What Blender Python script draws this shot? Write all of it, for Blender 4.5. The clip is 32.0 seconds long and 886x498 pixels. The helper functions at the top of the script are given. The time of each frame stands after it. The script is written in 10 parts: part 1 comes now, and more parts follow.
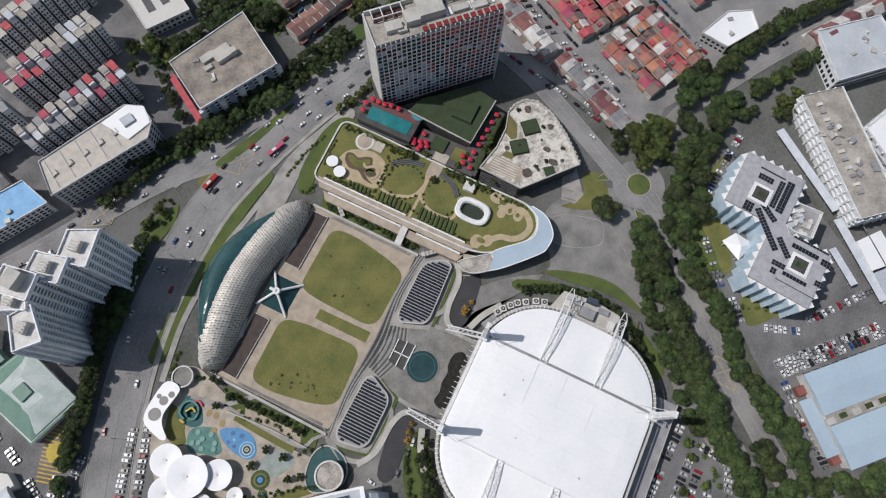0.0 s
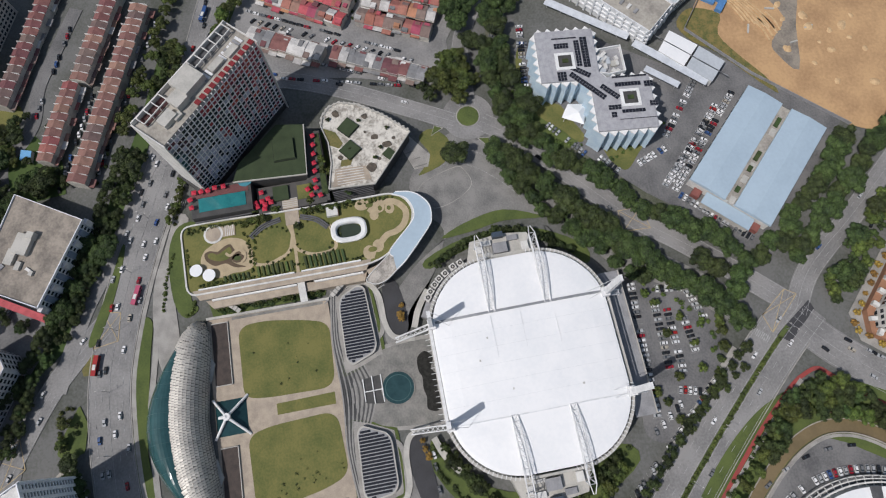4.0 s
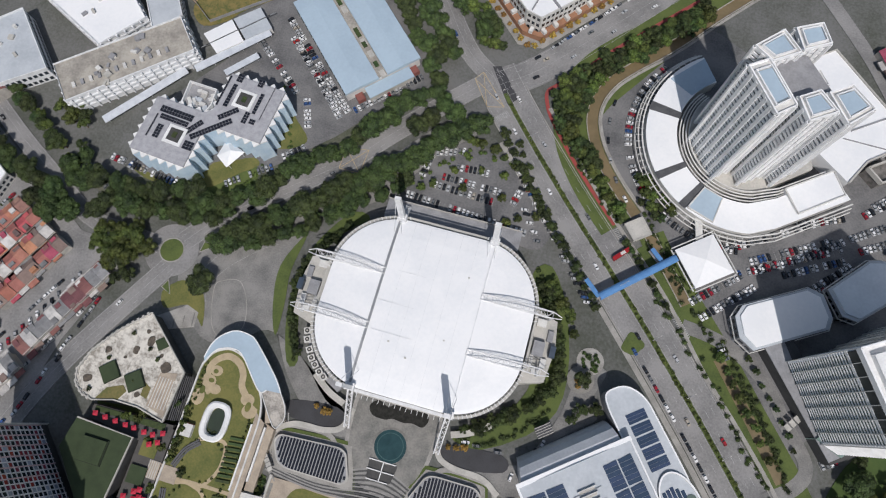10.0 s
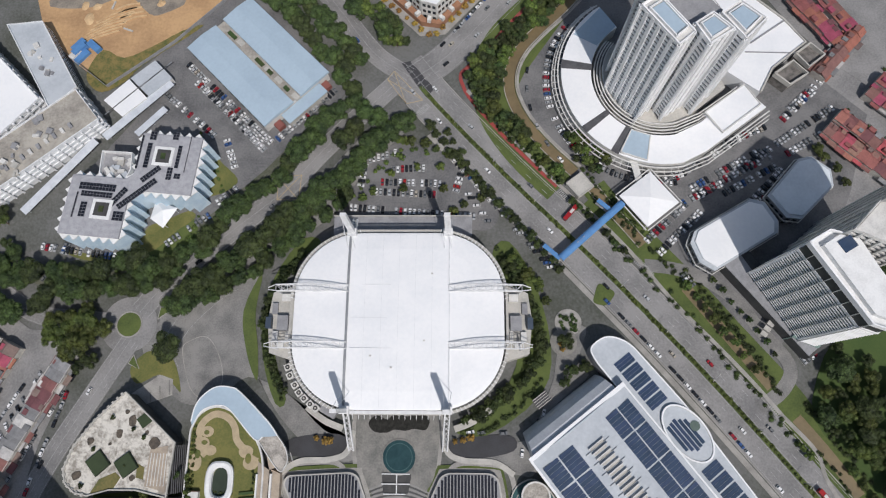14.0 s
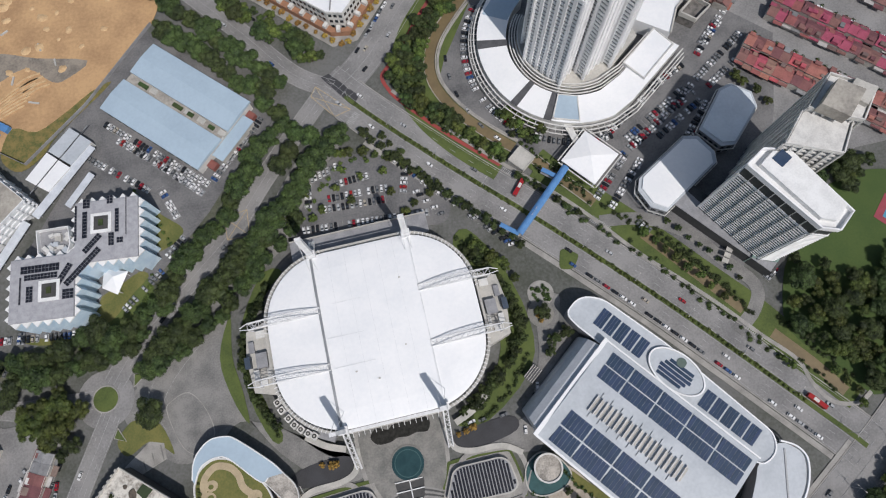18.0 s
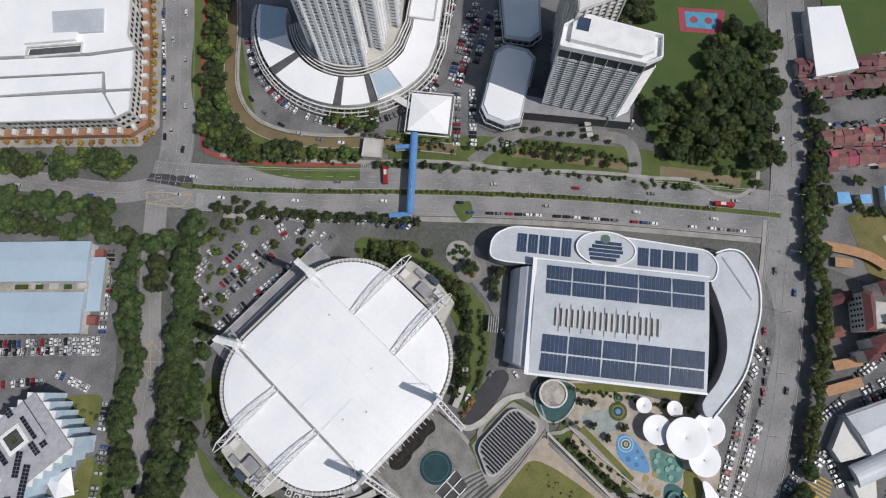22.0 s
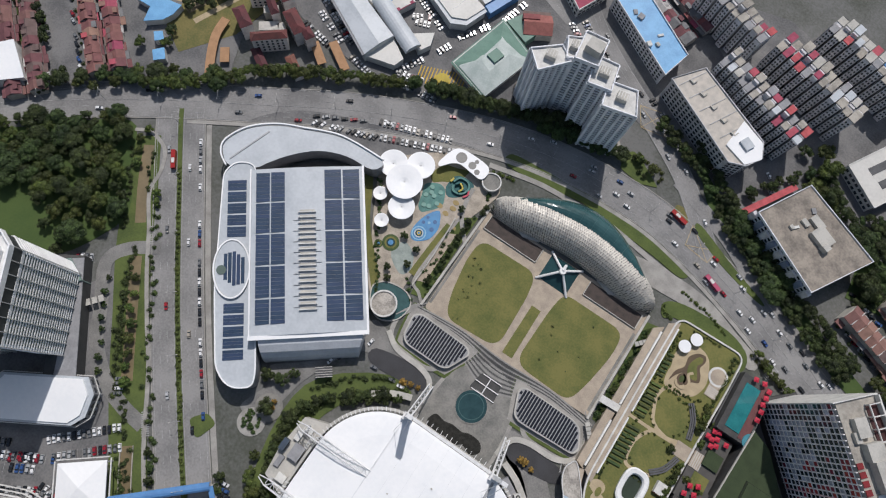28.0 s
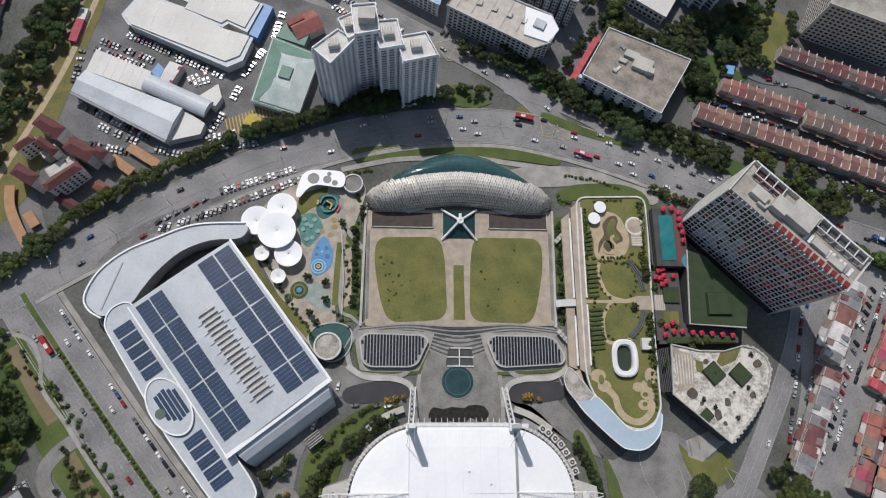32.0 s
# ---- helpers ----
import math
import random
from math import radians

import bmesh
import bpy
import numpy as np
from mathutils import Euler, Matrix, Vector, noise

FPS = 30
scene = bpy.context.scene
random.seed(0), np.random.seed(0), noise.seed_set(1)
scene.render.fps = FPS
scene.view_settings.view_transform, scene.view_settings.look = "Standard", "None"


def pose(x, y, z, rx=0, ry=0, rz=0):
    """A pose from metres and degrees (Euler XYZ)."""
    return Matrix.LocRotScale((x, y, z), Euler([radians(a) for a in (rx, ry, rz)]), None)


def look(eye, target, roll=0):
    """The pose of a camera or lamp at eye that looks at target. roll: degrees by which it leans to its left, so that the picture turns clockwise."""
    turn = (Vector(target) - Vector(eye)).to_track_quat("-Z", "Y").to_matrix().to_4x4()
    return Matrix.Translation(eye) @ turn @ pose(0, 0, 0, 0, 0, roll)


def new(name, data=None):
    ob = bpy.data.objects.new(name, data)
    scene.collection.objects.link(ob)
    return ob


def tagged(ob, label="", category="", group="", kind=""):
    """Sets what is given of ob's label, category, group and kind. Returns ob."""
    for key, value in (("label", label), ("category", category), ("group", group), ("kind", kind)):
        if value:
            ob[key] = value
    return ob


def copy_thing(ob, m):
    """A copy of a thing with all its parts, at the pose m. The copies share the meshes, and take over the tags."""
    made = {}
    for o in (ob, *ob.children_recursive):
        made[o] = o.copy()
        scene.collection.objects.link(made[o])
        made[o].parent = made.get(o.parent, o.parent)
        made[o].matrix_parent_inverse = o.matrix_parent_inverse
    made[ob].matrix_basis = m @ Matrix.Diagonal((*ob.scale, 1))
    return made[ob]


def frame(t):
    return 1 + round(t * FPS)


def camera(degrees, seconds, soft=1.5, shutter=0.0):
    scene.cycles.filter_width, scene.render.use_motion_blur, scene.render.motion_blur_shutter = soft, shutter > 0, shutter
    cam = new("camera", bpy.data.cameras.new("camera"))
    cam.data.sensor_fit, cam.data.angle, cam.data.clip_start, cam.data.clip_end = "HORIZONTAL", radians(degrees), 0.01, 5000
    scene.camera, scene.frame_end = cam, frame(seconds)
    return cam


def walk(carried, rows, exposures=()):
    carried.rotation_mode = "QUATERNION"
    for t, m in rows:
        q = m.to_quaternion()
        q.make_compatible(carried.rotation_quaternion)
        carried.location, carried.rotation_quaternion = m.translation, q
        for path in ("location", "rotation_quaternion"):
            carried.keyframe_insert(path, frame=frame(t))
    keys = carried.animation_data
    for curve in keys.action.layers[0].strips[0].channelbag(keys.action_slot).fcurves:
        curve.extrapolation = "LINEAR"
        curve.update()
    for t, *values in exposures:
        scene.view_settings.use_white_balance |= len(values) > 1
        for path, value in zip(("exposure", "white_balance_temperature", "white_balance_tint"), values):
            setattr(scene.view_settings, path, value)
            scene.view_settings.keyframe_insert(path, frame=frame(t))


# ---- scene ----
cam = camera(71.13, 32.0, soft=1.15)
PATH = [
    (0, -33.5, -21.8, 347.6, 17.08, -1.05, -64.38),
    (0.5, -33.5, -21.8, 347.6, 17.01, -0.96, -67.62),
    (1, -33.5, -21.9, 347.5, 17.04, -0.79, -71.28),
    (1.5, -33.4, -22.0, 347.4, 17.11, -0.58, -75.23),
    (2, -33.3, -22.0, 347.2, 17.14, -0.36, -79.47),
    (2.5, -33.3, -22.1, 347.0, 17.15, -0.15, -84.13),
    (3, -33.2, -22.1, 346.8, 17.14, 0.05, -89.20),
    (3.5, -33.1, -22.2, 346.6, 17.16, 0.29, -94.59),
    (5.5, -33.0, -22.4, 346.0, 16.85, 0.88, -121.16),
    (6, -33.0, -22.4, 345.8, 16.76, 1.02, -127.25),
    (6.5, -32.9, -22.4, 345.8, 16.67, 1.12, -133.48),
    (7, -32.9, -22.4, 345.8, 16.57, 1.18, -139.43),
    (7.5, -33.0, -22.4, 345.9, 16.46, 1.24, -144.74),
    (8, -33.0, -22.3, 346.0, 16.31, 1.28, -149.59),
    (8.5, -33.1, -22.3, 346.1, 16.15, 1.31, -153.97),
    (9, -33.1, -22.2, 346.3, 15.98, 1.30, -157.81),
    (9.5, -33.2, -22.1, 346.4, 15.85, 1.36, -161.26),
    (10, -33.2, -22.0, 346.6, 15.71, 1.43, -164.32),
    (10.5, -33.2, -22.0, 346.7, 15.61, 1.45, -167.08),
    (11, -33.2, -21.9, 346.8, 15.52, 1.45, -169.49),
    (11.5, -33.2, -21.9, 346.9, 15.43, 1.45, -171.66),
    (12, -33.2, -21.8, 347.1, 15.35, 1.45, -173.58),
    (12.5, -33.2, -21.8, 347.2, 15.28, 1.45, -175.23),
    (13, -33.3, -21.8, 347.3, 15.24, 1.46, -176.82),
    (13.5, -33.3, -21.8, 347.4, 15.17, 1.48, -178.26),
    (14, -33.3, -21.8, 347.5, 15.10, 1.49, -179.60),
    (14.5, -33.3, -21.8, 347.7, 15.05, 1.47, -180.96),
    (16.5, -33.4, -21.9, 348.0, 14.77, 1.38, -186.75),
    (17, -33.3, -21.8, 348.2, 14.68, 1.37, -188.69),
    (17.5, -33.3, -21.8, 348.3, 14.59, 1.34, -190.77),
    (18, -33.3, -21.8, 348.4, 14.47, 1.31, -193.13),
    (18.5, -33.3, -21.8, 348.5, 14.35, 1.28, -195.77),
    (19, -33.3, -21.8, 348.5, 14.24, 1.23, -198.62),
    (19.5, -33.3, -21.8, 348.6, 14.10, 1.18, -201.82),
    (20, -33.3, -21.8, 348.6, 13.93, 1.12, -205.48),
    (20.5, -33.4, -21.8, 348.6, 13.77, 1.04, -209.64),
    (21, -33.5, -21.8, 348.5, 13.59, 0.92, -214.38),
    (21.5, -33.5, -21.9, 348.3, 13.38, 0.79, -219.75),
    (22, -33.6, -21.9, 348.1, 13.16, 0.59, -225.83),
    (22.5, -33.7, -22.0, 347.9, 12.95, 0.33, -232.62),
    (23, -33.7, -22.1, 347.7, 12.78, -0.03, -240.19),
    (23.5, -33.8, -22.2, 347.6, 12.63, -0.49, -248.71),
    (24, -33.8, -22.3, 347.6, 12.50, -1.01, -258.03),
    (24.5, -33.8, -22.4, 347.7, 12.47, -1.56, -268.18),
    (25, -33.8, -22.5, 347.8, 12.60, -2.13, -278.48),
    (25.5, -33.8, -22.5, 347.9, 12.83, -2.63, -288.46),
    (26, -33.8, -22.6, 348.0, 13.08, -3.01, -297.68),
    (26.5, -33.8, -22.6, 348.0, 13.32, -3.34, -305.89),
    (28.5, -33.7, -22.6, 348.0, 14.54, -4.01, -331.46),
    (29, -33.7, -22.6, 348.0, 14.77, -4.01, -336.69),
    (29.5, -33.6, -22.7, 348.0, 14.98, -4.00, -341.52),
    (30, -33.5, -22.7, 348.1, 15.16, -4.00, -345.88),
    (30.5, -33.4, -22.8, 348.1, 15.30, -4.00, -349.73),
    (31, -33.4, -22.8, 348.2, 15.42, -4.01, -353.32),
    (31.5, -33.3, -22.9, 348.2, 15.57, -3.98, -356.80),
    (32, -33.2, -22.9, 348.2, 15.77, -3.95, -360.07),
]
walk(cam, [(t, pose(x, y, z, rx, ry, rz)) for t, x, y, z, rx, ry, rz in PATH])
# ---- light ----
SUN_UP, SUN_AZ = radians(55), radians(21)      # azimuth: from +y towards -x
world = bpy.data.worlds.new("world")
scene.world = world
world.use_nodes = True
wn = world.node_tree
bg = wn.nodes["Background"]
sky = wn.nodes.new("ShaderNodeTexSky")
sky.sky_type, sky.sun_disc = "NISHITA", False
sky.sun_elevation, sky.sun_rotation = SUN_UP, -SUN_AZ
sky.air_density, sky.dust_density = 1.3, 2.0
wn.links.new(sky.outputs[0], bg.inputs[0])
bg.inputs[1].default_value = 0.087
sun = new("sun", bpy.data.lights.new("sun", "SUN"))
sun.data.energy, sun.data.angle, sun.data.color = 3.66, radians(0.7), (1.0, 0.962, 0.945)
sd = Vector((-math.sin(SUN_AZ) * math.cos(SUN_UP), math.cos(SUN_AZ) * math.cos(SUN_UP), math.sin(SUN_UP)))
sun.matrix_world = look(sd * 500, (0, 0, 0))
scene.view_settings.exposure = -0.31

# ---- materials ----
MATS = {}


def mat(name, col, rough=0.8, metal=0.0, col2=None, scale=0.3, fine=3.0, bump=0.0, vary=0.0, spec=0.5, mix=0.5, island=0.0):
    """Two-scale noise between col and col2, fine grain, optional relief and per-object variation."""
    if name in MATS:
        return MATS[name]
    m = bpy.data.materials.new(name)
    m.use_nodes = True
    n, l = m.node_tree.nodes, m.node_tree.links
    b = n["Principled BSDF"]
    b.inputs["Roughness"].default_value, b.inputs["Metallic"].default_value = rough, metal
    b.inputs["Specular IOR Level"].default_value = spec
    col2 = col2 or tuple(c * 0.78 for c in col)
    geo = n.new("ShaderNodeNewGeometry")
    n1, n2 = n.new("ShaderNodeTexNoise"), n.new("ShaderNodeTexNoise")
    n1.inputs["Scale"].default_value, n1.inputs["Detail"].default_value = scale, 6
    n2.inputs["Scale"].default_value, n2.inputs["Detail"].default_value = fine, 4
    l.new(geo.outputs["Position"], n1.inputs["Vector"])
    l.new(geo.outputs["Position"], n2.inputs["Vector"])
    add = n.new("ShaderNodeMath")
    add.operation = "MULTIPLY_ADD"
    add.inputs[1].default_value = 0.55
    l.new(n2.outputs[0], add.inputs[0])
    l.new(n1.outputs[0], add.inputs[2])
    ramp = n.new("ShaderNodeMapRange")
    ramp.inputs[1].default_value, ramp.inputs[2].default_value = 0.58 + mix * 0.1, 0.98
    l.new(add.outputs[0], ramp.inputs[0])
    mx = n.new("ShaderNodeMix")
    mx.data_type = "RGBA"
    mx.inputs[6].default_value, mx.inputs[7].default_value = (*col, 1), (*col2, 1)
    l.new(ramp.outputs[0], mx.inputs[0])
    last = mx.outputs[2]
    if island:
        hs2, mr3 = n.new("ShaderNodeHueSaturation"), n.new("ShaderNodeMapRange")
        mr3.inputs[3].default_value, mr3.inputs[4].default_value = 1 - island, 1 + island
        l.new(geo.outputs["Random Per Island"], mr3.inputs[0])
        l.new(mr3.outputs[0], hs2.inputs["Value"])
        l.new(last, hs2.inputs["Color"])
        last = hs2.outputs[0]
    if vary:
        info, hsv, mr, mr2 = (n.new(k) for k in ("ShaderNodeObjectInfo", "ShaderNodeHueSaturation", "ShaderNodeMapRange", "ShaderNodeMapRange"))
        mr.inputs[3].default_value, mr.inputs[4].default_value = 1 - vary, 1 + vary
        mr2.inputs[3].default_value, mr2.inputs[4].default_value = 0.5 - vary * 0.07, 0.5 + vary * 0.07
        l.new(info.outputs["Random"], mr.inputs[0])
        l.new(info.outputs["Random"], mr2.inputs[0])
        l.new(mr.outputs[0], hsv.inputs["Value"])
        l.new(mr2.outputs[0], hsv.inputs["Hue"])
        l.new(last, hsv.inputs["Color"])
        last = hsv.outputs[0]
    l.new(last, b.inputs["Base Color"])
    if bump:
        bp = n.new("ShaderNodeBump")
        bp.inputs["Strength"].default_value, bp.inputs["Distance"].default_value = bump, 0.15
        l.new(n2.outputs[0], bp.inputs["Height"])
        l.new(bp.outputs[0], b.inputs["Normal"])
    MATS[name] = m
    return m


GROUND = mat("mixed_ground", (0.15, 0.15, 0.145), 0.95, col2=(0.075, 0.08, 0.065), scale=0.03, fine=0.7, bump=0.2)
# dark grey-green with the shade beneath roadside trees put into the colour
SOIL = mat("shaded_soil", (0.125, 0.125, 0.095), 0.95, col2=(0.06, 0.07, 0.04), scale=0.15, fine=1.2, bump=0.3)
ASPH = mat("asphalt", (0.275, 0.268, 0.262), 0.9, col2=(0.165, 0.162, 0.16), scale=0.045, fine=0.9)
# fresh asphalt on the bridge; also the painted shade of the service roads
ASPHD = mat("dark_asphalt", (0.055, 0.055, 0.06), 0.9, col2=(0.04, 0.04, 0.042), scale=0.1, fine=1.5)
LOTP = mat("pale_tarmac", (0.25, 0.243, 0.23), 0.92, col2=(0.14, 0.138, 0.134), scale=0.09, fine=1.2)
ROOFC = mat("cream_metal_roof", (0.6, 0.585, 0.55), 0.55, col2=(0.5, 0.49, 0.46), scale=0.06, fine=0.6)
LOT = mat("car_park_asphalt", (0.19, 0.186, 0.184), 0.92, col2=(0.1, 0.1, 0.102), scale=0.06, fine=0.9)
PAVE = mat("concrete_paving", (0.36, 0.345, 0.32), 0.9, col2=(0.23, 0.22, 0.205), scale=0.15, fine=2)
STONE = mat("beige_stone_paving", (0.43, 0.36, 0.28), 0.85, col2=(0.31, 0.26, 0.21), scale=0.2, fine=1.5)
SANDP = mat("sandy_path", (0.46, 0.37, 0.24), 0.9, col2=(0.36, 0.29, 0.19), scale=0.3, fine=2)
GREYP = mat("grey_stone_plaza", (0.25, 0.24, 0.22), 0.85, col2=(0.14, 0.14, 0.13), scale=0.12, fine=1)
LAWN = mat("lawn", (0.175, 0.165, 0.052), 0.95, col2=(0.095, 0.112, 0.032), scale=0.08, fine=0.9, bump=0.3)
GRASS = mat("rough_grass", (0.10, 0.13, 0.035), 0.95, col2=(0.06, 0.085, 0.024), scale=0.08, fine=0.9, bump=0.4)
DRYG = mat("dry_grass", (0.19, 0.16, 0.06), 0.95, col2=(0.11, 0.115, 0.04), scale=0.1, fine=0.8, bump=0.4)
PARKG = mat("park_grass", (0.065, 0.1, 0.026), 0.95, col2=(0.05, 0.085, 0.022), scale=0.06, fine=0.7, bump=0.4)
MUD = mat("canal_water", (0.2, 0.15, 0.08), 0.5, col2=(0.15, 0.115, 0.06), scale=0.08, fine=0.6)
SAND = mat("bare_earth", (0.52, 0.33, 0.17), 0.95, col2=(0.36, 0.22, 0.115), scale=0.05, fine=0.5, bump=0.6)
WHITE = mat("white_paint", (0.8, 0.8, 0.79), 0.6, col2=(0.66, 0.66, 0.65), scale=0.15, fine=1)
OFFW = mat("off_white_render", (0.66, 0.65, 0.62), 0.75, col2=(0.5, 0.49, 0.47), scale=0.2, fine=1.2)
LINE = mat("road_marking_white", (0.42, 0.42, 0.41), 0.8, col2=(0.22, 0.22, 0.22), scale=0.7, fine=4)
YELL = mat("road_marking_yellow", (0.5, 0.38, 0.2), 0.8, col2=(0.33, 0.28, 0.2), scale=0.7, fine=4)
REDP = mat("red_path_paint", (0.33, 0.055, 0.05), 0.85, col2=(0.24, 0.06, 0.055), scale=0.2, fine=2)
ROOFW = mat("white_metal_roof", (0.84, 0.84, 0.84), 0.5, col2=(0.77, 0.78, 0.79), scale=0.05, fine=0.5)
ROOFG = mat("grey_metal_roof", (0.5, 0.53, 0.56), 0.5, col2=(0.4, 0.43, 0.46), scale=0.07, fine=0.6)
ROOFB = mat("pale_blue_metal_roof", (0.4, 0.5, 0.58), 0.5, col2=(0.35, 0.44, 0.52), scale=0.05, fine=0.5)
ROOFD = mat("dark_grey_roof", (0.1, 0.1, 0.105), 0.7, col2=(0.06, 0.06, 0.065), scale=0.2, fine=1)
CONC = mat("weathered_concrete", (0.42, 0.39, 0.34), 0.9, col2=(0.24, 0.22, 0.195), scale=0.1, fine=0.7)
STAINC = mat("stained_light_concrete", (0.5, 0.46, 0.41), 0.9, col2=(0.2, 0.185, 0.165), scale=0.25, fine=1.2, mix=0.3)
CONCL = mat("light_concrete", (0.5, 0.48, 0.44), 0.85, col2=(0.36, 0.35, 0.32), scale=0.12, fine=1)
GREYW = mat("grey_wall", (0.3, 0.3, 0.31), 0.8, col2=(0.22, 0.22, 0.23), scale=0.2, fine=1)
DARKW = mat("dark_wall", (0.07, 0.068, 0.066), 0.8, col2=(0.045, 0.045, 0.045), scale=0.2, fine=1)
GLASSD = mat("dark_window_glass", (0.03, 0.04, 0.048), 0.12, col2=(0.02, 0.026, 0.032), scale=0.3, fine=1, vary=0.3)
SOLAR = mat("solar_cell", (0.042, 0.068, 0.12), 0.25, col2=(0.032, 0.052, 0.095), scale=0.2, fine=2, vary=0.12)
SOLARK = mat("black_solar_cell", (0.02, 0.022, 0.03), 0.25, col2=(0.015, 0.016, 0.022), scale=0.2, fine=2)
STEEL = mat("white_steel", (0.75, 0.75, 0.75), 0.45, col2=(0.6, 0.6, 0.6), scale=0.3, fine=2)
GREYST = mat("grey_steel", (0.35, 0.36, 0.37), 0.5, 0.4, col2=(0.27, 0.28, 0.29), scale=0.3, fine=2)
REDW = mat("red_panel", (0.24, 0.02, 0.025), 0.6, col2=(0.16, 0.014, 0.018), scale=0.3, fine=2)
BLUEM = mat("blue_metal", (0.1, 0.25, 0.5), 0.5, col2=(0.08, 0.2, 0.42), scale=0.3, fine=2)
TEAL = mat("teal_water", (0.03, 0.2, 0.21), 0.1, col2=(0.02, 0.15, 0.165), scale=0.2, fine=1)
POOLB = mat("blue_splash_pad", (0.04, 0.22, 0.45), 0.5, col2=(0.03, 0.17, 0.36), scale=0.2, fine=1)
PONDT = mat("dark_teal_pond", (0.03, 0.07, 0.075), 0.1, col2=(0.02, 0.05, 0.055), scale=0.2, fine=1)
GREENR = mat("green_roof_turf", (0.045, 0.065, 0.03), 0.95, col2=(0.032, 0.048, 0.022), scale=0.2, fine=2, bump=0.3)
GREENT = mat("green_metal_roof", (0.13, 0.24, 0.19), 0.6, col2=(0.1, 0.19, 0.15), scale=0.2, fine=1)
TERRA = mat("terracotta_tiles", (0.26, 0.105, 0.075), 0.85, col2=(0.16, 0.07, 0.055), scale=0.3, fine=1.5, vary=0.3)
MAROON = mat("maroon_tiles", (0.17, 0.055, 0.05), 0.85, col2=(0.11, 0.045, 0.042), scale=0.3, fine=1.5, vary=0.3)
BARK = mat("bark", (0.12, 0.085, 0.055), 0.95, col2=(0.08, 0.06, 0.04), scale=1, fine=6)
LEAF1 = mat("dark_foliage", (0.06, 0.088, 0.022), 0.75, col2=(0.016, 0.03, 0.009), scale=0.16, fine=1.2, vary=0.35, island=0.5)
LEAF2 = mat("bright_foliage", (0.1, 0.13, 0.025), 0.7, col2=(0.034, 0.056, 0.013), scale=0.16, fine=1.2, vary=0.35, island=0.5)
LEAF3 = mat("hedge_foliage", (0.055, 0.082, 0.02), 0.75, col2=(0.026, 0.048, 0.013), scale=0.5, fine=1.5, vary=0.3, island=0.5)
LEAFO = mat("orange_foliage", (0.33, 0.2, 0.045), 0.75, col2=(0.2, 0.13, 0.03), scale=0.5, fine=1.5, vary=0.25, island=0.5)
RUBBER = mat("tyre_rubber", (0.02, 0.02, 0.02), 0.9)


def car_paint(name, col):
    return mat(name, col, 0.25, 0.0, col2=tuple(c * 0.92 for c in col), scale=0.4, fine=2, vary=0.08)


# ---- helpers of this scene ----
def part(name, bm, material, parent=None, label=""):
    me = bpy.data.meshes.new(name)
    bm.normal_update()
    bm.to_mesh(me)
    bm.free()
    for m in material if isinstance(material, (list, tuple)) else [material]:
        me.materials.append(m)
    ob = new(name, me)
    ob.parent = parent
    if label:
        ob["label"] = label
    return ob


def thing(name, x, y, z=0.0, turn=0.0, label="", category="", group="", kind=""):
    ob = new(name)
    ob.empty_display_size = 1
    ob.location, ob.rotation_euler = (x, y, z), (0, 0, radians(turn))
    return tagged(ob, label, category, group, kind)


def share(ob, name, parent, m):
    """Another object on the same mesh, as a part of parent."""
    o = new(name, ob.data)
    o.parent = parent
    o.matrix_basis = m
    return o


def slab(bm, pts, z0, z1, mi=0, bevel=0.0):
    """A prism on a polygon; the polygon may turn either way."""
    area = sum(a[0] * b[1] - b[0] * a[1] for a, b in zip(pts, pts[1:] + pts[:1]))
    pts = list(pts) if area > 0 else list(pts)[::-1]
    lo = [bm.verts.new((p[0], p[1], z0)) for p in pts]
    hi = [bm.verts.new((p[0], p[1], z1)) for p in pts]
    fs = [bm.faces.new(hi), bm.faces.new(lo[::-1])]
    k = len(pts)
    fs += [bm.faces.new((lo[i], lo[(i + 1) % k], hi[(i + 1) % k], hi[i])) for i in range(k)]
    for f in fs:
        f.material_index = mi
    return bm


def box(bm, x, y, z, sx, sy, sz, turn=0.0, mi=0):
    """A box that stands at z on its centre (x, y)."""
    c, s = math.cos(radians(turn)), math.sin(radians(turn))
    q = [(x + c * a - s * b, y + s * a + c * b) for a, b in ((-sx / 2, -sy / 2), (sx / 2, -sy / 2), (sx / 2, sy / 2), (-sx / 2, sy / 2))]
    return slab(bm, q, z, z + sz, mi)


def bar(bm, a, b, r=0.2, n=6, mi=0):
    """A round bar from a to b."""
    a, b = Vector(a), Vector(b)
    q = (b - a).to_track_quat("Z", "Y")
    ring = [[bm.verts.new(p + q @ Vector((r * math.cos(6.2832 * i / n), r * math.sin(6.2832 * i / n), 0))) for i in range(n)] for p in (a, b)]
    for i in range(n):
        f = bm.faces.new((ring[0][i], ring[0][(i + 1) % n], ring[1][(i + 1) % n], ring[1][i]))
        f.material_index = mi
    bm.faces.new(ring[0][::-1]).material_index = mi
    bm.faces.new(ring[1]).material_index = mi
    return bm


def B():
    return bmesh.new()


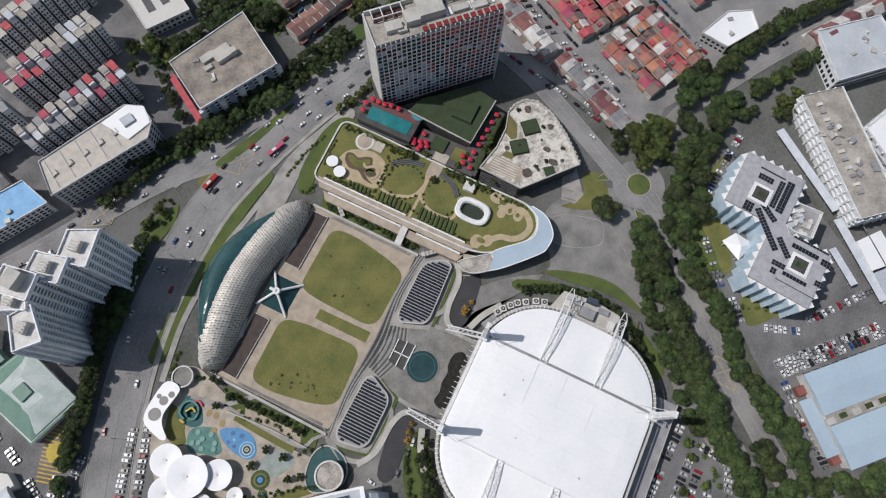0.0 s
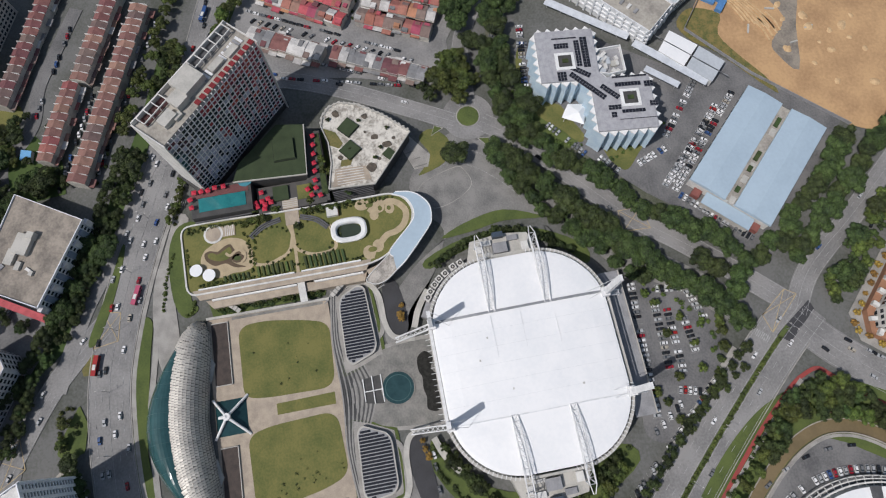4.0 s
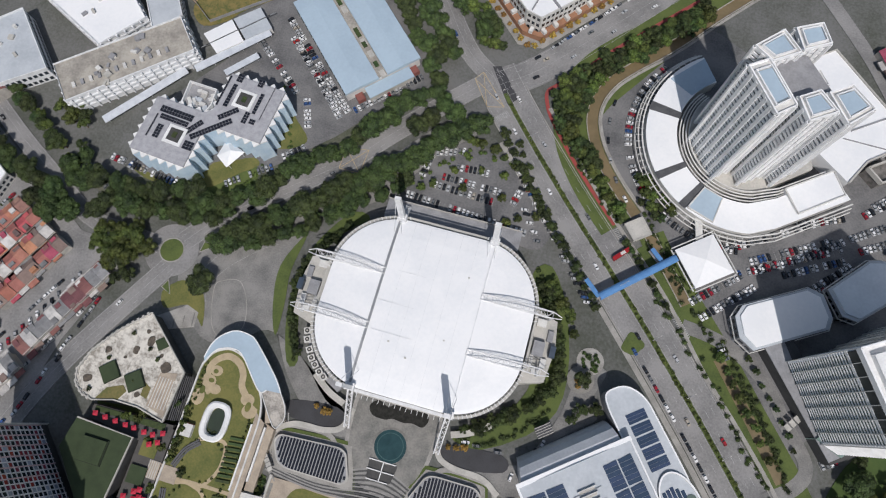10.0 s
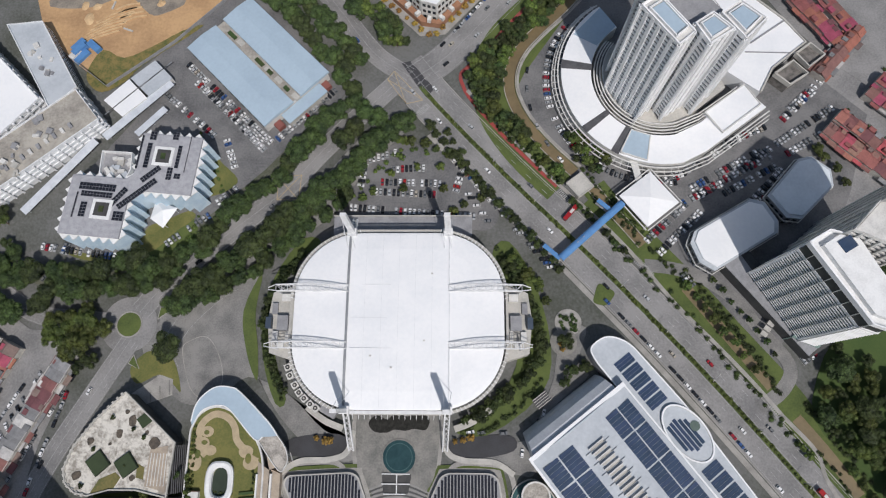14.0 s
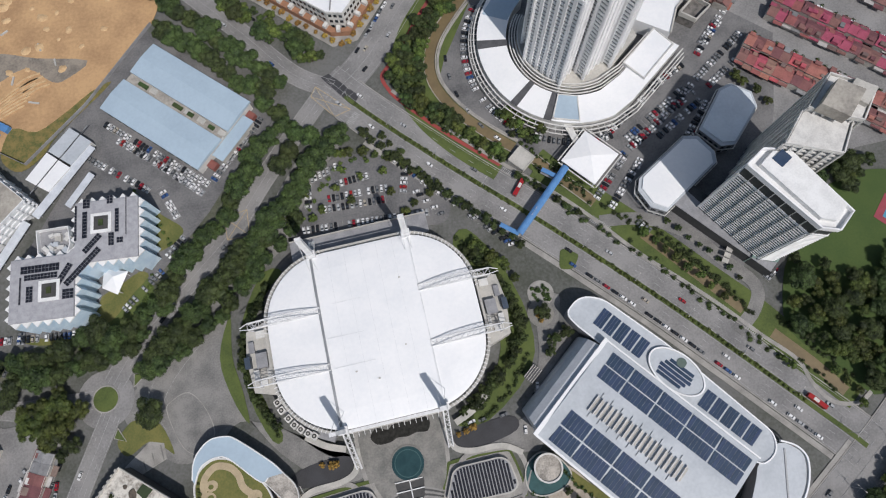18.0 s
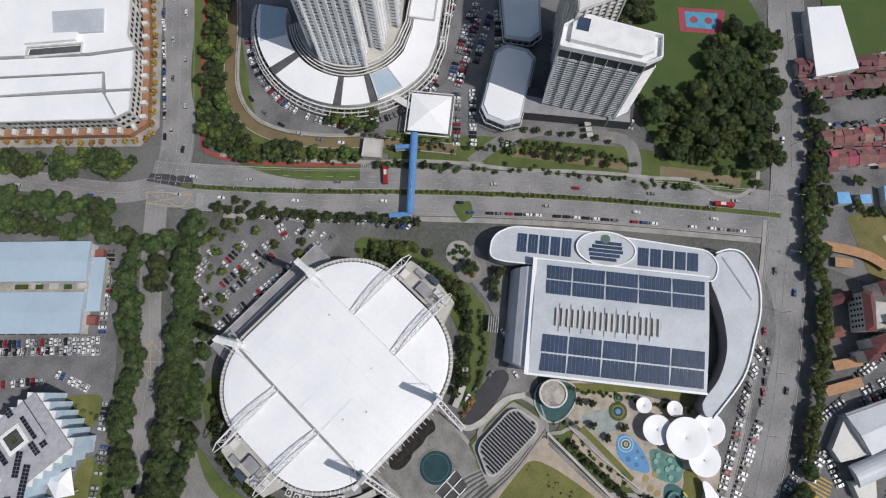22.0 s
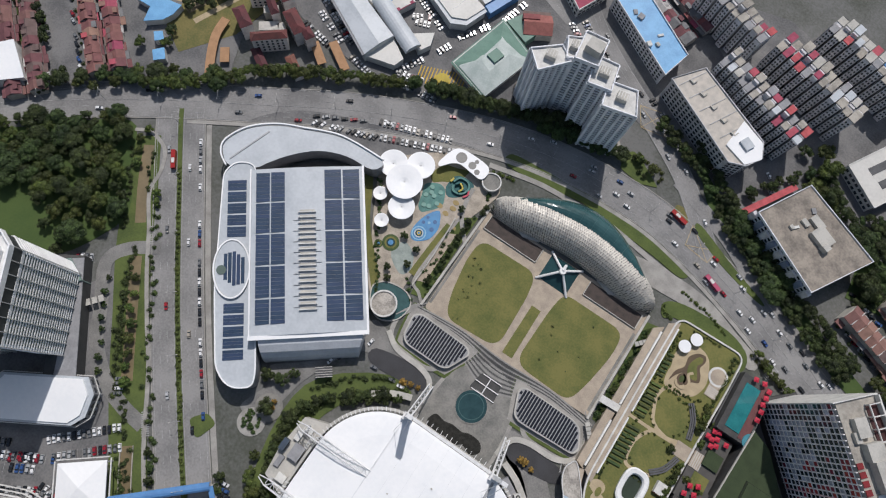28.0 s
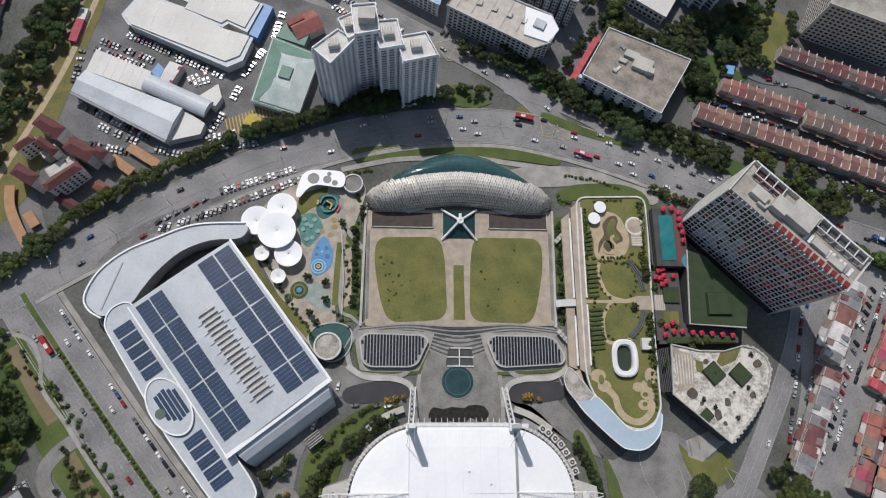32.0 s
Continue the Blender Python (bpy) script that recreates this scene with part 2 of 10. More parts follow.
def smooth(pts, step=6, closed=False):
    """A rounded line through the points."""
    out, k = [], len(pts)
    for i in range(k if closed else k - 1):
        g = [pts[j % k] if closed else pts[max(0, min(k - 1, j))] for j in (i - 1, i, i + 1, i + 2)]
        for s in range(step):
            t = s / step
            out.append(tuple(0.5 * (2 * g[1][d] + (g[2][d] - g[0][d]) * t + (2 * g[0][d] - 5 * g[1][d] + 4 * g[2][d] - g[3][d]) * t * t
                                    + (3 * g[1][d] - g[0][d] - 3 * g[2][d] + g[3][d]) * t ** 3) for d in (0, 1)))
    return out if closed else out + [tuple(pts[-1][:2])]


def sides(line, off):
    """The line moved sideways by off (to the left of its way)."""
    out = []
    for i, p in enumerate(line):
        a, b = line[max(0, i - 1)], line[min(len(line) - 1, i + 1)]
        d = math.hypot(b[0] - a[0], b[1] - a[1]) or 1
        out.append((p[0] - (b[1] - a[1]) / d * off, p[1] + (b[0] - a[0]) / d * off))
    return out


def ribbon(bm, line, w, z0, z1, off=0.0, mi=0, w2=None):
    """A flat band along a line with vertical edges."""
    n = len(line)
    L, R = [], []
    for i in range(n):
        half = (w + ((w2 if w2 is not None else w) - w) * i / (n - 1)) / 2
        L.append(half + off)
        R.append(-half + off)
    lp = [sides(line, L[i])[i] for i in range(n)] if n < 60 else sides(line, off + w / 2)
    rp = [sides(line, R[i])[i] for i in range(n)] if n < 60 else sides(line, off - w / 2)
    v = [[bm.verts.new((*p, z)) for p in q] for q, z in ((lp, z1), (rp, z1), (lp, z0), (rp, z0))]
    for i in range(n - 1):
        for a, b in ((1, 0), (0, 2), (3, 1)):
            bm.faces.new((v[a][i], v[a][i + 1], v[b][i + 1], v[b][i])).material_index = mi
    for i, flip in ((0, 1), (n - 1, 0)):
        q = (v[0][i], v[2][i], v[3][i], v[1][i])
        bm.faces.new(q if flip else q[::-1]).material_index = mi
    return bm


def walk_line(line, gap, start=0.0):
    """Points every gap metres along a line, with the heading in degrees."""
    need, out = start, []
    for a, b in zip(line, line[1:]):
        d = math.hypot(b[0] - a[0], b[1] - a[1])
        while need <= d and d > 0:
            t = need / d
            out.append((a[0] + (b[0] - a[0]) * t, a[1] + (b[1] - a[1]) * t, math.degrees(math.atan2(b[1] - a[1], b[0] - a[0]))))
            need += gap
        need -= d
    return out


def circle(x, y, rx, ry=None, n=28, turn=0.0, a0=0.0, a1=360.0):
    ry = rx if ry is None else ry
    c, s = math.cos(radians(turn)), math.sin(radians(turn))
    full = abs(a1 - a0) >= 360
    out = []
    for i in range(n if full else n + 1):
        a = radians(a0 + (a1 - a0) * i / n)
        px, py = rx * math.cos(a), ry * math.sin(a)
        out.append((x + c * px - s * py, y + s * px + c * py))
    return out


def inside(p, poly):
    hit, k = False, len(poly)
    for i in range(k):
        a, b = poly[i], poly[(i + 1) % k]
        if (a[1] > p[1]) != (b[1] > p[1]) and p[0] < (b[0] - a[0]) * (p[1] - a[1]) / (b[1] - a[1]) + a[0]:
            hit = not hit
    return hit


def sheet(name, pts, z, material, label, category="ground", kind="structure", depth=0.4):
    bm = slab(B(), list(pts), z - depth, z)
    return tagged(part(name, bm, material), label, category, kind=kind)


def strip(name, line, w, z, material, label, category="road", off=0.0, w2=None, depth=0.3, kind="structure"):
    return tagged(part(name, ribbon(B(), line, w, z - depth, z, off, 0, w2), material), label, category, kind=kind)


def many(name, mesh, places, materials, label, category, kind="stuff"):
    """Copies of a mesh joined into one object, for what stands far off or cannot be counted."""
    n = len(mesh.vertices)
    co = np.empty(n * 3)
    mesh.vertices.foreach_get("co", co)
    co = np.c_[co.reshape(-1, 3), np.ones(n)]
    faces = [list(p.vertices) for p in mesh.polygons]
    allv, allf = [], []
    for k, m in enumerate(places):
        allv.append((co @ np.array(m).T)[:, :3])
        allf += [[i + k * n for i in f] for f in faces]
    me = bpy.data.meshes.new(name)
    me.from_pydata(np.concatenate(allv).tolist(), [], allf)
    for m in materials:
        me.materials.append(m)
    return tagged(new(name, me), label, category, kind=kind)

# ---- ground and roads ----
def rounded(pts, r, n=5):
    """A polygon with rounded corners."""
    out, k = [], len(pts)
    for i in range(k):
        p, a, b = Vector(pts[i][:2]), Vector(pts[i - 1][:2]), Vector(pts[(i + 1) % k][:2])
        da, db = (a - p), (b - p)
        ra = min(r, da.length * 0.48, db.length * 0.48)
        s, e = p + da.normalized() * ra, p + db.normalized() * ra
        for j in range(n + 1):
            t = j / n
            q = s * (1 - t) ** 2 + p * 2 * t * (1 - t) + e * t * t
            out.append((q.x, q.y))
    return out


bm = B()
N = 40
gv = {}
for i in range(N + 1):
    for j in range(N + 1):
        gv[i, j] = bm.verts.new(((i - N / 2) * 100.0, (j - N / 2) * 100.0, -0.5))
for i in range(N):
    for j in range(N):
        bm.faces.new((gv[i, j], gv[i + 1, j], gv[i + 1, j + 1], gv[i, j + 1]))
tagged(part("ground", bm, GROUND), "mottled grey urban ground with worn paving and soil", "ground", kind="structure")

HWY = smooth([(-400, -75), (-311, 0), (-261, 38), (-206, 74), (-150, 109), (-87, 138), (-35, 152), (21, 156), (61, 150), (105, 137), (147, 121), (210, 98), (279, 76), (343, 56), (420, 34)], 5)
WEST = smooth([(2, -235), (-20, -207), (-61, -161), (-103, -117), (-162, -51), (-227, 29), (-240, 46)], 5)
EAST_RD = smooth([(-4, -226), (-27, -244), (-58, -279), (-90, -316), (-160, -396)], 5)
SOUTH_RD = smooth([(-2, -228), (17, -241), (32, -259), (48, -282), (90, -335), (140, -395)], 5)
TREE_RD = smooth([(2, -228), (20, -210), (50, -178), (73, -151), (102, -126), (133, -99), (150, -78)], 5)
HOTEL_RD = smooth([(153, -62), (168, -35), (187, 0), (200, 30), (212, 70), (218, 98)], 5)
NE_RD = smooth([(162, -72), (185, -74), (212, -78), (252, -101), (293, -127), (370, -182)], 5)
SLIP = smooth([(-110, 285), (-57, 241), (-6, 211), (30, 189), (52, 170), (72, 150)], 5)
ROADS = [("highway", HWY, 23), ("west_road", WEST, 28), ("east_road", EAST_RD, 20), ("south_road", SOUTH_RD, 13), ("tree_lined_road", TREE_RD, 13),
         ("hotel_road", HOTEL_RD, 12), ("north_east_road", NE_RD, 11), ("slip_road", SLIP, 13)]
for k, (nm, ln, w) in enumerate(ROADS):
    strip(nm, ln, w, -0.2 + 0.012 * k, ASPH, "worn grey asphalt road with faded lane markings", "road")
sheet("bridge_deck", [(3.5, -237.5), (-2.0, -239.0), (-17.5, -219.5), (-12.5, -213.0)], -0.05, ASPHD, "dark fresh asphalt patch on the road bridge", "road", depth=0.1)
sheet("roundabout_road", circle(155, -71, 16, n=32), -0.09, ASPH, "round asphalt carriageway of a small roundabout", "road", depth=0.2)
sheet("roundabout_island", circle(155, -71, 7, n=28), 0.15, GRASS, "round grass island with a pale kerb", "traffic island", depth=0.4)
strip("roundabout_kerb", circle(155, -71, 7.2, n=28) + circle(155, -71, 7.2, n=28)[:1], 0.7, 0.2, PAVE, "pale concrete kerb ring round the island", "kerb", depth=0.4)
bm = slab(B(), circle(155, -71, 7.5, n=28), -0.4, 0.08)
tagged(part("roundabout_kerb", bm, PAVE), "pale kerb ring of the roundabout island", "kerb", kind="structure")
LOOPK = smooth([(122.5, -56), (119.5, -61.5), (109.5, -64), (101.5, -53.5), (98.5, -39), (106.5, -30), (116, -36)], 5, True)
tagged(part("loop_kerb", ribbon(B(), LOOPK + LOOPK[:1], 0.45, -0.3, 0.0), PAVE), "pale kerb round the island of the bus loop", "kerb", kind="structure")
# bus loop east of the arena, service road and forecourts
sheet("bus_loop", smooth([(120, -28), (140, -48), (146, -62), (134, -76), (112, -90), (92, -104), (80, -112), (84, -96), (88, -76), (84, -54), (76, -38), (64, -20), (44, -2), (26, 2), (20, -6), (40, -14), (60, -32), (84, -42), (100, -30)], 4, True), -0.12, LOTP, "open grey asphalt bus loop", "road", depth=0.2)
sheet("west_forecourt", smooth([(-22, -8), (-60, -8), (-72, -14), (-84, -40), (-90, -66), (-104, -70), (-98, -50), (-104, -44), (-92, -34), (-82, -22), (-74, 6), (-64, 8), (-44, 4)], 4, True), -0.11, LOTP, "grey asphalt forecourt between the hall and the arena", "road", depth=0.2)
sheet("south_car_park", rounded([(42, -136), (-52, -126), (-58, -138), (-30, -176), (2, -184), (28, -172)], 6), -0.13, LOT, "grey asphalt car park beside the arena", "car park", depth=0.2)
sheet("office_car_park", [(196, -100), (120, -128), (92, -150), (68, -182), (30, -225), (44, -235), (110, -300), (150, -256), (176, -228), (165, -205), (205, -150)], -0.14, LOT, "grey asphalt car park round the office block", "car park", depth=0.2)
sheet("condominium_car_park", [(-112, -150), (-160, -92), (-200, -48), (-232, -88), (-262, -150), (-280, -200), (-240, -240), (-124, -300), (-84, -256), (-64, -228), (-66, -200), (-92, -166)], -0.15, LOT, "grey asphalt car park below the towers", "car park", depth=0.2)
sheet("warehouse_yard", [(-246, 150), (-222, 138), (-160, 128), (-110, 146), (-84, 160), (-70, 236), (-112, 252), (-190, 279), (-214, 284), (-232, 226)], -0.16, LOT, "grey asphalt yard round the warehouses", "car park", depth=0.2)
sheet("crescent_car_park", smooth([(-206, 40), (-204, 62), (-186, 84), (-160, 98), (-122, 112), (-84, 128), (-88, 112), (-124, 88), (-150, 88), (-180, 74), (-196, 50)], 3, True), -0.13, LOT, "grey asphalt parking strip along the curved hall", "car park", depth=0.2)
sheet("apartment_yard", [(-20, 205), (-60, 245), (-100, 290), (40, 330), (160, 300), (150, 215), (70, 188)], -0.17, LOT, "grey asphalt yard between apartment blocks", "car park", depth=0.2)
sheet("house_quarter_street", [(214, 92), (300, 62), (430, 20), (430, -150), (370, -172), (293, -118), (250, -92), (212, -68), (176, -66), (196, -6)], -0.18, ASPH, "grey asphalt lanes between terraced houses", "road", depth=0.2)
sheet("west_house_lane", [(-262, 52), (-230, 75), (-260, 150), (-330, 240), (-450, 180), (-420, -30), (-330, -10)], -0.18, LOT, "grey asphalt lanes between terraced houses", "road", depth=0.2)
sheet("court_quarter_lane", [(-235, -90), (-300, -115), (-420, -115), (-420, -330), (-240, -330), (-262, -200)], -0.19, ASPH, "grey asphalt lanes between terraced houses", "road", depth=0.2)

# grass, canals, earth
sheet("north_verge", smooth([(-62.5, 138), (-42, 140.6), (-28, 141.5), (-6.7, 143.4), (20, 143.2), (42, 140.6), (63, 136.4), (61, 130.5), (42, 132.5), (20, 134.4), (-7.7, 136.4), (-28, 133.7), (-60, 130)], 4, True), -0.02, GRASS, "mown green verge between dome and highway", "grass", depth=0.3)
sheet("slip_island", rounded([(22.5, 172), (8, 180.5), (-1.5, 184.5), (-6, 179.5), (-3, 169.5), (11.5, 167.5)], 1.5), 0.0, GRASS, "grass island with shrubs beside the slip road", "grass", depth=0.3)
sheet("junction_island", rounded([(37.5, 169.5), (41.5, 170.5), (49, 164.3), (47.4, 161.6), (37.5, 164)], 1), 0.0, DRYG, "small dry grass traffic island", "grass", depth=0.3)
sheet("belt_verge", [(-128, -334), (-66, -262), (-38, -224), (-44, -212), (-60, -200), (-74, -230), (-112, -286), (-136, -320)], -0.05, GRASS, "green verge under the roadside trees", "grass", depth=0.3)
CANAL = smooth([(-150, -336), (-127, -310), (-111, -290), (-98, -275), (-83, -260), (-72, -247), (-65.5, -233), (-64.5, -218), (-70, -202), (-79, -188), (-90, -175), (-102, -163)], 5)
CANAL_END = smooth([(-112, -153), (-120, -142), (-129, -131), (-139, -118)], 5)
strip("canal_verge", CANAL, 30, -0.06, GRASS, "green verge along the canal", "grass", off=-9)
strip("canal_verge", CANAL_END, 15, -0.06, GRASS, "green verge along the canal", "grass", off=1)
strip("canal", CANAL, 6.4, -0.02, MUD, "muddy brown water of a narrow canal", "canal", depth=0.2)
strip("canal", CANAL_END, 6.0, -0.02, MUD, "muddy brown water of a narrow canal", "canal", depth=0.2)
strip("canal_road", CANAL, 1.6, 0.3, PAVE, "pale concrete walk on the canal wall", "footpath", off=5.2, depth=0.5)
bm = ribbon(ribbon(B(), CANAL, 0.6, -0.3, 1.1, 3.8), CANAL, 0.5, -0.3, 0.5, -3.4)
ribbon(ribbon(bm, CANAL_END, 0.5, -0.3, 0.6, 3.2), CANAL_END, 0.5, -0.3, 0.6, -3.2)
tagged(part("canal_wall", bm, CONC), "weathered concrete edges of the canal", "canal wall", kind="structure")
VERGE2 = smooth([(-112, -148), (-158, -96), (-182, -66), (-206, -36), (-222, -12), (-246, 20)], 5)
strip("west_verge", VERGE2, 19, -0.05, GRASS, "rough green bank along the drain", "grass")
CANAL2 = smooth([(-161, -93), (-182, -65), (-202, -38)], 5)
strip("drain", CANAL2, 6, 0.0, MUD, "muddy brown water of a drain", "canal", depth=0.2)
strip("drain", smooth([(-213, -22), (-228, -2), (-240, 17)], 5), 6, 0.0, MUD, "muddy brown water of a drain", "canal", depth=0.2)
strip("footpath", smooth([(-38, -218), (-50, -203), (-64.5, -186), (-91.5, -156), (-115.5, -132), (-133.5, -111.5), (-155, -83), (-174, -62), (-192, -41), (-206, -23), (-221, -5), (-224, 8), (-231, 20), (-244, 24), (-253, 20)], 6), 2.2, 0.05, PAVE, "pale winding concrete footpath", "footpath")
strip("red_path", smooth([(-114, -318), (-68, -268.5), (-51, -247.5), (-39, -235), (-34, -229), (-35.5, -221), (-41.5, -210), (-62, -184.5), (-91, -154)], 5), 2.2, 0.03, REDP, "red-painted cycle path along the kerb", "footpath")
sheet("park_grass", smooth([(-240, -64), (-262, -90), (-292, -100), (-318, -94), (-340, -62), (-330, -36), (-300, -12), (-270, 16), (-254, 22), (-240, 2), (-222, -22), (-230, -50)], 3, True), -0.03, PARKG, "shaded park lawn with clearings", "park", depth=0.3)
sheet("river_bank", [(-266, 74), (-246, 104), (-238, 150), (-224, 226), (-210, 292), (-236, 306), (-260, 226), (-274, 170), (-288, 116), (-284, 84)], -0.06, DRYG, "grassy bank of a stream", "grass", depth=0.3)
STREAM = smooth([(-272, 96), (-266, 112), (-259, 131), (-250, 155), (-241, 182), (-235, 205), (-226, 245), (-214, 292)], 4)
strip("stream_path", STREAM, 3.6, 0.03, SANDP, "sandy track along the stream bank", "footpath", depth=0.2)
strip("stream", STREAM, 5, 0.0, MUD, "muddy brown stream", "canal", off=9, depth=0.2)
NORTH_RD = smooth([(-330, 318), (-235, 293), (-196, 283), (-158, 269), (-112, 254), (-84, 244), (-57, 236)], 5)
strip("north_road", NORTH_RD, 15, -0.1, ASPH, "worn grey asphalt road past the warehouses", "road")
strip("north_branch_road", smooth([(-260, 350), (-222, 318), (-192, 292), (-165, 276)], 5), 10, -0.11, ASPH, "worn grey asphalt side road", "road")
sheet("hotel_verge", [(361, 32), (355, 24), (298, 50), (236, 78), (240, 84), (303, 56)], -0.02, GRASS, "green strip beside the highway", "grass", depth=0.3)
strip("service_road", smooth([(-139, -106), (-155, -104), (-170, -99), (-188, -86), (-199, -70), (-213, -50), (-208, -37), (-194, -27)], 5), 7.5, -0.015, LOTP, "pale service road beside the drain", "road", depth=0.2)
sheet("dome_forecourt", smooth([(30, 126), (59, 130), (84, 128), (103, 121), (123, 114), (120, 106), (100, 111), (78, 117), (54, 116), (34, 116)], 3, True), -0.03, PAVE, "pale concrete forecourt between dome and garden", "paving", depth=0.2)
strip("dome_walk", smooth([(-70, 124), (-41, 131), (-20, 133), (9, 134), (40, 130), (60, 128)], 5), 3.2, -0.01, PAVE, "pale concrete walk behind the dome", "pavement", depth=0.2)
sheet("planter_ring", circle(-94, -73, 7.5, n=28), -0.02, PAVE, "round paved ring with a dark planting", "paving", depth=0.2)
sheet("north_lawn", smooth([(196, 250), (228, 244), (216, 206), (196, 212), (190, 230)], 4, True), -0.02, LAWN, "bright green lawn among trees", "grass", depth=0.3)
# dark park green doubles as painted shade beneath these tree belts
sheet("north_tree_ground", [(148, 202), (176, 250), (204, 252), (200, 202), (172, 180), (150, 178)], -0.1, PARKG, "ground under trees, shade put into its dark green", "grass", depth=0.2)
sheet("belt_ground", smooth([(40, 200), (64, 186), (100, 170), (140, 152), (190, 132), (240, 116), (244, 108), (190, 122), (130, 142), (86, 162), (56, 178)], 3, True), -0.09, PARKG, "verge under a belt of trees, shade put into its dark green", "grass", depth=0.2)
sheet("yard_green", [(-219, 243), (-214, 282), (-196, 276), (-208, 250)], -0.03, DRYG, "scrubby patch beside the yard", "grass", depth=0.2)
sheet("west_field", smooth([(-372, -22), (-400, -10), (-410, 20), (-352, 46), (-340, 32), (-352, 10)], 3, True), -0.03, PARKG, "green playing field behind the shed", "grass", depth=0.3)
sheet("building_site", [(104, -302), (150, -254), (190, -222), (236, -256), (262, -330), (240, -420), (130, -400), (90, -330)], -0.04, SAND, "bare orange earth of a building site", "building site", depth=0.3)
sheet("arena_west_bed", smooth([(-30, -16), (-56, -34), (-66, -56), (-64, -84), (-52, -112), (-62, -120), (-76, -96), (-84, -60), (-78, -34), (-48, -12)], 3, True), -0.04, GRASS, "planted bed beside the arena", "grass", depth=0.3)
sheet("arena_east_bed", smooth([(62, -30), (70, -54), (72, -84), (60, -108), (48, -120), (58, -122), (70, -106), (78, -84), (77, -54), (68, -28)], 3, True), -0.04, GRASS, "planted bed beside the arena", "grass", depth=0.3)
sheet("tree_belt", [(20, -196), (60, -146), (100, -112), (140, -86), (136, -66), (110, -80), (76, -112), (44, -134), (20, -170), (0, -190)], -0.07, LOTP, "worn grey paving under roadside trees", "grass", depth=0.25)
sheet("office_tree_belt", [(36, -214), (64, -180), (92, -148), (126, -118), (168, -92), (206, -92), (240, -104), (196, -108), (150, -118), (118, -134), (84, -166), (50, -206)], -0.07, SOIL, "grey-green ground under roadside trees, shade put into its colour", "grass", depth=0.25)
sheet("green_corner", smooth([(151, -46), (146, -53), (139.5, -56), (127, -51), (121, -34), (126, -38), (134, -43), (146, -38)], 4, True), 0.0, LAWN, "small lawn beside a paved square", "grass", depth=0.25)
sheet("paved_square", [(148.5, -32.5), (133.5, -43), (126, -40.5), (125.5, -32), (143.5, -25.5)], 0.02, PAVE, "paved square with dark joints beside the parking building", "paving", depth=0.25)
for q in range(4):
    strip("paving_joint", [(128 + q * 5, -40 + q * 3.2), (127 + q * 5, -32 + q * 2)], 0.7, 0.06, GREYP, "dark joint in the paved square", "paving", depth=0.1)
for pts in ([(139, -74), (131, -80), (138, -81)], [(150, -54), (146, -46), (152.5, -49)], [(171, -69), (180, -66), (178, -73)], [(160, -88), (167, -93), (158, -95)]):
    sheet("splitter_island", rounded(pts, 0.8), 0.06, GRASS, "small triangular traffic island with a kerb", "traffic island", depth=0.3)
    tagged(part("splitter_kerb", ribbon(B(), pts + pts[:1], 0.5, -0.2, 0.1), PAVE), "pale kerb of a triangular traffic island", "kerb", kind="structure")
sheet("office_lawn", smooth([(122.5, -179.0), (110.0, -168.5), (101.0, -159.5), (104.0, -153.5), (113.5, -149.0), (127.5, -148.0), (124.0, -155.5), (122.5, -166.0)], 3, True), 0.04, LAWN, "bright lawn along the office block", "grass", depth=0.25)
sheet("office_lawn", smooth([(142.0, -133.0), (129.0, -139.0), (124.0, -135.0), (135.0, -126.0), (142.0, -118.5), (149.5, -113.5), (160.5, -116.0), (155.0, -122.0), (151.5, -129.5)], 3, True), 0.05, LAWN, "bright lawn before the office entrance", "grass", depth=0.25)
sheet("office_lawn", smooth([(195.5, -115.5), (184.0, -112.0), (170.0, -111.0), (155.0, -114.0), (156.0, -110.5), (169.0, -108.0), (185.0, -108.5), (196.5, -112.0)], 3, True), 0.06, LAWN, "narrow planted lawn behind the office block", "grass", depth=0.25)
sheet("office_garden", smooth([(126, -112), (146, -104), (160, -108), (146, -124), (132, -136), (122, -130)], 4, True), 0.0, GRASS, "garden with shrubs before the office block", "grass", depth=0.25)
sheet("median_strip", sides(WEST, 1.3)[3:] + sides(WEST, -1.3)[:2:-1], 0.1, GRASS, "planted median strip of the dual carriageway", "median", depth=0.4)
sheet("loop_verge", smooth([(79, -40), (86, -55), (90, -79), (81, -101), (83, -78), (80, -58)], 4, True), 0.02, GRASS, "curved grass strip beside the bus loop", "grass", depth=0.3)

# lane marks: dashes and edge lines
def dashes(line, off, gap=13.0, long=4.0, w=0.2, z=-0.04, bm=None):
    bm = bm or B()
    for x, y, a in walk_line(sides(line, off), gap, 2.0):
        box(bm, x, y, z - 0.05, long, w, 0.05, a)
    return bm


def solid(line, off, w=0.18, z=-0.04, bm=None):
    return ribbon(bm or B(), line, w, z - 0.05, z, off)


bm = B()
for o in (-7.4, -4.0, 4.0, 7.4):
    dashes(HWY, o, bm=bm)
for o in (-10.8, 0.0, 10.8):
    solid(HWY, o, bm=bm)
for o in (-9.4, -5.6, 5.6, 9.4):
    dashes(WEST, o, bm=bm)
for o in (-13, -1.9, 1.9, 13):
    solid(WEST, o, bm=bm)
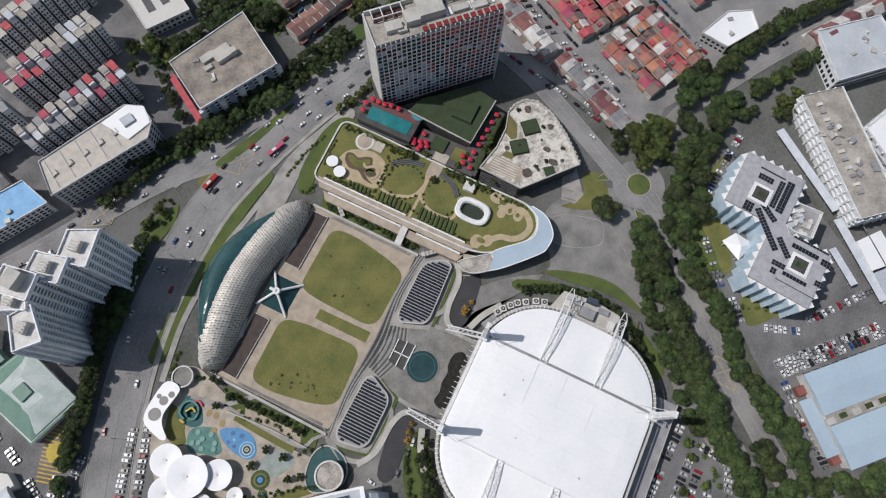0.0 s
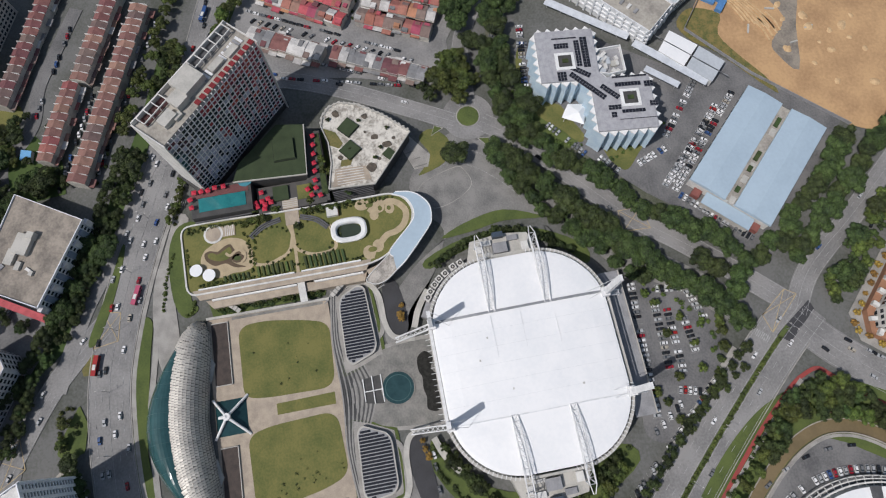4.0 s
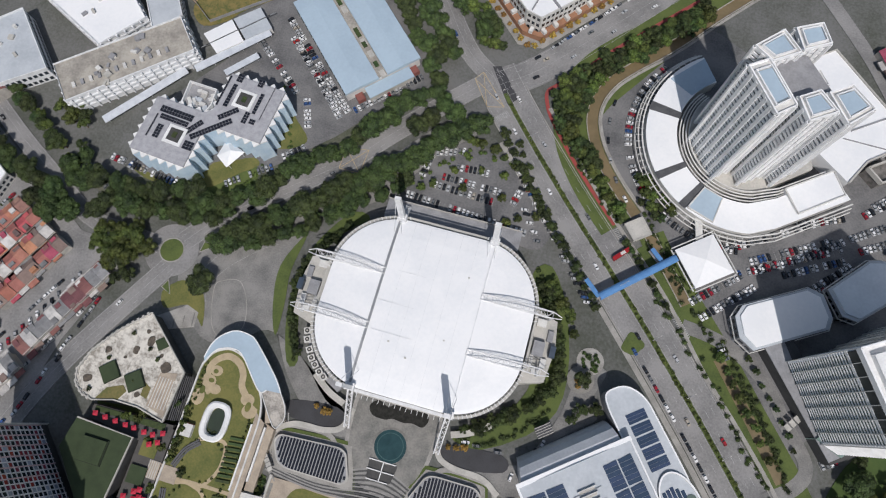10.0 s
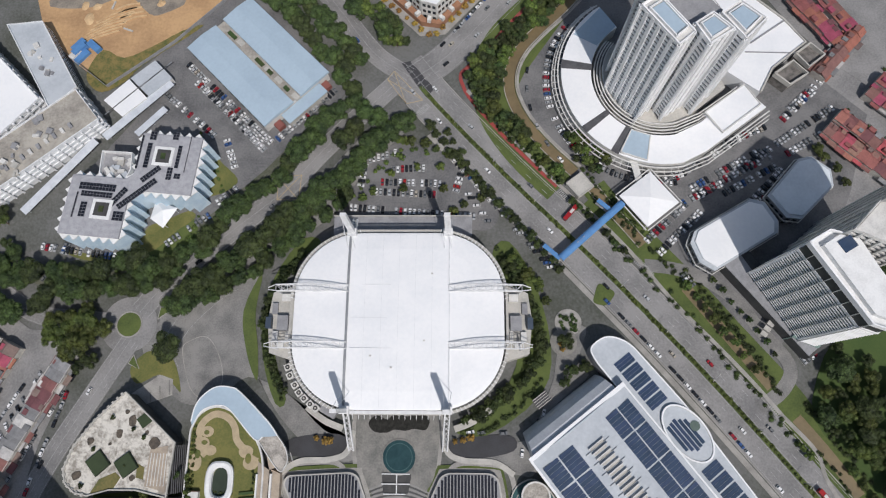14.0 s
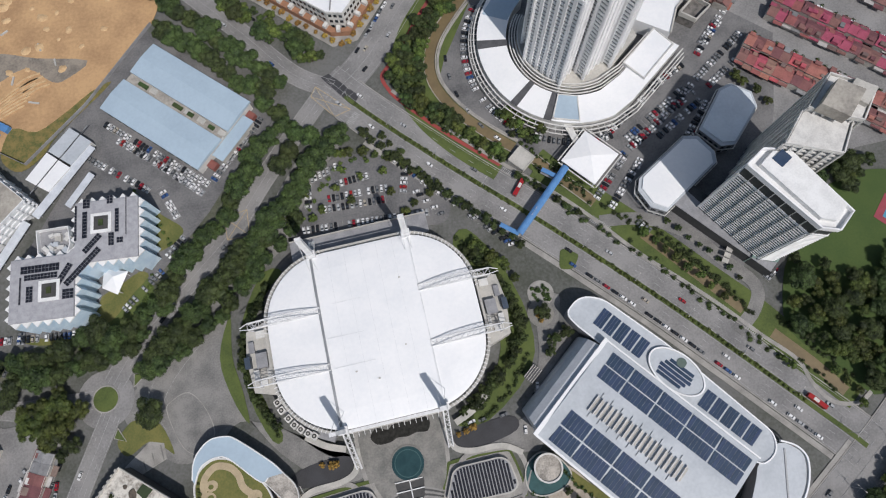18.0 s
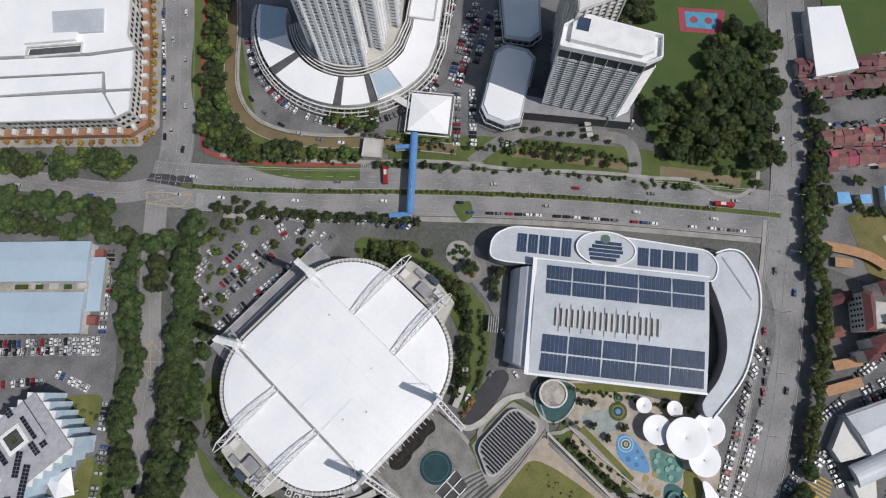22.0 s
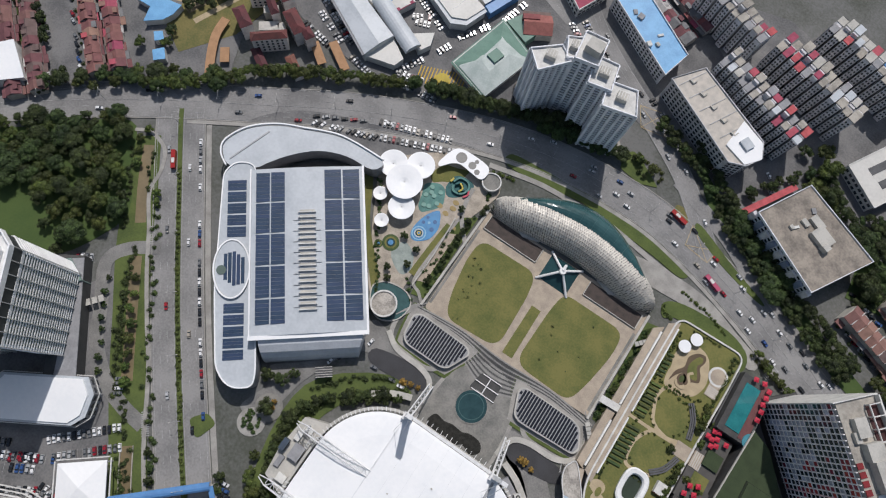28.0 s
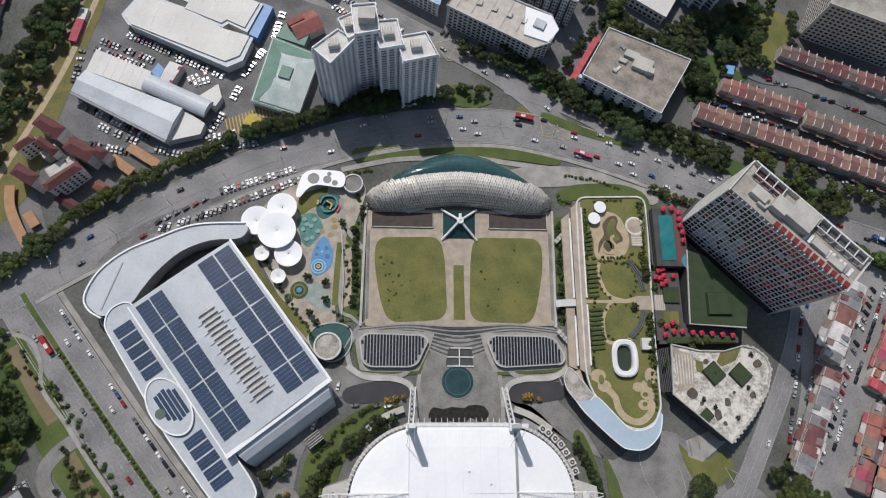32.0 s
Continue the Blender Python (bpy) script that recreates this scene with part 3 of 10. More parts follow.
for ln, w in ((EAST_RD, 19), (SOUTH_RD, 13), (TREE_RD, 13), (HOTEL_RD, 12), (NE_RD, 11), (SLIP, 13)):
    dashes(ln, w / 4, bm=bm)
    dashes(ln, -w / 4, bm=bm)
    solid(ln, 0, bm=bm)
    solid(ln, w / 2 - 0.6, 0.18, bm=bm)
    solid(ln, -w / 2 + 0.6, 0.18, bm=bm)
LOOP = smooth([(128, -36), (136, -52), (128, -74), (106, -96), (92, -102)], 4)
for o in (0, -9.6):
    solid(LOOP[2:-2], o, 0.16, bm=bm)
solid(NORTH_RD, 0, bm=bm)
dashes(NORTH_RD, 3.7, bm=bm)
dashes(NORTH_RD, -3.7, bm=bm)
tagged(part("lane_markings", bm, LINE), "faded white lane lines and dashes", "road marking", kind="stuff")


def hatch(name, pts, material):
    """Box with two diagonals marked on a junction."""
    bm = B()
    z = 0.02
    ring = pts + pts[:1]
    for a, b in zip(ring, ring[1:]):
        ribbon(bm, [a, b], 0.4, z - 0.05, z)
    for i in (0, 1):
        ribbon(bm, [pts[i], pts[i + 2]], 0.35, z - 0.05, z)
    return tagged(part(name, bm, material), "yellow box-junction hatching worn on the asphalt", "road marking", kind="structure")


hatch("box_junction", [(76, -160), (62, -162), (63, -146), (76, -146)], YELL)
hatch("box_junction", [(8.0, -232.0), (-10.5, -211.5), (0.0, -209.0), (12.0, -226.0)], YELL)
SERV = smooth([(31, 183.5), (53, 176), (74.5, 167.5), (93, 157.5), (113, 147.5), (145.5, 134), (162, 126), (190, 114)], 5)
strip("service_lane", SERV, 9, -0.03, ASPH, "grey asphalt lane beside a belt of trees", "road")
sheet("lane_divider", smooth([(56, 166.5), (84.5, 155), (109.5, 146), (105.5, 144.5), (78.5, 151.5), (56, 161)], 4, True), 0.06, GRASS, "long grass divider between lane and highway", "grass", depth=0.3)
hatch("box_junction", [(52, 164), (72, 158), (70, 148), (54, 150)], YELL)
hatch("box_junction", [(-124, 259), (-123, 266), (-112, 262), (-113, 255)], YELL)
hatch("box_junction", [(-14, 214), (2, 218), (10, 204), (-6, 201)], YELL)


def zebra(cx, cy, turn, n=9, w=4.0):
    bm = B()
    for k in range(n):
        o = (k - n / 2) * 1.1
        box(bm, cx + o * math.cos(radians(turn)), cy + o * math.sin(radians(turn)), -0.06, 0.55, w, 0.05, turn)
    return tagged(part("zebra_crossing", bm, LINE), "white zebra crossing stripes, slightly worn", "road marking", kind="structure")


zebra(-139, -104, 130, 12)
zebra(-204, -24, 125, 10)
zebra(-95, -148, 130, 8, 3)
zebra(-10, -204, 45, 10)
zebra(132, 112, 70, 9)
zebra(62, 2, 20, 10, 5)
# kerbs along the main roads
for ln, o in ((HWY, 11.7), (HWY, -11.7), (WEST, 14.2), (WEST, -14.2)):
    strip("kerb", ln[3:-3], 0.5, 0.02, PAVE, "pale concrete kerb along the carriageway", "kerb", off=o)
strip("pavement", WEST[6:-4], 3.0, 0.0, PAVE, "concrete pavement beside the road", "pavement", off=-16.5)
strip("pavement", HWY[12:-12], 2.4, 0.0, PAVE, "concrete pavement beside the highway", "pavement", off=-13.4)
ROOFSM = mat("pale_seam", (0.76, 0.77, 0.78), 0.5)

# ---- the arena ----
AX, AY = -0.5, -72.0


def arena_outline(grow=0.0, n=14):
    """Rounded roof plan: straight ends, bulging sides."""
    hx, hy, r = 56.5 + grow, 47.5 + grow, 36.0 + grow
    out = []
    for cx, cy, a0 in ((hx - r, hy - r, 0), (-(hx - r), hy - r, 90), (-(hx - r), -(hy - r), 180), (hx - r, -(hy - r), 270)):
        out += [(cx + r * math.cos(radians(a0 + 90 * i / n)), cy + r * math.sin(radians(a0 + 90 * i / n))) for i in range(n + 1)]
    return out


arena = thing("arena", AX, AY, 0, 0, "large arena with a white rounded metal roof, masts and trusses", "arena")
slabm = slab(B(), arena_outline(-3.0), -0.4, 17.2)
part("wall", slabm, GREYW, arena, "grey outer wall under the roof rim")
bm = B()
rings = []
ol = arena_outline()
for s, z in ((1.0, 18.0), (1.0, 19.0), (0.97, 19.3), (0.8, 20.3), (0.55, 21.1), (0.3, 21.5), (0.12, 21.7)):
    rings.append([bm.verts.new((x * s, y * s, z)) for x, y in ol])
k = len(ol)
for a, b in zip(rings, rings[1:]):
    for i in range(k):
        bm.faces.new((a[i], a[(i + 1) % k], b[(i + 1) % k], b[i]))
bm.faces.new(rings[-1])
bm.faces.new(rings[0][::-1])
part("roof", bm, ROOFW, arena, "white metal roof with fine seams")
o2 = arena_outline(2.4, 26)
bm = B()
m2 = len(o2)
for z in (15.2, 17.6):
    hi = [bm.verts.new((x, y, z + 0.35)) for x, y in o2]
    lo = [bm.verts.new((x, y, z)) for x, y in o2]
    hi2 = [bm.verts.new((x * 0.978, y * 0.975, z + 0.35)) for x, y in o2]
    for i in range(m2):
        j = (i + 1) % m2
        bm.faces.new((lo[i], lo[j], hi[j], hi[i]))
        bm.faces.new((hi[i], hi[j], hi2[j], hi2[i]))
part("rim_gallery", bm, CONCL, arena, "grey gallery rails round the roof rim")
fin0 = None
for i in range(0, m2):
    x, y = o2[i]
    if abs(x) < 22 or i % 1:
        continue
    a = math.degrees(math.atan2(y * 1.2, x))
    if fin0 is None:
        fin0 = part("rim_bracket", box(B(), 0, 0, 0, 2.0, 0.35, 2.6), STEEL, arena)
        fin0.matrix_basis = pose(x * 0.985, y * 0.985, 15.4, 0, 0, a)
    else:
        share(fin0, "rim_bracket", arena, pose(x * 0.985, y * 0.985, 15.4, 0, 0, a))
# roof seams and the long gutter lines from mast to mast
def roof_z(x, y):
    f = max(abs(x) / 56.5, abs(y) / 47.5, math.hypot(max(0, abs(x) - 20.5), max(0, abs(y) - 11.5)) / 36.0 if abs(x) > 20.5 and abs(y) > 11.5 else 0)
    return float(np.interp(f, (0, 0.12, 0.3, 0.55, 0.8, 0.97, 1.0), (21.7, 21.7, 21.5, 21.1, 20.3, 19.3, 19.0)))


def roof_line(name, x, w, h, m, label=""):
    bm = B()
    rows_ = [[bm.verts.new((x + sx * w / 2, y, roof_z(x, y) + dz)) for sx, dz in ((-1, -0.3), (-1, h), (1, h), (1, -0.3))] for y in (-46.5 + 93 * k / 24 for k in range(25))]
    for p, q in zip(rows_, rows_[1:]):
        for i in range(3):
            bm.faces.new((p[i], p[i + 1], q[i + 1], q[i]))
    for q in (rows_[0], rows_[-1]):
        bm.faces.new(q)
    return part(name, bm, m, arena, label)


roof_line("roof_gutter", 27.3, 1.3, 0.5, GREYST, "grey gutter line across the roof")
roof_line("roof_gutter", -27.3, 0.5, 0.3, ROOFSM)
for x in (-9.0, 9.0, -18, 18, 0):
    roof_line("roof_seam", x, 0.12, 0.06, ROOFSM)
for x, y, l in ((16, 0, 20), (14, 16, 22), (12, -18, 16)):
    o = part("roof_seam", box(B(), 0, 0, 0, l, 0.14, 0.1), ROOFSM, arena)
    o.matrix_basis = pose(x, y, roof_z(x, y) + 0.1)
for x, y in ((-14, 12), (6, -6), (14, 20), (3, 26), (-18, -24)):
    part("roof_hatch", box(B(), x, y, 21.0, 1.0, 0.7, 0.6), CONCL, arena)
for sx in (-1, 1):
    for y in (-16, 14.5):
        # paired chords, posts and diagonals over the side lobes
        nm = part("truss", B(), STEEL, arena, "white steel roof truss")
        bm = B()
        x0, x1, d = 27 * sx, 66 * sx, 1.7
        steps = 12
        P = []
        for i in range(steps + 1):
            t = i / steps
            P.append((x0 + (x1 - x0) * t, 21.6 + 1.2 * t + 2.6 * math.sin(math.pi * t)))
        for dy in (-d, d):
            for a, b in zip(P, P[1:]):
                bar(bm, (a[0], y + dy, a[1]), (b[0], y + dy, b[1]), 0.28)
                bar(bm, (a[0], y + dy, 21.2), (b[0], y + dy, 21.2), 0.22)
                bar(bm, (a[0], y + dy, 21.2), (b[0], y + dy, b[1]), 0.13, 4)
        for i, a in enumerate(P):
            bar(bm, (a[0], y - d, a[1]), (a[0], y + d, a[1]), 0.16, 4)
            if i:
                bar(bm, (P[i - 1][0], y - d if i % 2 else y + d, P[i - 1][1]), (a[0], y + d if i % 2 else y - d, a[1]), 0.13, 4)
        for dy in (-d, d):
            bar(bm, (x1, y + dy, 22.8), (x1 + 5 * sx, y + dy * 0.3, 20.0), 0.28)
            bar(bm, (x1, y + dy, 22.8), (x1 - 2 * sx, y + dy, 4), 0.35)
        bm.to_mesh(nm.data)
        bm.free()
    # plant decks beside the roof
    deck = part("plant_deck", slab(B(), [(57.5 * sx, -19), (70 * sx, -15), (72 * sx, 0), (70 * sx, 18), (57.5 * sx, 22)], -0.4, 13.0), CONCL, arena, "pale plant deck with grey machines")
    for (dx, dy, a, b, h, mm) in ((62, -12, 5, 4, 2.2, OFFW), (63, 2, 6, 8, 3.2, GREYW), (67, 9, 3, 5, 2, OFFW), (64, 14, 4, 3, 1.6, OFFW), (68, -6, 3, 6, 1.5, GREYW), (60.5, 8, 2, 9, 1.2, OFFW)):
        part("plant_unit", box(B(), dx * sx, dy, 13, a, b, h), mm, deck)
    part("plant_screen", box(B(), 70.5 * sx, 2, 13, 3, 6, 4), mat("dark_blue_screen", (0.05, 0.07, 0.1), 0.5), deck)
for sx in (-1, 1):
    for sy in (1, -1):
        m = part("mast", B(), STEEL, arena, "white steel roof mast with stays")
        bm = B()
        y0 = 47.5 * sy
        lo_ = [(26.5 * sx + dx, y0 + dy) for dx, dy in ((-1.7, -1.3), (1.7, -1.3), (1.7, 1.3), (-1.7, 1.3))]
        hi_ = [(26.5 * sx + dx, y0 + 0.8 * sy + dy) for dx, dy in ((-1.6, -0.9), (1.6, -0.9), (1.6, 0.9), (-1.6, 0.9))]
        va_, vb_ = [bm.verts.new((*p, -0.3)) for p in lo_], [bm.verts.new((*p, 50)) for p in hi_]
        for i in range(4):
            bm.faces.new((va_[i], va_[(i + 1) % 4], vb_[(i + 1) % 4], vb_[i]))
        bm.faces.new(vb_)
        box(bm, 26.5 * sx, y0, 17, 5.0, 4, 5.4)
        for dx in (-1, 1):
            bar(bm, (26.5 * sx + dx, y0, 48), (26.5 * sx + dx * 2, y0 - 9 * sy, 20.5), 0.14, 5)
        bm.to_mesh(m.data)
        bm.free()
        r = part("raker", B(), STEEL, arena, "white steel raker truss leaning out from the mast")
        bm = B()
        e = (25.0 * sx, y0 + 21 * sy, 1) if sy > 0 else (27 * sx, y0 + 11 * sy, 8)
        for dx in (-1.3, 1.3):
            for z in (16.5, 19):
                bar(bm, (26.5 * sx + dx, y0, z), (e[0] + dx, e[1], e[2] + (z - 16) * 0.6), 0.3)
        for q in range(8):
            t, u = q / 8, (q + 1) / 8
            L = lambda s, dx, z: (26.5 * sx + dx + (e[0] - 26.5 * sx) * s, y0 + (e[1] - y0) * s, z + (e[2] + (z - 16) * 0.6 - z) * s)
            bar(bm, L(t, -1.3, 19), L(u, 1.3, 19), 0.15, 4)
            bar(bm, L(t, 1.3, 19), L(u, -1.3, 19), 0.15, 4)
            bar(bm, L(t, -1.3, 19), L(u, -1.3, 16.5), 0.15, 4)
        bm.to_mesh(r.data)
        bm.free()
part("loading_deck", slab(B(), [(-40, -50), (40, -50), (40, -62), (-40, -62)], -0.4, 6), GREYW, arena, "dark grey service deck behind the arena")
part("deck_rail", box(B(), 0, -61.7, 6, 80, 0.4, 1.2), CONCL, arena)
part("portico_beam", box(B(), 0, 48.6, 17.2, 54, 1.6, 1.6), STEEL, arena, "white steel beam along the front edge")
for q in range(18):
    o = part("front_strut", box(B(), -25.5 + q * 3, 50.4, 16.6, 0.25, 3.4, 0.3), STEEL, arena)
for sx in (-1, 1):
    bm = ribbon(B(), smooth([(30 * sx, 57), (40 * sx, 53), (50 * sx, 46)], 6), 3.4, 2.2, 3.4)
    part("ramp_wall", bm, CONCL, arena, "curved pale ramp canopy")
# curved terrace with cars under the rim on the fountain's far side
bm = ribbon(B(), smooth([(34, 50), (50, 40), (60, 24)], 6), 5, -0.4, 4.0)
part("terrace", bm, GREYW, arena, "dark curved terrace under the rim")

for x, y in [(60.5, -47.0), (59.0, -42.5), (56.0, -37.5), (53.5, -33.5), (50.5, -30.5), (47.0, -27.5), (44.0, -25.5)]:
    cu = thing("cooling_unit", x, y, 4.0, math.degrees(math.atan2(y + 72, x)), "white cooling unit with a dark round fan on the arena terrace", "cooling unit", "cooling units")
    part("case", box(B(), 0, 0, 0, 3.6, 3.4, 3.0), OFFW, cu)
    part("fan", slab(B(), circle(0, 0, 1.25, n=16), 2.9, 3.12), DARKW, cu)
    part("hub", slab(B(), circle(0, 0, 0.5, n=10), 3.0, 3.3), CONCL, cu)

# ---- plaza, lawns, pavilions ----
sheet("arena_plaza", smooth([(-22, -24), (-21, 4), (-16, 16), (-6, 22), (4, 22), (14, 16), (21, 6), (22, -24), (10, -25), (-10, -25)], 4, True), 0.1, GREYP, "grey stone plaza with dark weathering", "plaza")
sheet("plaza_rim", smooth([(-24, -24), (-23, 4.5), (-17.5, 17.5), (-7, 24), (5, 24), (15.5, 17.5), (23, 7), (24, -24), (10, -26), (-10, -26)], 4, True), 0.04, PAVE, "pale stone rim of the plaza", "plaza")
f = thing("fountain", -1, -0.5, 0.1, 0, "round dark teal fountain basin with a stone rim", "fountain")
part("rim", slab(B(), circle(0, 0, 9.4, n=40), 0, 0.35), GREYP, f)
part("water", slab(B(), circle(0, 0, 8.7, n=40), 0.3, 0.4), PONDT, f)
for r in (2.5, 5, 7):
    part("basin_ring", slab(B(), circle(0, 0, r + 0.25, n=32), 0.35, 0.42 - r * 0.001), mat("teal_tile", (0.045, 0.1, 0.1), 0.3), f)
    part("basin_water", slab(B(), circle(0, 0, r - 0.25, n=32), 0.35, 0.44 - r * 0.001), PONDT, f)
BLACKP = mat("black_wet_stone", (0.014, 0.014, 0.012), 0.7, col2=(0.035, 0.034, 0.03), scale=0.5, fine=3, spec=0.2)
sheet("dark_pool", smooth([(-17, -20), (-15, -14.5), (-9, -15), (-4, -14), (2, -14.5), (6, -13), (13, -13.5), (16, -18), (12, -22), (6, -20), (1, -23.5), (-5, -21.5), (-12, -23.5)], 5, True), 0.14, BLACKP, "shallow irregular black pool stain before the arena", "pool", depth=0.1)
cr = thing("sunken_court", 1, 13, 0.1, 0, "dark square court with white cross beams", "court")
part("floor", slab(B(), rounded([(-9, -5.5), (7, -5.5), (6, 5), (-7, 5.5)], 2), 0, 0.08), DARKW, cr)
for a, b in (((-8, 0), (7, 0)), ((-1, -5), (-1, 5)), ((-8, -5), (7, -5)), ((-6, 5), (6, 5))):
    part("beam", ribbon(B(), [a, b], 0.5, 0.3, 0.8), WHITE, cr)
sheet("lawn_terrace", rounded([(-54, 99), (56, 100), (55, 31), (-53, 30)], 2), 0.12, STONE, "beige stone terrace round the lawns", "terrace")
for nm, pts in (("lawn", [(-48, 82), (-11, 83), (-8, 70), (-6.5, 34), (-40, 32), (-45, 45), (-49, 68)]), ("lawn", [(9, 83), (49, 83), (50, 68), (46, 45), (42, 32), (6, 33), (7, 70)])):
    sheet(nm, rounded(pts, 9, 6), 0.2, LAWN, "worn green lawn with rounded corners and bare patches", "lawn", depth=0.3)
sheet("lawn_strip", [(-3, 66), (3, 66), (3.5, 34), (-3, 34)], 0.2, LAWN, "narrow lawn strip between paths", "lawn", depth=0.3)
for x0, x1 in ((-51, -15), (18, 53)):
    g = thing("sunken_gallery", (x0 + x1) / 2, 93, 0.1, 0, "dark sunken gallery with brown walls below the dome", "gallery")
    w = (x1 - x0)
    part("floor", box(B(), 0, 0, 0.0, w, 9.5, 0.1), mat("dark_brown_floor", (0.07, 0.052, 0.045), 0.8, col2=(0.04, 0.032, 0.028)), g)
    part("wall", box(B(), 0, -4.6, 0.05, w, 0.4, 1.0), CONCL, g)
    part("wall", box(B(), -w / 2, 0, 0.05, 0.4, 9, 1.2), CONCL, g)
    part("wall", box(B(), w / 2, 0, 0.05, 0.4, 9, 1.2), CONCL, g)
for x in (-54.5, 56.5):
    tagged(part("terrace_wall", ribbon(B(), [(x, 100), (x - 1, 30)], 1.4, -0.4, 1.3), CONCL), "pale concrete wall beside the terrace", "wall", kind="structure")
    tagged(part("gutter_strip", ribbon(B(), [(x * 0.965, 86), (x * 0.955, 34)], 1.6, 0, 0.16), GREYP), "dark drain strip along the terrace", "paving", kind="structure")
pv = thing("glass_pyramid", 0.5, 90, 0.1, 0, "dark glass pyramid with white crossed beams and a white cap", "pavilion")
bm = B()
base = [bm.verts.new(p) for p in ((-9.5, -8, 0), (9.5, -8, 0), (9.5, 9, 0), (-9.5, 9, 0))]
tip = bm.verts.new((0, 1, 6))
for i in range(4):
    bm.faces.new((base[i], base[(i + 1) % 4], tip))
part("glazing", bm, mat("green_glass", (0.02, 0.06, 0.065), 0.08, col2=(0.015, 0.045, 0.05)), pv)
for x, y in ((-10.5, -9), (10.5, -9), (10.5, 10), (-10.5, 10)):
    part("beam", bar(B(), (x, y, 0.2), (0, 1, 7.4), 0.75), WHITE, pv)
part("cap", bar(bar(B(), (0, 1, 6.2), (0, 1, 8.2), 2.0, 12), (0, 1, 8), (0, 5, 7.6), 0.9, 8), WHITE, pv)

# striped paving south of the lawns
bm, bm2 = B(), B()
for q in range(15):
    y = 31.5 - q * 0.7
    ln = smooth([(-58, y - 3 + q * 0.1), (-30, y - 0.2), (-8, y - 1.2 - q * 0.5), (0, y - 1.4 - q * 0.6), (8, y - 1.2 - q * 0.5), (32, y), (60, y - 3)], 6)
    ribbon(bm if q % 2 else bm2, ln, 0.8, 0.0, 0.17 - q * 0.001)
tagged(part("striped_paving", bm, mat("dark_stripe_stone", (0.085, 0.085, 0.085), 0.85)), "dark stone bands of curved striped paving", "paving", kind="stuff")
tagged(part("striped_paving", bm2, mat("light_stripe_stone", (0.3, 0.29, 0.275), 0.85)), "pale stone bands of curved striped paving", "paving", kind="stuff")
for sx in (-1, 1):
    for q in range(5):
        strip("stair_band", [(sx * (53 + q * 1.3), 33 - q), (sx * (60 + q), 24 - q * 1.6)], 0.6, 0.3 + q * 0.02, mat("light_stripe_stone", (0.3, 0.29, 0.275)), "pale stair bands at the terrace corner", "stairs")
for nm, pts in (("west", [(-56, 23), (-52, 26), (-20, 25), (-17, 22), (-23, 9), (-27, 7), (-50, 7), (-54, 10)]), ("east", [(15, 22), (18, 25), (50, 25), (55, 23), (60, 13), (58, 9), (24, 7), (20, 9)])):
    cx, cy = sum(p[0] for p in pts) / 8, sum(p[1] for p in pts) / 8
    loc = [(p[0] - cx, p[1] - cy) for p in pts]
    sheet("canopy_bed", smooth([(cx + p[0] * 1.17, cy + p[1] * 1.4) for p in loc], 4, True), 0.09, GRASS, "grass bed round a solar canopy", "grass", depth=0.3)
    sheet("canopy_path", smooth([(cx + p[0] * 1.1, cy + p[1] * 1.2) for p in loc], 4, True), 0.2, PAVE, "pale path ring round a solar canopy", "paving", depth=0.2)
    c = thing("solar_canopy", cx, cy, 0, 0, "leaf-shaped canopy of dark slatted solar panels with a pale rim", "solar canopy", "solar canopies on the plaza")
    big = rounded([(p[0], p[1]) for p in loc], 8, 6)
    part("rim", slab(B(), big, 2.2, 2.9), CONCL, c)
    part("wall", slab(B(), [(p[0] * 0.93, p[1] * 0.93) for p in big], -0.3, 2.2), DARKW, c)
    inner = [(p[0] * 0.955, p[1] * 0.93) for p in big]
    part("bed", slab(B(), inner, 2.85, 2.98), mat("grey_strip_gap", (0.3, 0.3, 0.31), 0.7), c)
    for q in range(24):
        x = -20 + q * 1.75
        ys = [y for y in [(-8.5 + 0.25 * j) for j in range(70)] if inside((x, y), inner) and inside((x + 0.8, y), inner) and inside((x - 0.8, y), inner)]
        if len(ys) > 6:
            part("panel", slab(B(), [(x - 0.62, ys[0]), (x + 0.62, ys[0]), (x + 0.62, ys[-1]), (x - 0.62, ys[-1])], 3.0, 3.12), SOLARK, c)
    # raised curved lip roads beside the canopies
    s = 1 if cx > 0 else -1
    strip("curved_roof_lip", smooth([(s * 62, 8), (s * 52, 2), (s * 36, 1), (s * 27, -3), (s * 24, -14)], 6), 3.0, 0.5, CONCL, "pale curved concrete lip above the service road", "wall", depth=1.2)
    strip("curved_path", smooth([(s * 58, 26), (s * 62, 16), (s * 58, 5), (s * 44, 2.5), (s * 32, 3), (s * 26, 9), (s * 20, 18)], 6), 2.6, 0.26, PAVE, "pale curved path beside the canopy", "path", depth=0.5)
# near-black colour paints the shade lying on both service roads
sheet("service_road_west", smooth([(-24, -4), (-32, -10), (-60, -12), (-62, -4), (-40, 0)], 4, True), -0.05, ASPHD, "service road with its shade painted dark", "road", depth=0.1)
sheet("service_road_east", smooth([(24, -4), (32, -12), (56, -10), (64, -2), (40, 0)], 4, True), -0.05, ASPHD, "service road with its shade painted dark", "road", depth=0.1)

# ---- the dome ----
dome = thing("dome_hall", 0.5, 112, 0, 0, "curved hall with a silver panelled shell and a green glass back", "hall")


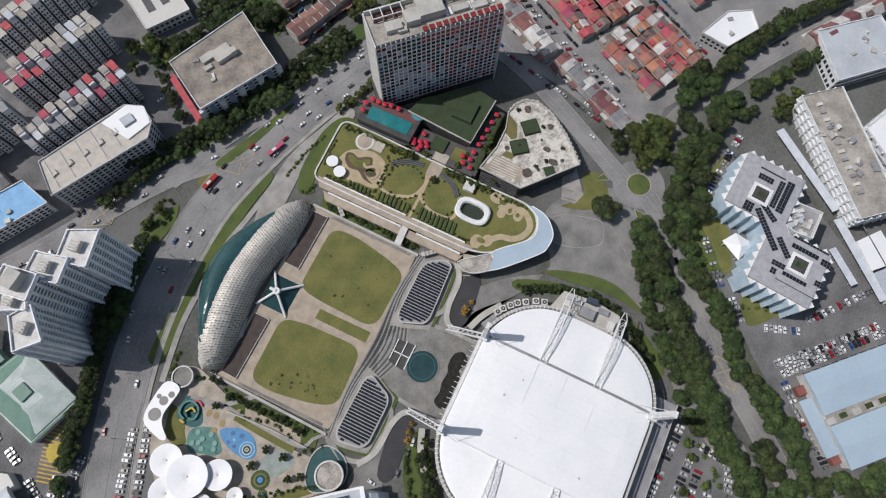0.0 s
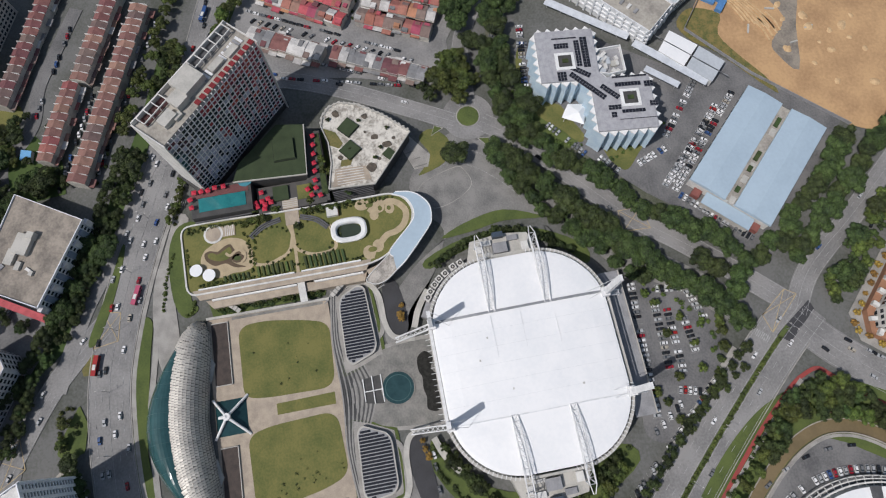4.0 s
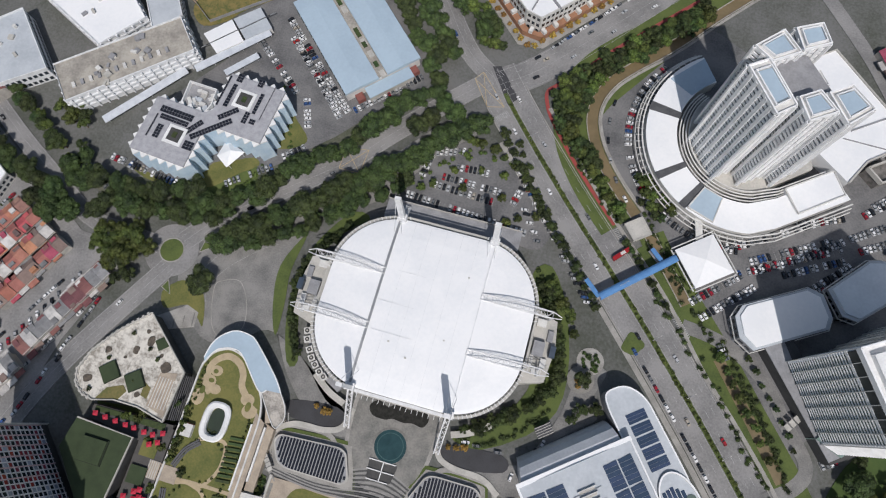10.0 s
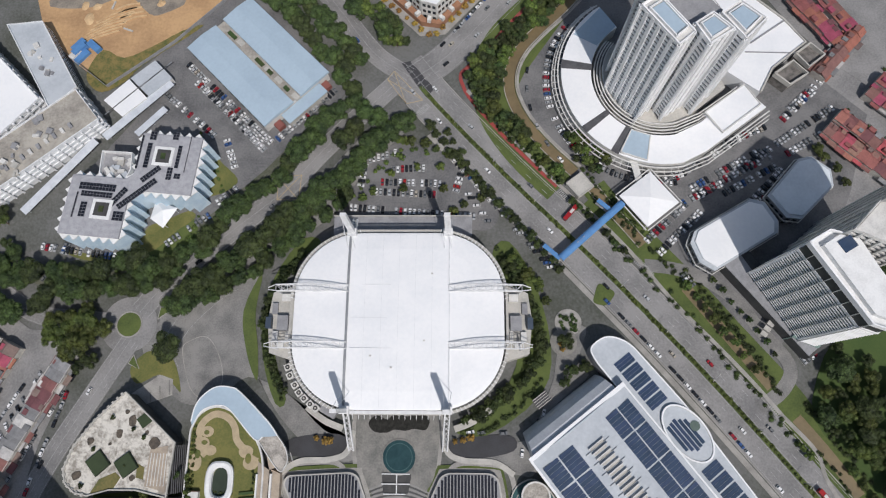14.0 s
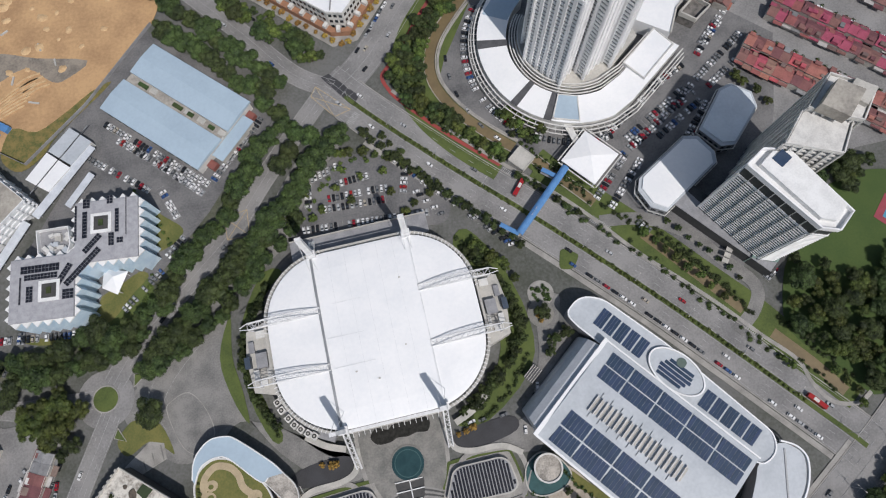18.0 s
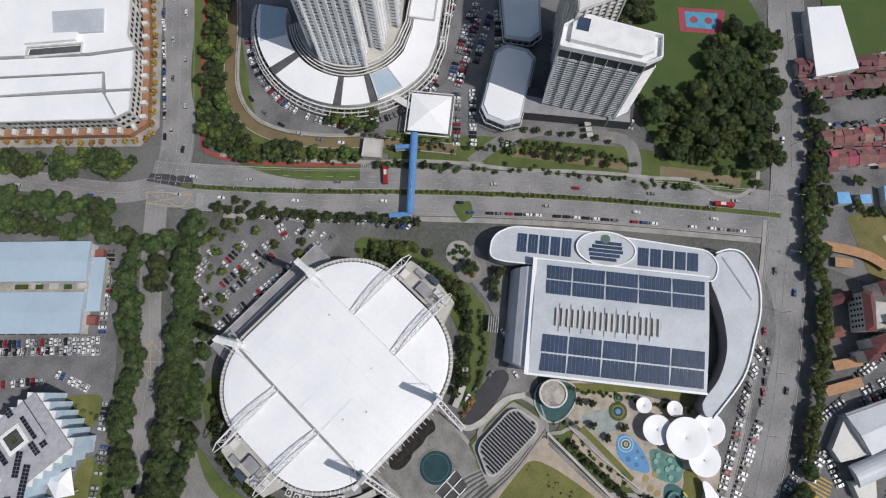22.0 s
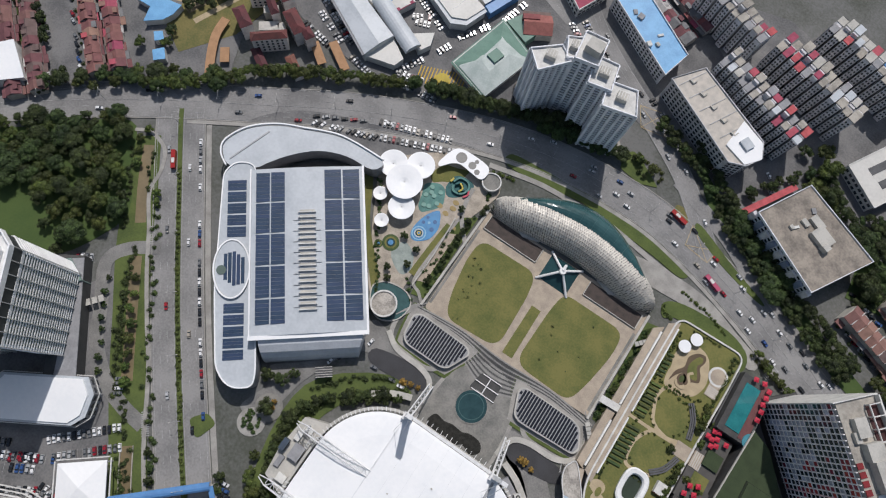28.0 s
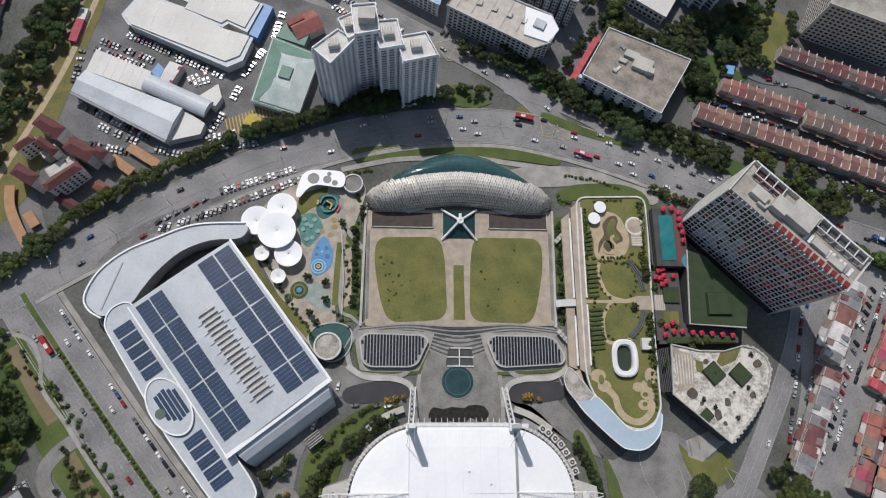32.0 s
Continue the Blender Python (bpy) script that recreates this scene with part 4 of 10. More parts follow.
def shell_point(u, v, grow=0.0):
    """u along the arc from -1 to 1, v across from 0 (front) to 1 (back)."""
    spine = 1.5 - 9.5 * abs(u) ** 1.7
    half = (10.6 * (1 - abs(u) ** 4.5) ** 0.5 + 0.4) * (1 + grow)
    high = (14.5 * (1 - abs(u) ** 3.6) ** 0.5 + 0.5) * (1 + grow)
    a = math.pi * v
    return (54.0 * u * (1 + grow), spine - half * math.cos(a), high * math.sin(a))


nu, nv = 80, 18
bm = B()
vs = [[bm.verts.new(shell_point(-1 + 2 * i / nu, j / nv)) for j in range(nv + 1)] for i in range(nu + 1)]
for i in range(nu):
    for j in range(nv):
        bm.faces.new((vs[i][j], vs[i + 1][j], vs[i + 1][j + 1], vs[i][j + 1]))
SHELLD = mat("dark_shell_backing", (0.2, 0.19, 0.175), 0.6, 0.2)
SHELL = mat("silver_shell_panel", (0.68, 0.64, 0.57), 0.5, 0.1, col2=(0.48, 0.45, 0.41), scale=0.12, fine=1.1)
part("shell", bm, SHELLD, dome, "silver curved shell")
bm = B()
SR = random.Random(31)
for i in range(nu):
    for j in range(nv):
        sh = 0.5 * (j % 2)
        lift = SR.uniform(0.004, 0.03)
        q = [Vector(shell_point(max(-1, min(1, -1 + 2 * (i + sh + a) / nu)), (j + b) / nv, 0.012 + (lift if b > 0.5 else 0))) for a, b in ((0.04, 0.02), (0.96, 0.02), (0.84, 0.96), (0.16, 0.96))]
        bm.faces.new([bm.verts.new(p) for p in q])
pn = part("shell_cladding", bm, SHELL, dome, "overlapping silver metal shell panels")
pn["kind"] = "stuff"


def glass_point(a, t):
    """a round the back from 0 to pi, t from the ridge (0) down to the ground (1)."""
    u = 0.8 * math.cos(a)
    top = Vector((54 * u, 5.2 - 9.5 * abs(u) ** 1.7, 12.6 * (1 - abs(u) ** 3.6) ** 0.5))
    foot = Vector((48 * math.cos(a), 2 + 22.5 * math.sin(a) ** 2.3, 0))
    p = top.lerp(foot, t ** 0.9)
    p.z = top.z * math.cos(t * math.pi / 2) ** 0.8 + 4.6 * math.sin(math.pi * t) * math.sin(a) ** 2
    return p


bm = B()
gu, gw = 36, 12
gv2 = [[bm.verts.new(glass_point(math.pi * i / gu, j / gw)) for j in range(gw + 1)] for i in range(gu + 1)]
for i in range(gu):
    for j in range(gw):
        bm.faces.new((gv2[i][j], gv2[i + 1][j], gv2[i + 1][j + 1], gv2[i][j + 1]))
part("glass_back", bm, mat("green_grey_glass", (0.04, 0.1, 0.105), 0.14, 0.0, col2=(0.025, 0.07, 0.075), scale=0.08, fine=0.5), dome, "green tinted glass slope")
BARG = mat("green_glazing_bar", (0.06, 0.12, 0.12), 0.5)
for i in range(2, gu - 1, 2):
    bm = B()
    ps = [glass_point(math.pi * i / gu, j / 8) + Vector((0, 0, 0.04)) for j in range(9)]
    for p, q in zip(ps, ps[1:]):
        bar(bm, p, q, 0.07, 4)
    part("glazing_bar", bm, BARG, dome)
for sx in (-1, 1):
    part("plinth", slab(B(), [(sx * 30, -15), (sx * 20, -12), (sx * 30, -9), (sx * 36, -12)], -0.1, 1.2), CONCL, dome)

# ---- the playground ----
sheet("playground", smooth([(-122, 86), (-112, 102), (-90, 118), (-66, 120), (-55, 112), (-60, 92), (-66, 70), (-70, 46), (-70, 26), (-84, 20), (-100, 44), (-112, 64)], 4, True), 0.05, mat("grey_beige_ground", (0.46, 0.4, 0.33), 0.9, col2=(0.29, 0.255, 0.21), scale=0.2, fine=1.2), "sandy playground ground with coloured play islands", "playground")
sheet("conv_lawn", smooth([(-130, 82), (-124.5, 80.5), (-109.5, 56), (-99.5, 44.5), (-91, 36.5), (-84, 29), (-84, 22.5), (-87.5, 25.5), (-100.5, 40), (-120, 64)], 4, True), 0.1, LAWN, "narrow grass slope along the hall", "grass")
sheet("play_lawn", smooth([(-95, 98.5), (-92.5, 107.5), (-84, 111), (-77.5, 113), (-79, 106), (-83.5, 100.5), (-87, 98.5), (-91.5, 95)], 4, True), 0.1, LAWN, "bright small lawn in the playground", "grass")
TEALP = mat("teal_play_surface", (0.11, 0.25, 0.22), 0.8, col2=(0.07, 0.16, 0.15), scale=0.3, fine=2)
TEALD = mat("dark_teal_play_surface", (0.04, 0.13, 0.13), 0.8, col2=(0.03, 0.09, 0.095), scale=0.4, fine=2)
sheet("play_surface", smooth([(-94.5, 91.5), (-88.5, 96), (-83.5, 95.5), (-80, 90), (-79, 85), (-84, 78), (-87, 75.5), (-90.5, 78), (-92.5, 84.5)], 4, True), 0.12, TEALP, "teal rubber play surface", "playground")
sheet("play_surface", smooth([(-83.5, 97), (-82.5, 106), (-76, 108.5), (-70, 107), (-70.5, 101), (-74, 95.5), (-79.5, 92.5)], 4, True), 0.13, TEALD, "dark teal rubber play surface", "playground")
sheet("play_surface", smooth([(-84, 55), (-76, 52), (-72, 44), (-75, 38), (-84, 42), (-88, 48)], 4, True), 0.11, mat("grey_teal_play", (0.33, 0.37, 0.34), 0.85, col2=(0.22, 0.26, 0.24)), "faded grey-green play surface", "playground")
climb = thing("climbing_frame", -76.5, 101, 0.12, 0, "winding climbing frame in teal, yellow and red", "play equipment")
for nm_, pts, wd, z, mm in (("track", [(-5, 1), (-3, 5), (2, 5.5), (5, 2), (3, -3), (-2, -4), (-4, -1)], 1.1, 1.6, TEALP), ("track", [(-3, 0), (0, 3), (3, 0), (0, -2.4)], 0.8, 2.2, TEALD), ("slide", [(-1, 2), (2, 0), (1, -3)], 0.9, 2.6, mat("yellow_play_panel", (0.55, 0.42, 0.06), 0.6)), ("ramp", [(5, 2), (6.5, -1), (5, -4)], 1.0, 1.2, mat("red_play_panel", (0.5, 0.05, 0.09), 0.6)), ("panel", [(-6.5, 0), (-6, 3)], 1.1, 1.4, mat("yellow_play_panel", (0.55, 0.42, 0.06), 0.6))):
    part(nm_, ribbon(B(), smooth(pts, 5), wd, 0, z), mm, climb)
sp = thing("splash_pool", -79, 71, 0.1, 0, "blue splash pool with round play islands", "pool")
part("basin", slab(B(), smooth([(1, 11), (5, 5.5), (6.5, 0.5), (5.5, -6.5), (0.5, -11.5), (-3.5, -12), (-6, -8), (-5.5, 0), (-3, 7)], 5, True), 0, 0.15), POOLB, sp)
PALEB = mat("pale_blue_ring", (0.2, 0.42, 0.58), 0.5)
for q, (r, mm) in enumerate(((4.3, PALEB), (3.6, POOLB), (2.7, mat("pale_play_ring", (0.45, 0.5, 0.5), 0.6)), (2.0, PONDT), (1.2, mat("yellow_play_panel", (0.55, 0.42, 0.06), 0.6)), (0.7, POOLB))):
    part("ring", slab(B(), circle(-1.5, -7, r, n=24), 0.1, 0.25 + 0.06 * q), mm, sp)
for x, y, r, c_ in ((2.5, 4, 1.2, "deep_blue_play"), (-2.5, 4, 0.9, "deep_blue_play"), (3.4, -1, 1.3, "deep_blue_play"), (0, 1.6, 0.8, "pale_play_ring"), (-3, 0, 1.0, "deep_blue_play")):
    part("islet", slab(B(), circle(x, y, r, n=16), 0.1, 0.3), mat("deep_blue_play", (0.02, 0.1, 0.26), 0.5) if c_[0] == "d" else PALEB, sp)
for x, y, r in ((-90.5, 50, 5.0), (-96, 45.5, 2.5)):
    rp = thing("round_play_island", x, y, 0.1, 0, "round planted play island with concentric rings", "play island", "round play islands")
    for q, (rr, mm) in enumerate(((1.0, LEAF3), (0.72, LAWN), (0.5, PONDT), (0.3, POOLB))):
        part("ring", slab(B(), circle(0, 0, r * rr, n=26), 0, 0.2 + 0.12 * q), mm, rp)
for x, y in ((-90, 92), (-86, 88), (-90.5, 86), (-84, 92), (-82, 85), (-88, 80), (-85, 81), (-88.5, 89)):
    tagged(part("play_disc", slab(B(), circle(x, y, 1.4, n=16), 0.1, 0.6), mat("grey_green_disc", (0.2, 0.36, 0.31), 0.7)), "round green rubber play mound", "play mound", "play mounds")
for x, y in ((-73, 92), (-72.5, 88), (-74.5, 83), (-66, 78), (-80, 85)):
    tagged(part("stepping_disc", slab(B(), circle(x, y, 2.0, 1.5, n=16), 0.1, 0.25), mat("ochre_disc", (0.36, 0.27, 0.12), 0.8)), "round ochre stepping disc", "stepping disc", "stepping discs")
strip("play_path", smooth([(-69.5, 105.5), (-68.5, 96.5), (-65.5, 87.0), (-60.0, 80.0), (-53.5, 73.0)], 6), 2.6, 0.3, PAVE, "pale curved path from the round tower to the terrace", "path", depth=0.4)
strip("play_path", smooth([(-66.0, 87.0), (-67.0, 65.0), (-67.0, 40.0), (-60.5, 35.0), (-54.0, 29.0)], 6), 1.8, 0.3, PAVE, "pale path beside the planted trench", "path", depth=0.4)
strip("play_verge", smooth([(-68.5, 78.5), (-69.5, 61.5), (-70.0, 41.5)], 6), 4.0, 0.12, LAWN, "curved strip of grass beside the path", "grass", depth=0.3)
for x, y, r, big in ((-116, 89, 8.6, 1), (-102, 97, 8.4, 1), (-104, 83, 10.8, 1), (-97, 70, 7.8, 1), (-112, 70, 4.2, 0), (-102, 57, 4.2, 0), (-121, 76, 0, 0)):
    if not r:
        continue
    u = thing("petal_canopy", x, y, 0, 0, "round white membrane canopy on a single post", "canopy", "white round canopies")
    bm = B()
    n = 32
    h = 6.5 if big else 4.5
    h += {10.8: 1.6, 8.4: 0.8, 7.8: -0.6}.get(r, 0)
    prof = ((0.06, h - 0.9), (0.25, h - 0.5), (0.6, h - 0.15), (0.93, h + 0.1), (1.0, h + 0.1), (1.0, h - 0.25))
    rg = [[bm.verts.new((r * s * math.cos(6.2832 * i / n), r * s * math.sin(6.2832 * i / n), z)) for i in range(n)] for s, z in prof]
    for a, b in zip(rg, rg[1:]):
        for i in range(n):
            bm.faces.new((a[i], a[(i + 1) % n], b[(i + 1) % n], b[i]))
    bm.faces.new(rg[0][::-1])
    part("membrane", bm, ROOFW, u)
    part("post", bar(B(), (0, 0, 0), (0, 0, h - 0.9), 0.4, 10), STEEL, u)
hc = thing("holed_canopy", -82, 114, 0, 0, "white flowing canopy pierced by round openings", "canopy")
oc = smooth([(-12.5, -4), (-10, 4), (-5.5, 7), (3, 7.5), (12.5, 6.5), (15, 2), (13, -3), (5, -2.5), (-1.5, -2), (-6.5, -4.5), (-11, -10), (-13, -8.5)], 5, True)
part("roof", slab(B(), oc, 4.2, 4.9), ROOFW, hc)
for x, y, r in ((-3.5, 2, 3.4), (4.5, 1.5, 2.4), (5.5, 5, 1.3), (9, -0.5, 1.7)):
    part("opening_ring", slab(B(), circle(x, y, r, n=22), 4.85, 5.0), mat("grey_opening", (0.3, 0.29, 0.27), 0.8), hc)
    part("post", bar(B(), (x + r, y, 0), (x + r, y, 4.2), 0.2), STEEL, hc)
def ring_tower(x, y, r, h, label):
    g = thing("ring_tower", x, y, 0, 0, label, "round tower", "round stair towers")
    part("drum", slab(B(), circle(0, 0, r * 0.94, n=30), -0.3, h - 0.4), CONCL, g)
    bm = B()
    n = 32
    vv = [[bm.verts.new((a * math.cos(6.2832 * i / n), a * math.sin(6.2832 * i / n), z)) for i in range(n)] for a, z in ((r, h - 1), (r, h + 0.5), (r * 0.88, h + 0.5), (r * 0.88, h - 0.4))]
    for a, b in zip(vv, vv[1:]):
        for i in range(n):
            bm.faces.new((a[i], a[(i + 1) % n], b[(i + 1) % n], b[i]))
    part("rim", bm, OFFW, g)
    part("floor", slab(B(), circle(0, 0, r * 0.9, n=30), h - 0.4, h - 0.2), STAINC if r > 6.5 else GREYP, g)


ring_tower(-62.5, 114, 5.9, 3.5, "round grey roof with a pale rim beside the dome")
ring_tower(-72.5, 18, 7.6, 6.0, "round sandy roof with a pale rim beside the hall")
hx = thing("shallow_basin", -71, 24, 0, 0, "curved dark green water basin behind the round tower", "pool")
bs_ = smooth([(-13, -1.5), (-11, 3.5), (-6, 6.5), (3.5, 7.5), (10, 4), (11, -3), (8, -10), (0, -14), (-8, -10)], 4, True)
part("water", slab(B(), bs_, -0.3, 0.3), mat("green_basin_water", (0.05, 0.11, 0.11), 0.15, col2=(0.035, 0.08, 0.08)), hx)
part("rim", ribbon(B(), bs_ + bs_[:1], 0.7, -0.3, 0.8), CONCL, hx)

# long planted trench west of the lawns
sheet("planted_trench", [(-66, 86), (-57, 92), (-56, 34), (-64, 32), (-68, 60)], 0.06, GRASS, "planted trench between playground and terrace", "planting bed")
sheet("trench_deck", [(-66, 74), (-62, 76), (-61, 42), (-66, 40)], 0.14, STONE, "beige stone deck in the planted trench", "deck", depth=0.3)
strip("trench_wall", [(-68, 84), (-66, 58), (-66, 36)], 0.7, 1.4, CONCL, "pale wall beside the trench", "wall", depth=1.6)
sheet("east_trench", [(57, 96), (66, 98), (66, 30), (58, 32)], 0.06, GRASS, "planted trench between terrace and roof garden", "planting bed")

# ---- roof garden block beside the hotel ----
gd = thing("roof_garden_building", 0, 0, 0, 0, "low building with a roof garden of lawns, sandy paths and hedges", "building")
GOUT = rounded([(111, 108), (111.5, 90), (110, 49), (109.5, 20), (109.5, -15), (106, -22), (98, -26.5), (88, -24), (72, -7), (69, 4), (69, 60), (69.5, 106.5)], 6)
part("wall", slab(B(), GOUT, -0.4, 7.6), GREYW, gd)
part("roof", slab(B(), GOUT, 7.6, 8.0), LAWN, gd, "grass roof")
bm = B()
ringo = GOUT + GOUT[:1]
ribbon(bm, ringo, 0.9, 7.4, 8.9)
part("parapet", bm, OFFW, gd, "white parapet")


def gpath(name, pts, w, z, m, closed=False):
    ln = smooth(pts, 6, closed)
    return part(name, ribbon(B(), ln + (ln[:1] if closed else []), w, 7.9, z), m, gd)


BROWNB = mat("brown_bed", (0.12, 0.085, 0.055), 0.9)
part("sand_area", slab(B(), smooth([(78.5, 92.5), (83, 97), (89, 98), (95, 95), (98.5, 88), (100, 81), (98, 74), (94.5, 70.5), (89.5, 68.5), (81, 68.5), (78.5, 73.5), (78.5, 80.5), (77, 85.5)], 4, True), 7.9, 8.06), SANDP, gd)
S_BED = smooth([(89, 95), (92.5, 95.5), (94, 92.5), (92.8, 88), (95, 84.5), (96, 80.5), (92.5, 78.5), (90, 75), (87.5, 77), (86, 80.5), (83, 77), (81, 72.5), (81.8, 79), (85, 84), (84.5, 89.5), (86.5, 93)], 4, True)
part("bed_bank", slab(B(), S_BED, 8.0, 8.3), BROWNB, gd, "winding brown bank of a planted island")
part("bed", slab(B(), smooth([(89.5, 93), (92, 93.5), (92.5, 91), (91, 88), (93, 84), (94.3, 81), (91.5, 80), (88.5, 81), (87, 84), (87, 88)], 4, True), 8.2, 8.42), LAWN, gd)
part("bed_path", ribbon(B(), smooth([(84, 75), (86, 72.8), (90, 73), (91.5, 77), (89, 81), (91, 83.5)], 5), 1.5, 8.2, 8.46), SANDP, gd)
part("bed_bank", slab(B(), circle(86.8, 76.8, 2.6, 3.4, n=20), 8.0, 8.3), BROWNB, gd)
part("bed", slab(B(), circle(86.8, 77, 1.4, 2.1, n=18), 8.2, 8.42), LEAF3, gd)
part("round_deck", slab(B(), circle(103.7, 89.5, 5.6, n=30), 8.0, 8.5), OFFW, gd, "round pale stone deck")
part("round_deck_rim", slab(B(), circle(103.7, 89.5, 4.4, n=30), 8.4, 8.6), STONE, gd)
part("deck_arm", box(B(), 104.4, 81.5, 8.0, 6.6, 9, 0.45), STONE, gd)
for q in range(5):
    part("deck_step", box(B(), 104.4, 78 + q * 1.1, 8.4, 6.2, 0.4, 0.14), OFFW, gd)
for x, y in ((83, 100), (79, 93)):
    u = part("round_shade", slab(B(), circle(x, y, 3.6, n=24), 10.6, 10.9), ROOFW, gd, "round white shade canopy")
    part("post", bar(B(), (x, y, 8), (x, y, 10.6), 0.2), STEEL, u)
part("lawn_disc", slab(B(), circle(91, 56, 10.4, 12, n=36), 8.0, 8.08), LAWN, gd)
part("lawn_disc", slab(B(), circle(92, 34, 10.2, 11, n=36), 8.0, 8.08), LAWN, gd)
gpath("path", [(90, 69), (83, 69), (80.5, 65), (80, 60), (82, 53.5), (84.5, 48.5), (90, 45)], 1.9, 8.12, SANDP)
gpath("path", [(93, 45), (87.5, 44.5), (84, 40.5), (81, 34), (81, 26), (83, 21), (90, 21), (97, 23)], 1.9, 8.13, SANDP)
gpath("path", [(88, 46), (95, 44.5), (101, 46), (104, 45)], 2.2, 8.11, SANDP)
gpath("path", [(108, 45), (90, 44), (70, 44)], 1.8, 8.14, SANDP)
part("hut", box(B(), 104, 20, 8.0, 5.5, 6.5, 2.6), OFFW, gd, "small pale hut with a brown front")
part("hut_front", box(B(), 104, 16.6, 8.0, 5.5, 0.4, 2.4), mat("brown_timber", (0.16, 0.08, 0.05), 0.8), gd)
part("stair_deck", box(B(), 106, 43.5, 8.0, 10, 8, 0.3), STONE, gd)
for pts in ([(97.5, 68.5), (103, 60.5), (105.5, 50.5)], [(105, 39), (101.5, 30), (95.5, 24)]):
    for q in range(3):
        part("bench_arc", ribbon(B(), smooth(pts, 8), 0.85, 8.0, 8.4 + 0.25 * q, (q - 1) * 1.1 * (1 if pts[0][1] > 60 else 1)), mat("dark_grey_steps", (0.11, 0.11, 0.115), 0.8), gd)
ov = part("oval_skylight", B(), WHITE, gd, "white oval ring round a dark green court")
bm = B()
n = 36
prof = ((10.0, 7.0, 8.0), (10.4, 7.4, 10.6), (9.6, 6.6, 11.2), (7.6, 4.8, 11.0), (7.0, 4.2, 10.0), (7.0, 4.2, 8.2))
se = lambda a, b, t: (b * math.copysign(abs(math.sin(t)) ** 0.7, math.sin(t)), a * math.copysign(abs(math.cos(t)) ** 0.7, math.cos(t)))
rg = [[bm.verts.new((91 + se(a, b, 6.2832 * i / n)[0], 12 + se(a, b, 6.2832 * i / n)[1], z)) for i in range(n)] for a, b, z in prof]
for a, b in zip(rg, rg[1:]):
    for i in range(n):
        bm.faces.new((a[i], a[(i + 1) % n], b[(i + 1) % n], b[i]))
bm.to_mesh(ov.data)
bm.free()
part("court_floor", slab(B(), circle(91, 12, 4.4, 7.2, n=30), 8.0, 8.25), mat("dark_green_court", (0.02, 0.035, 0.02), 0.6), gd)
gpath("path", [(72.5, 2), (76, 0.5), (80, -4), (84.5, -9), (86, -15), (90, -20), (97, -22), (103, -18), (105, -12), (103.5, -5), (100, -1)], 3.6, 8.1, SANDP)
for x, y, a, b in ((76, 2.5, 4.2, 3.6), (79, -3, 3.8, 3.2), (105.5, 2.5, 3.4, 4.4), (103, -7, 4.2, 3.4), (100.5, -13, 3.4, 2.8), (98, -3.5, 3.2, 2.6)):
    part("sand_area", slab(B(), circle(x, y, a, b, n=22), 8.0, 8.07 + x * 0.0002), SANDP, gd)
for x, y, a, b in ((77.5, 0.4, 1.6, 2.6), (104.5, -1.6, 1.5, 2.2), (100.8, -12.6, 1.4, 1.2), (101.5, -7.5, 1.6, 1.2)):
    part("bed", slab(B(), circle(x, y, a, b, n=18), 8.05, 8.25), LAWN, gd)
part("terrace_deck", slab(B(), [(72, 104), (72, 2), (66, 6), (66, 100)], 7.8, 8.2), STONE, gd, "beige terrace along the garden edge")
for y0, y1 in ((100, 46), (42, 8)):
    part("white_upstand", slab(B(), [(72.4, y0), (72.4, y1), (71.6, y1), (71.6, y0)], 8.0, 9.4), WHITE, gd)
    part("white_upstand", slab(B(), [(66, y0 - 6), (66, y1), (65, y1), (65, y0 - 6)], 5.0, 6.6), WHITE, gd)
part("lower_terrace", slab(B(), [(66, 98), (66, 6), (61, 8), (61, 94)], -0.4, 4.6), STONE, gd)
part("footbridge", slab(B(), [(72, 46.2), (72, 42), (55, 41), (55, 45)], 5.4, 6.0), OFFW, gd, "pale footbridge from garden to terrace")
for a, b in (((70, 94), (57, 80)), ((68, 14), (56, 28))):
    part("stair", ribbon(B(), [a, b], 2.6, 3.0, 3.6), CONCL, gd, "concrete stair flight")
    for q in range(8):
        t = q / 8
        part("step", box(B(), a[0] + (b[0] - a[0]) * t, a[1] + (b[1] - a[1]) * t, 3.6, 0.5, 2.6, 0.15, math.degrees(math.atan2(b[1] - a[1], b[0] - a[0]))), GREYP, gd)
for q in range(11):
    y = 98 - q * 2.6
    part("hedge", box(B(), 75.5, y if q < 4 else y, 8, 4, 1.1, 0.9, 8), LEAF3, gd) if 70 < y < 86 or y < 72 else None
for q in range(9):
    part("hedge", box(B(), 77, 39 - q * 2.7, 8, 7.5, 1.3, 1.0, 6), LEAF3, gd)
for q in range(8):
    part("hedge", box(B(), 76.5, 66 - q * 2.7, 8, 6.0, 1.2, 1.0, 6), LEAF2, gd)
CIN = smooth([(70.5, -10.5), (75, -9.5), (89, -24), (95.5, -26.5), (102, -25), (105.5, -22), (108.5, -15.5)], 5)
COUT = smooth([(62.5, -11), (68.5, -18.5), (84, -33), (90, -36), (98, -36), (104.5, -31.5), (108, -26), (109.5, -18)], 5)
part("canopy_roof", slab(B(), CIN + COUT[::-1], 8.6, 9.3), ROOFB, gd, "pale blue curved canopy roof")
part("canopy_edge", ribbon(B(), COUT, 0.6, 8.4, 9.5), WHITE, gd)
part("canopy_edge", ribbon(B(), CIN, 0.6, 8.4, 9.5), WHITE, gd)
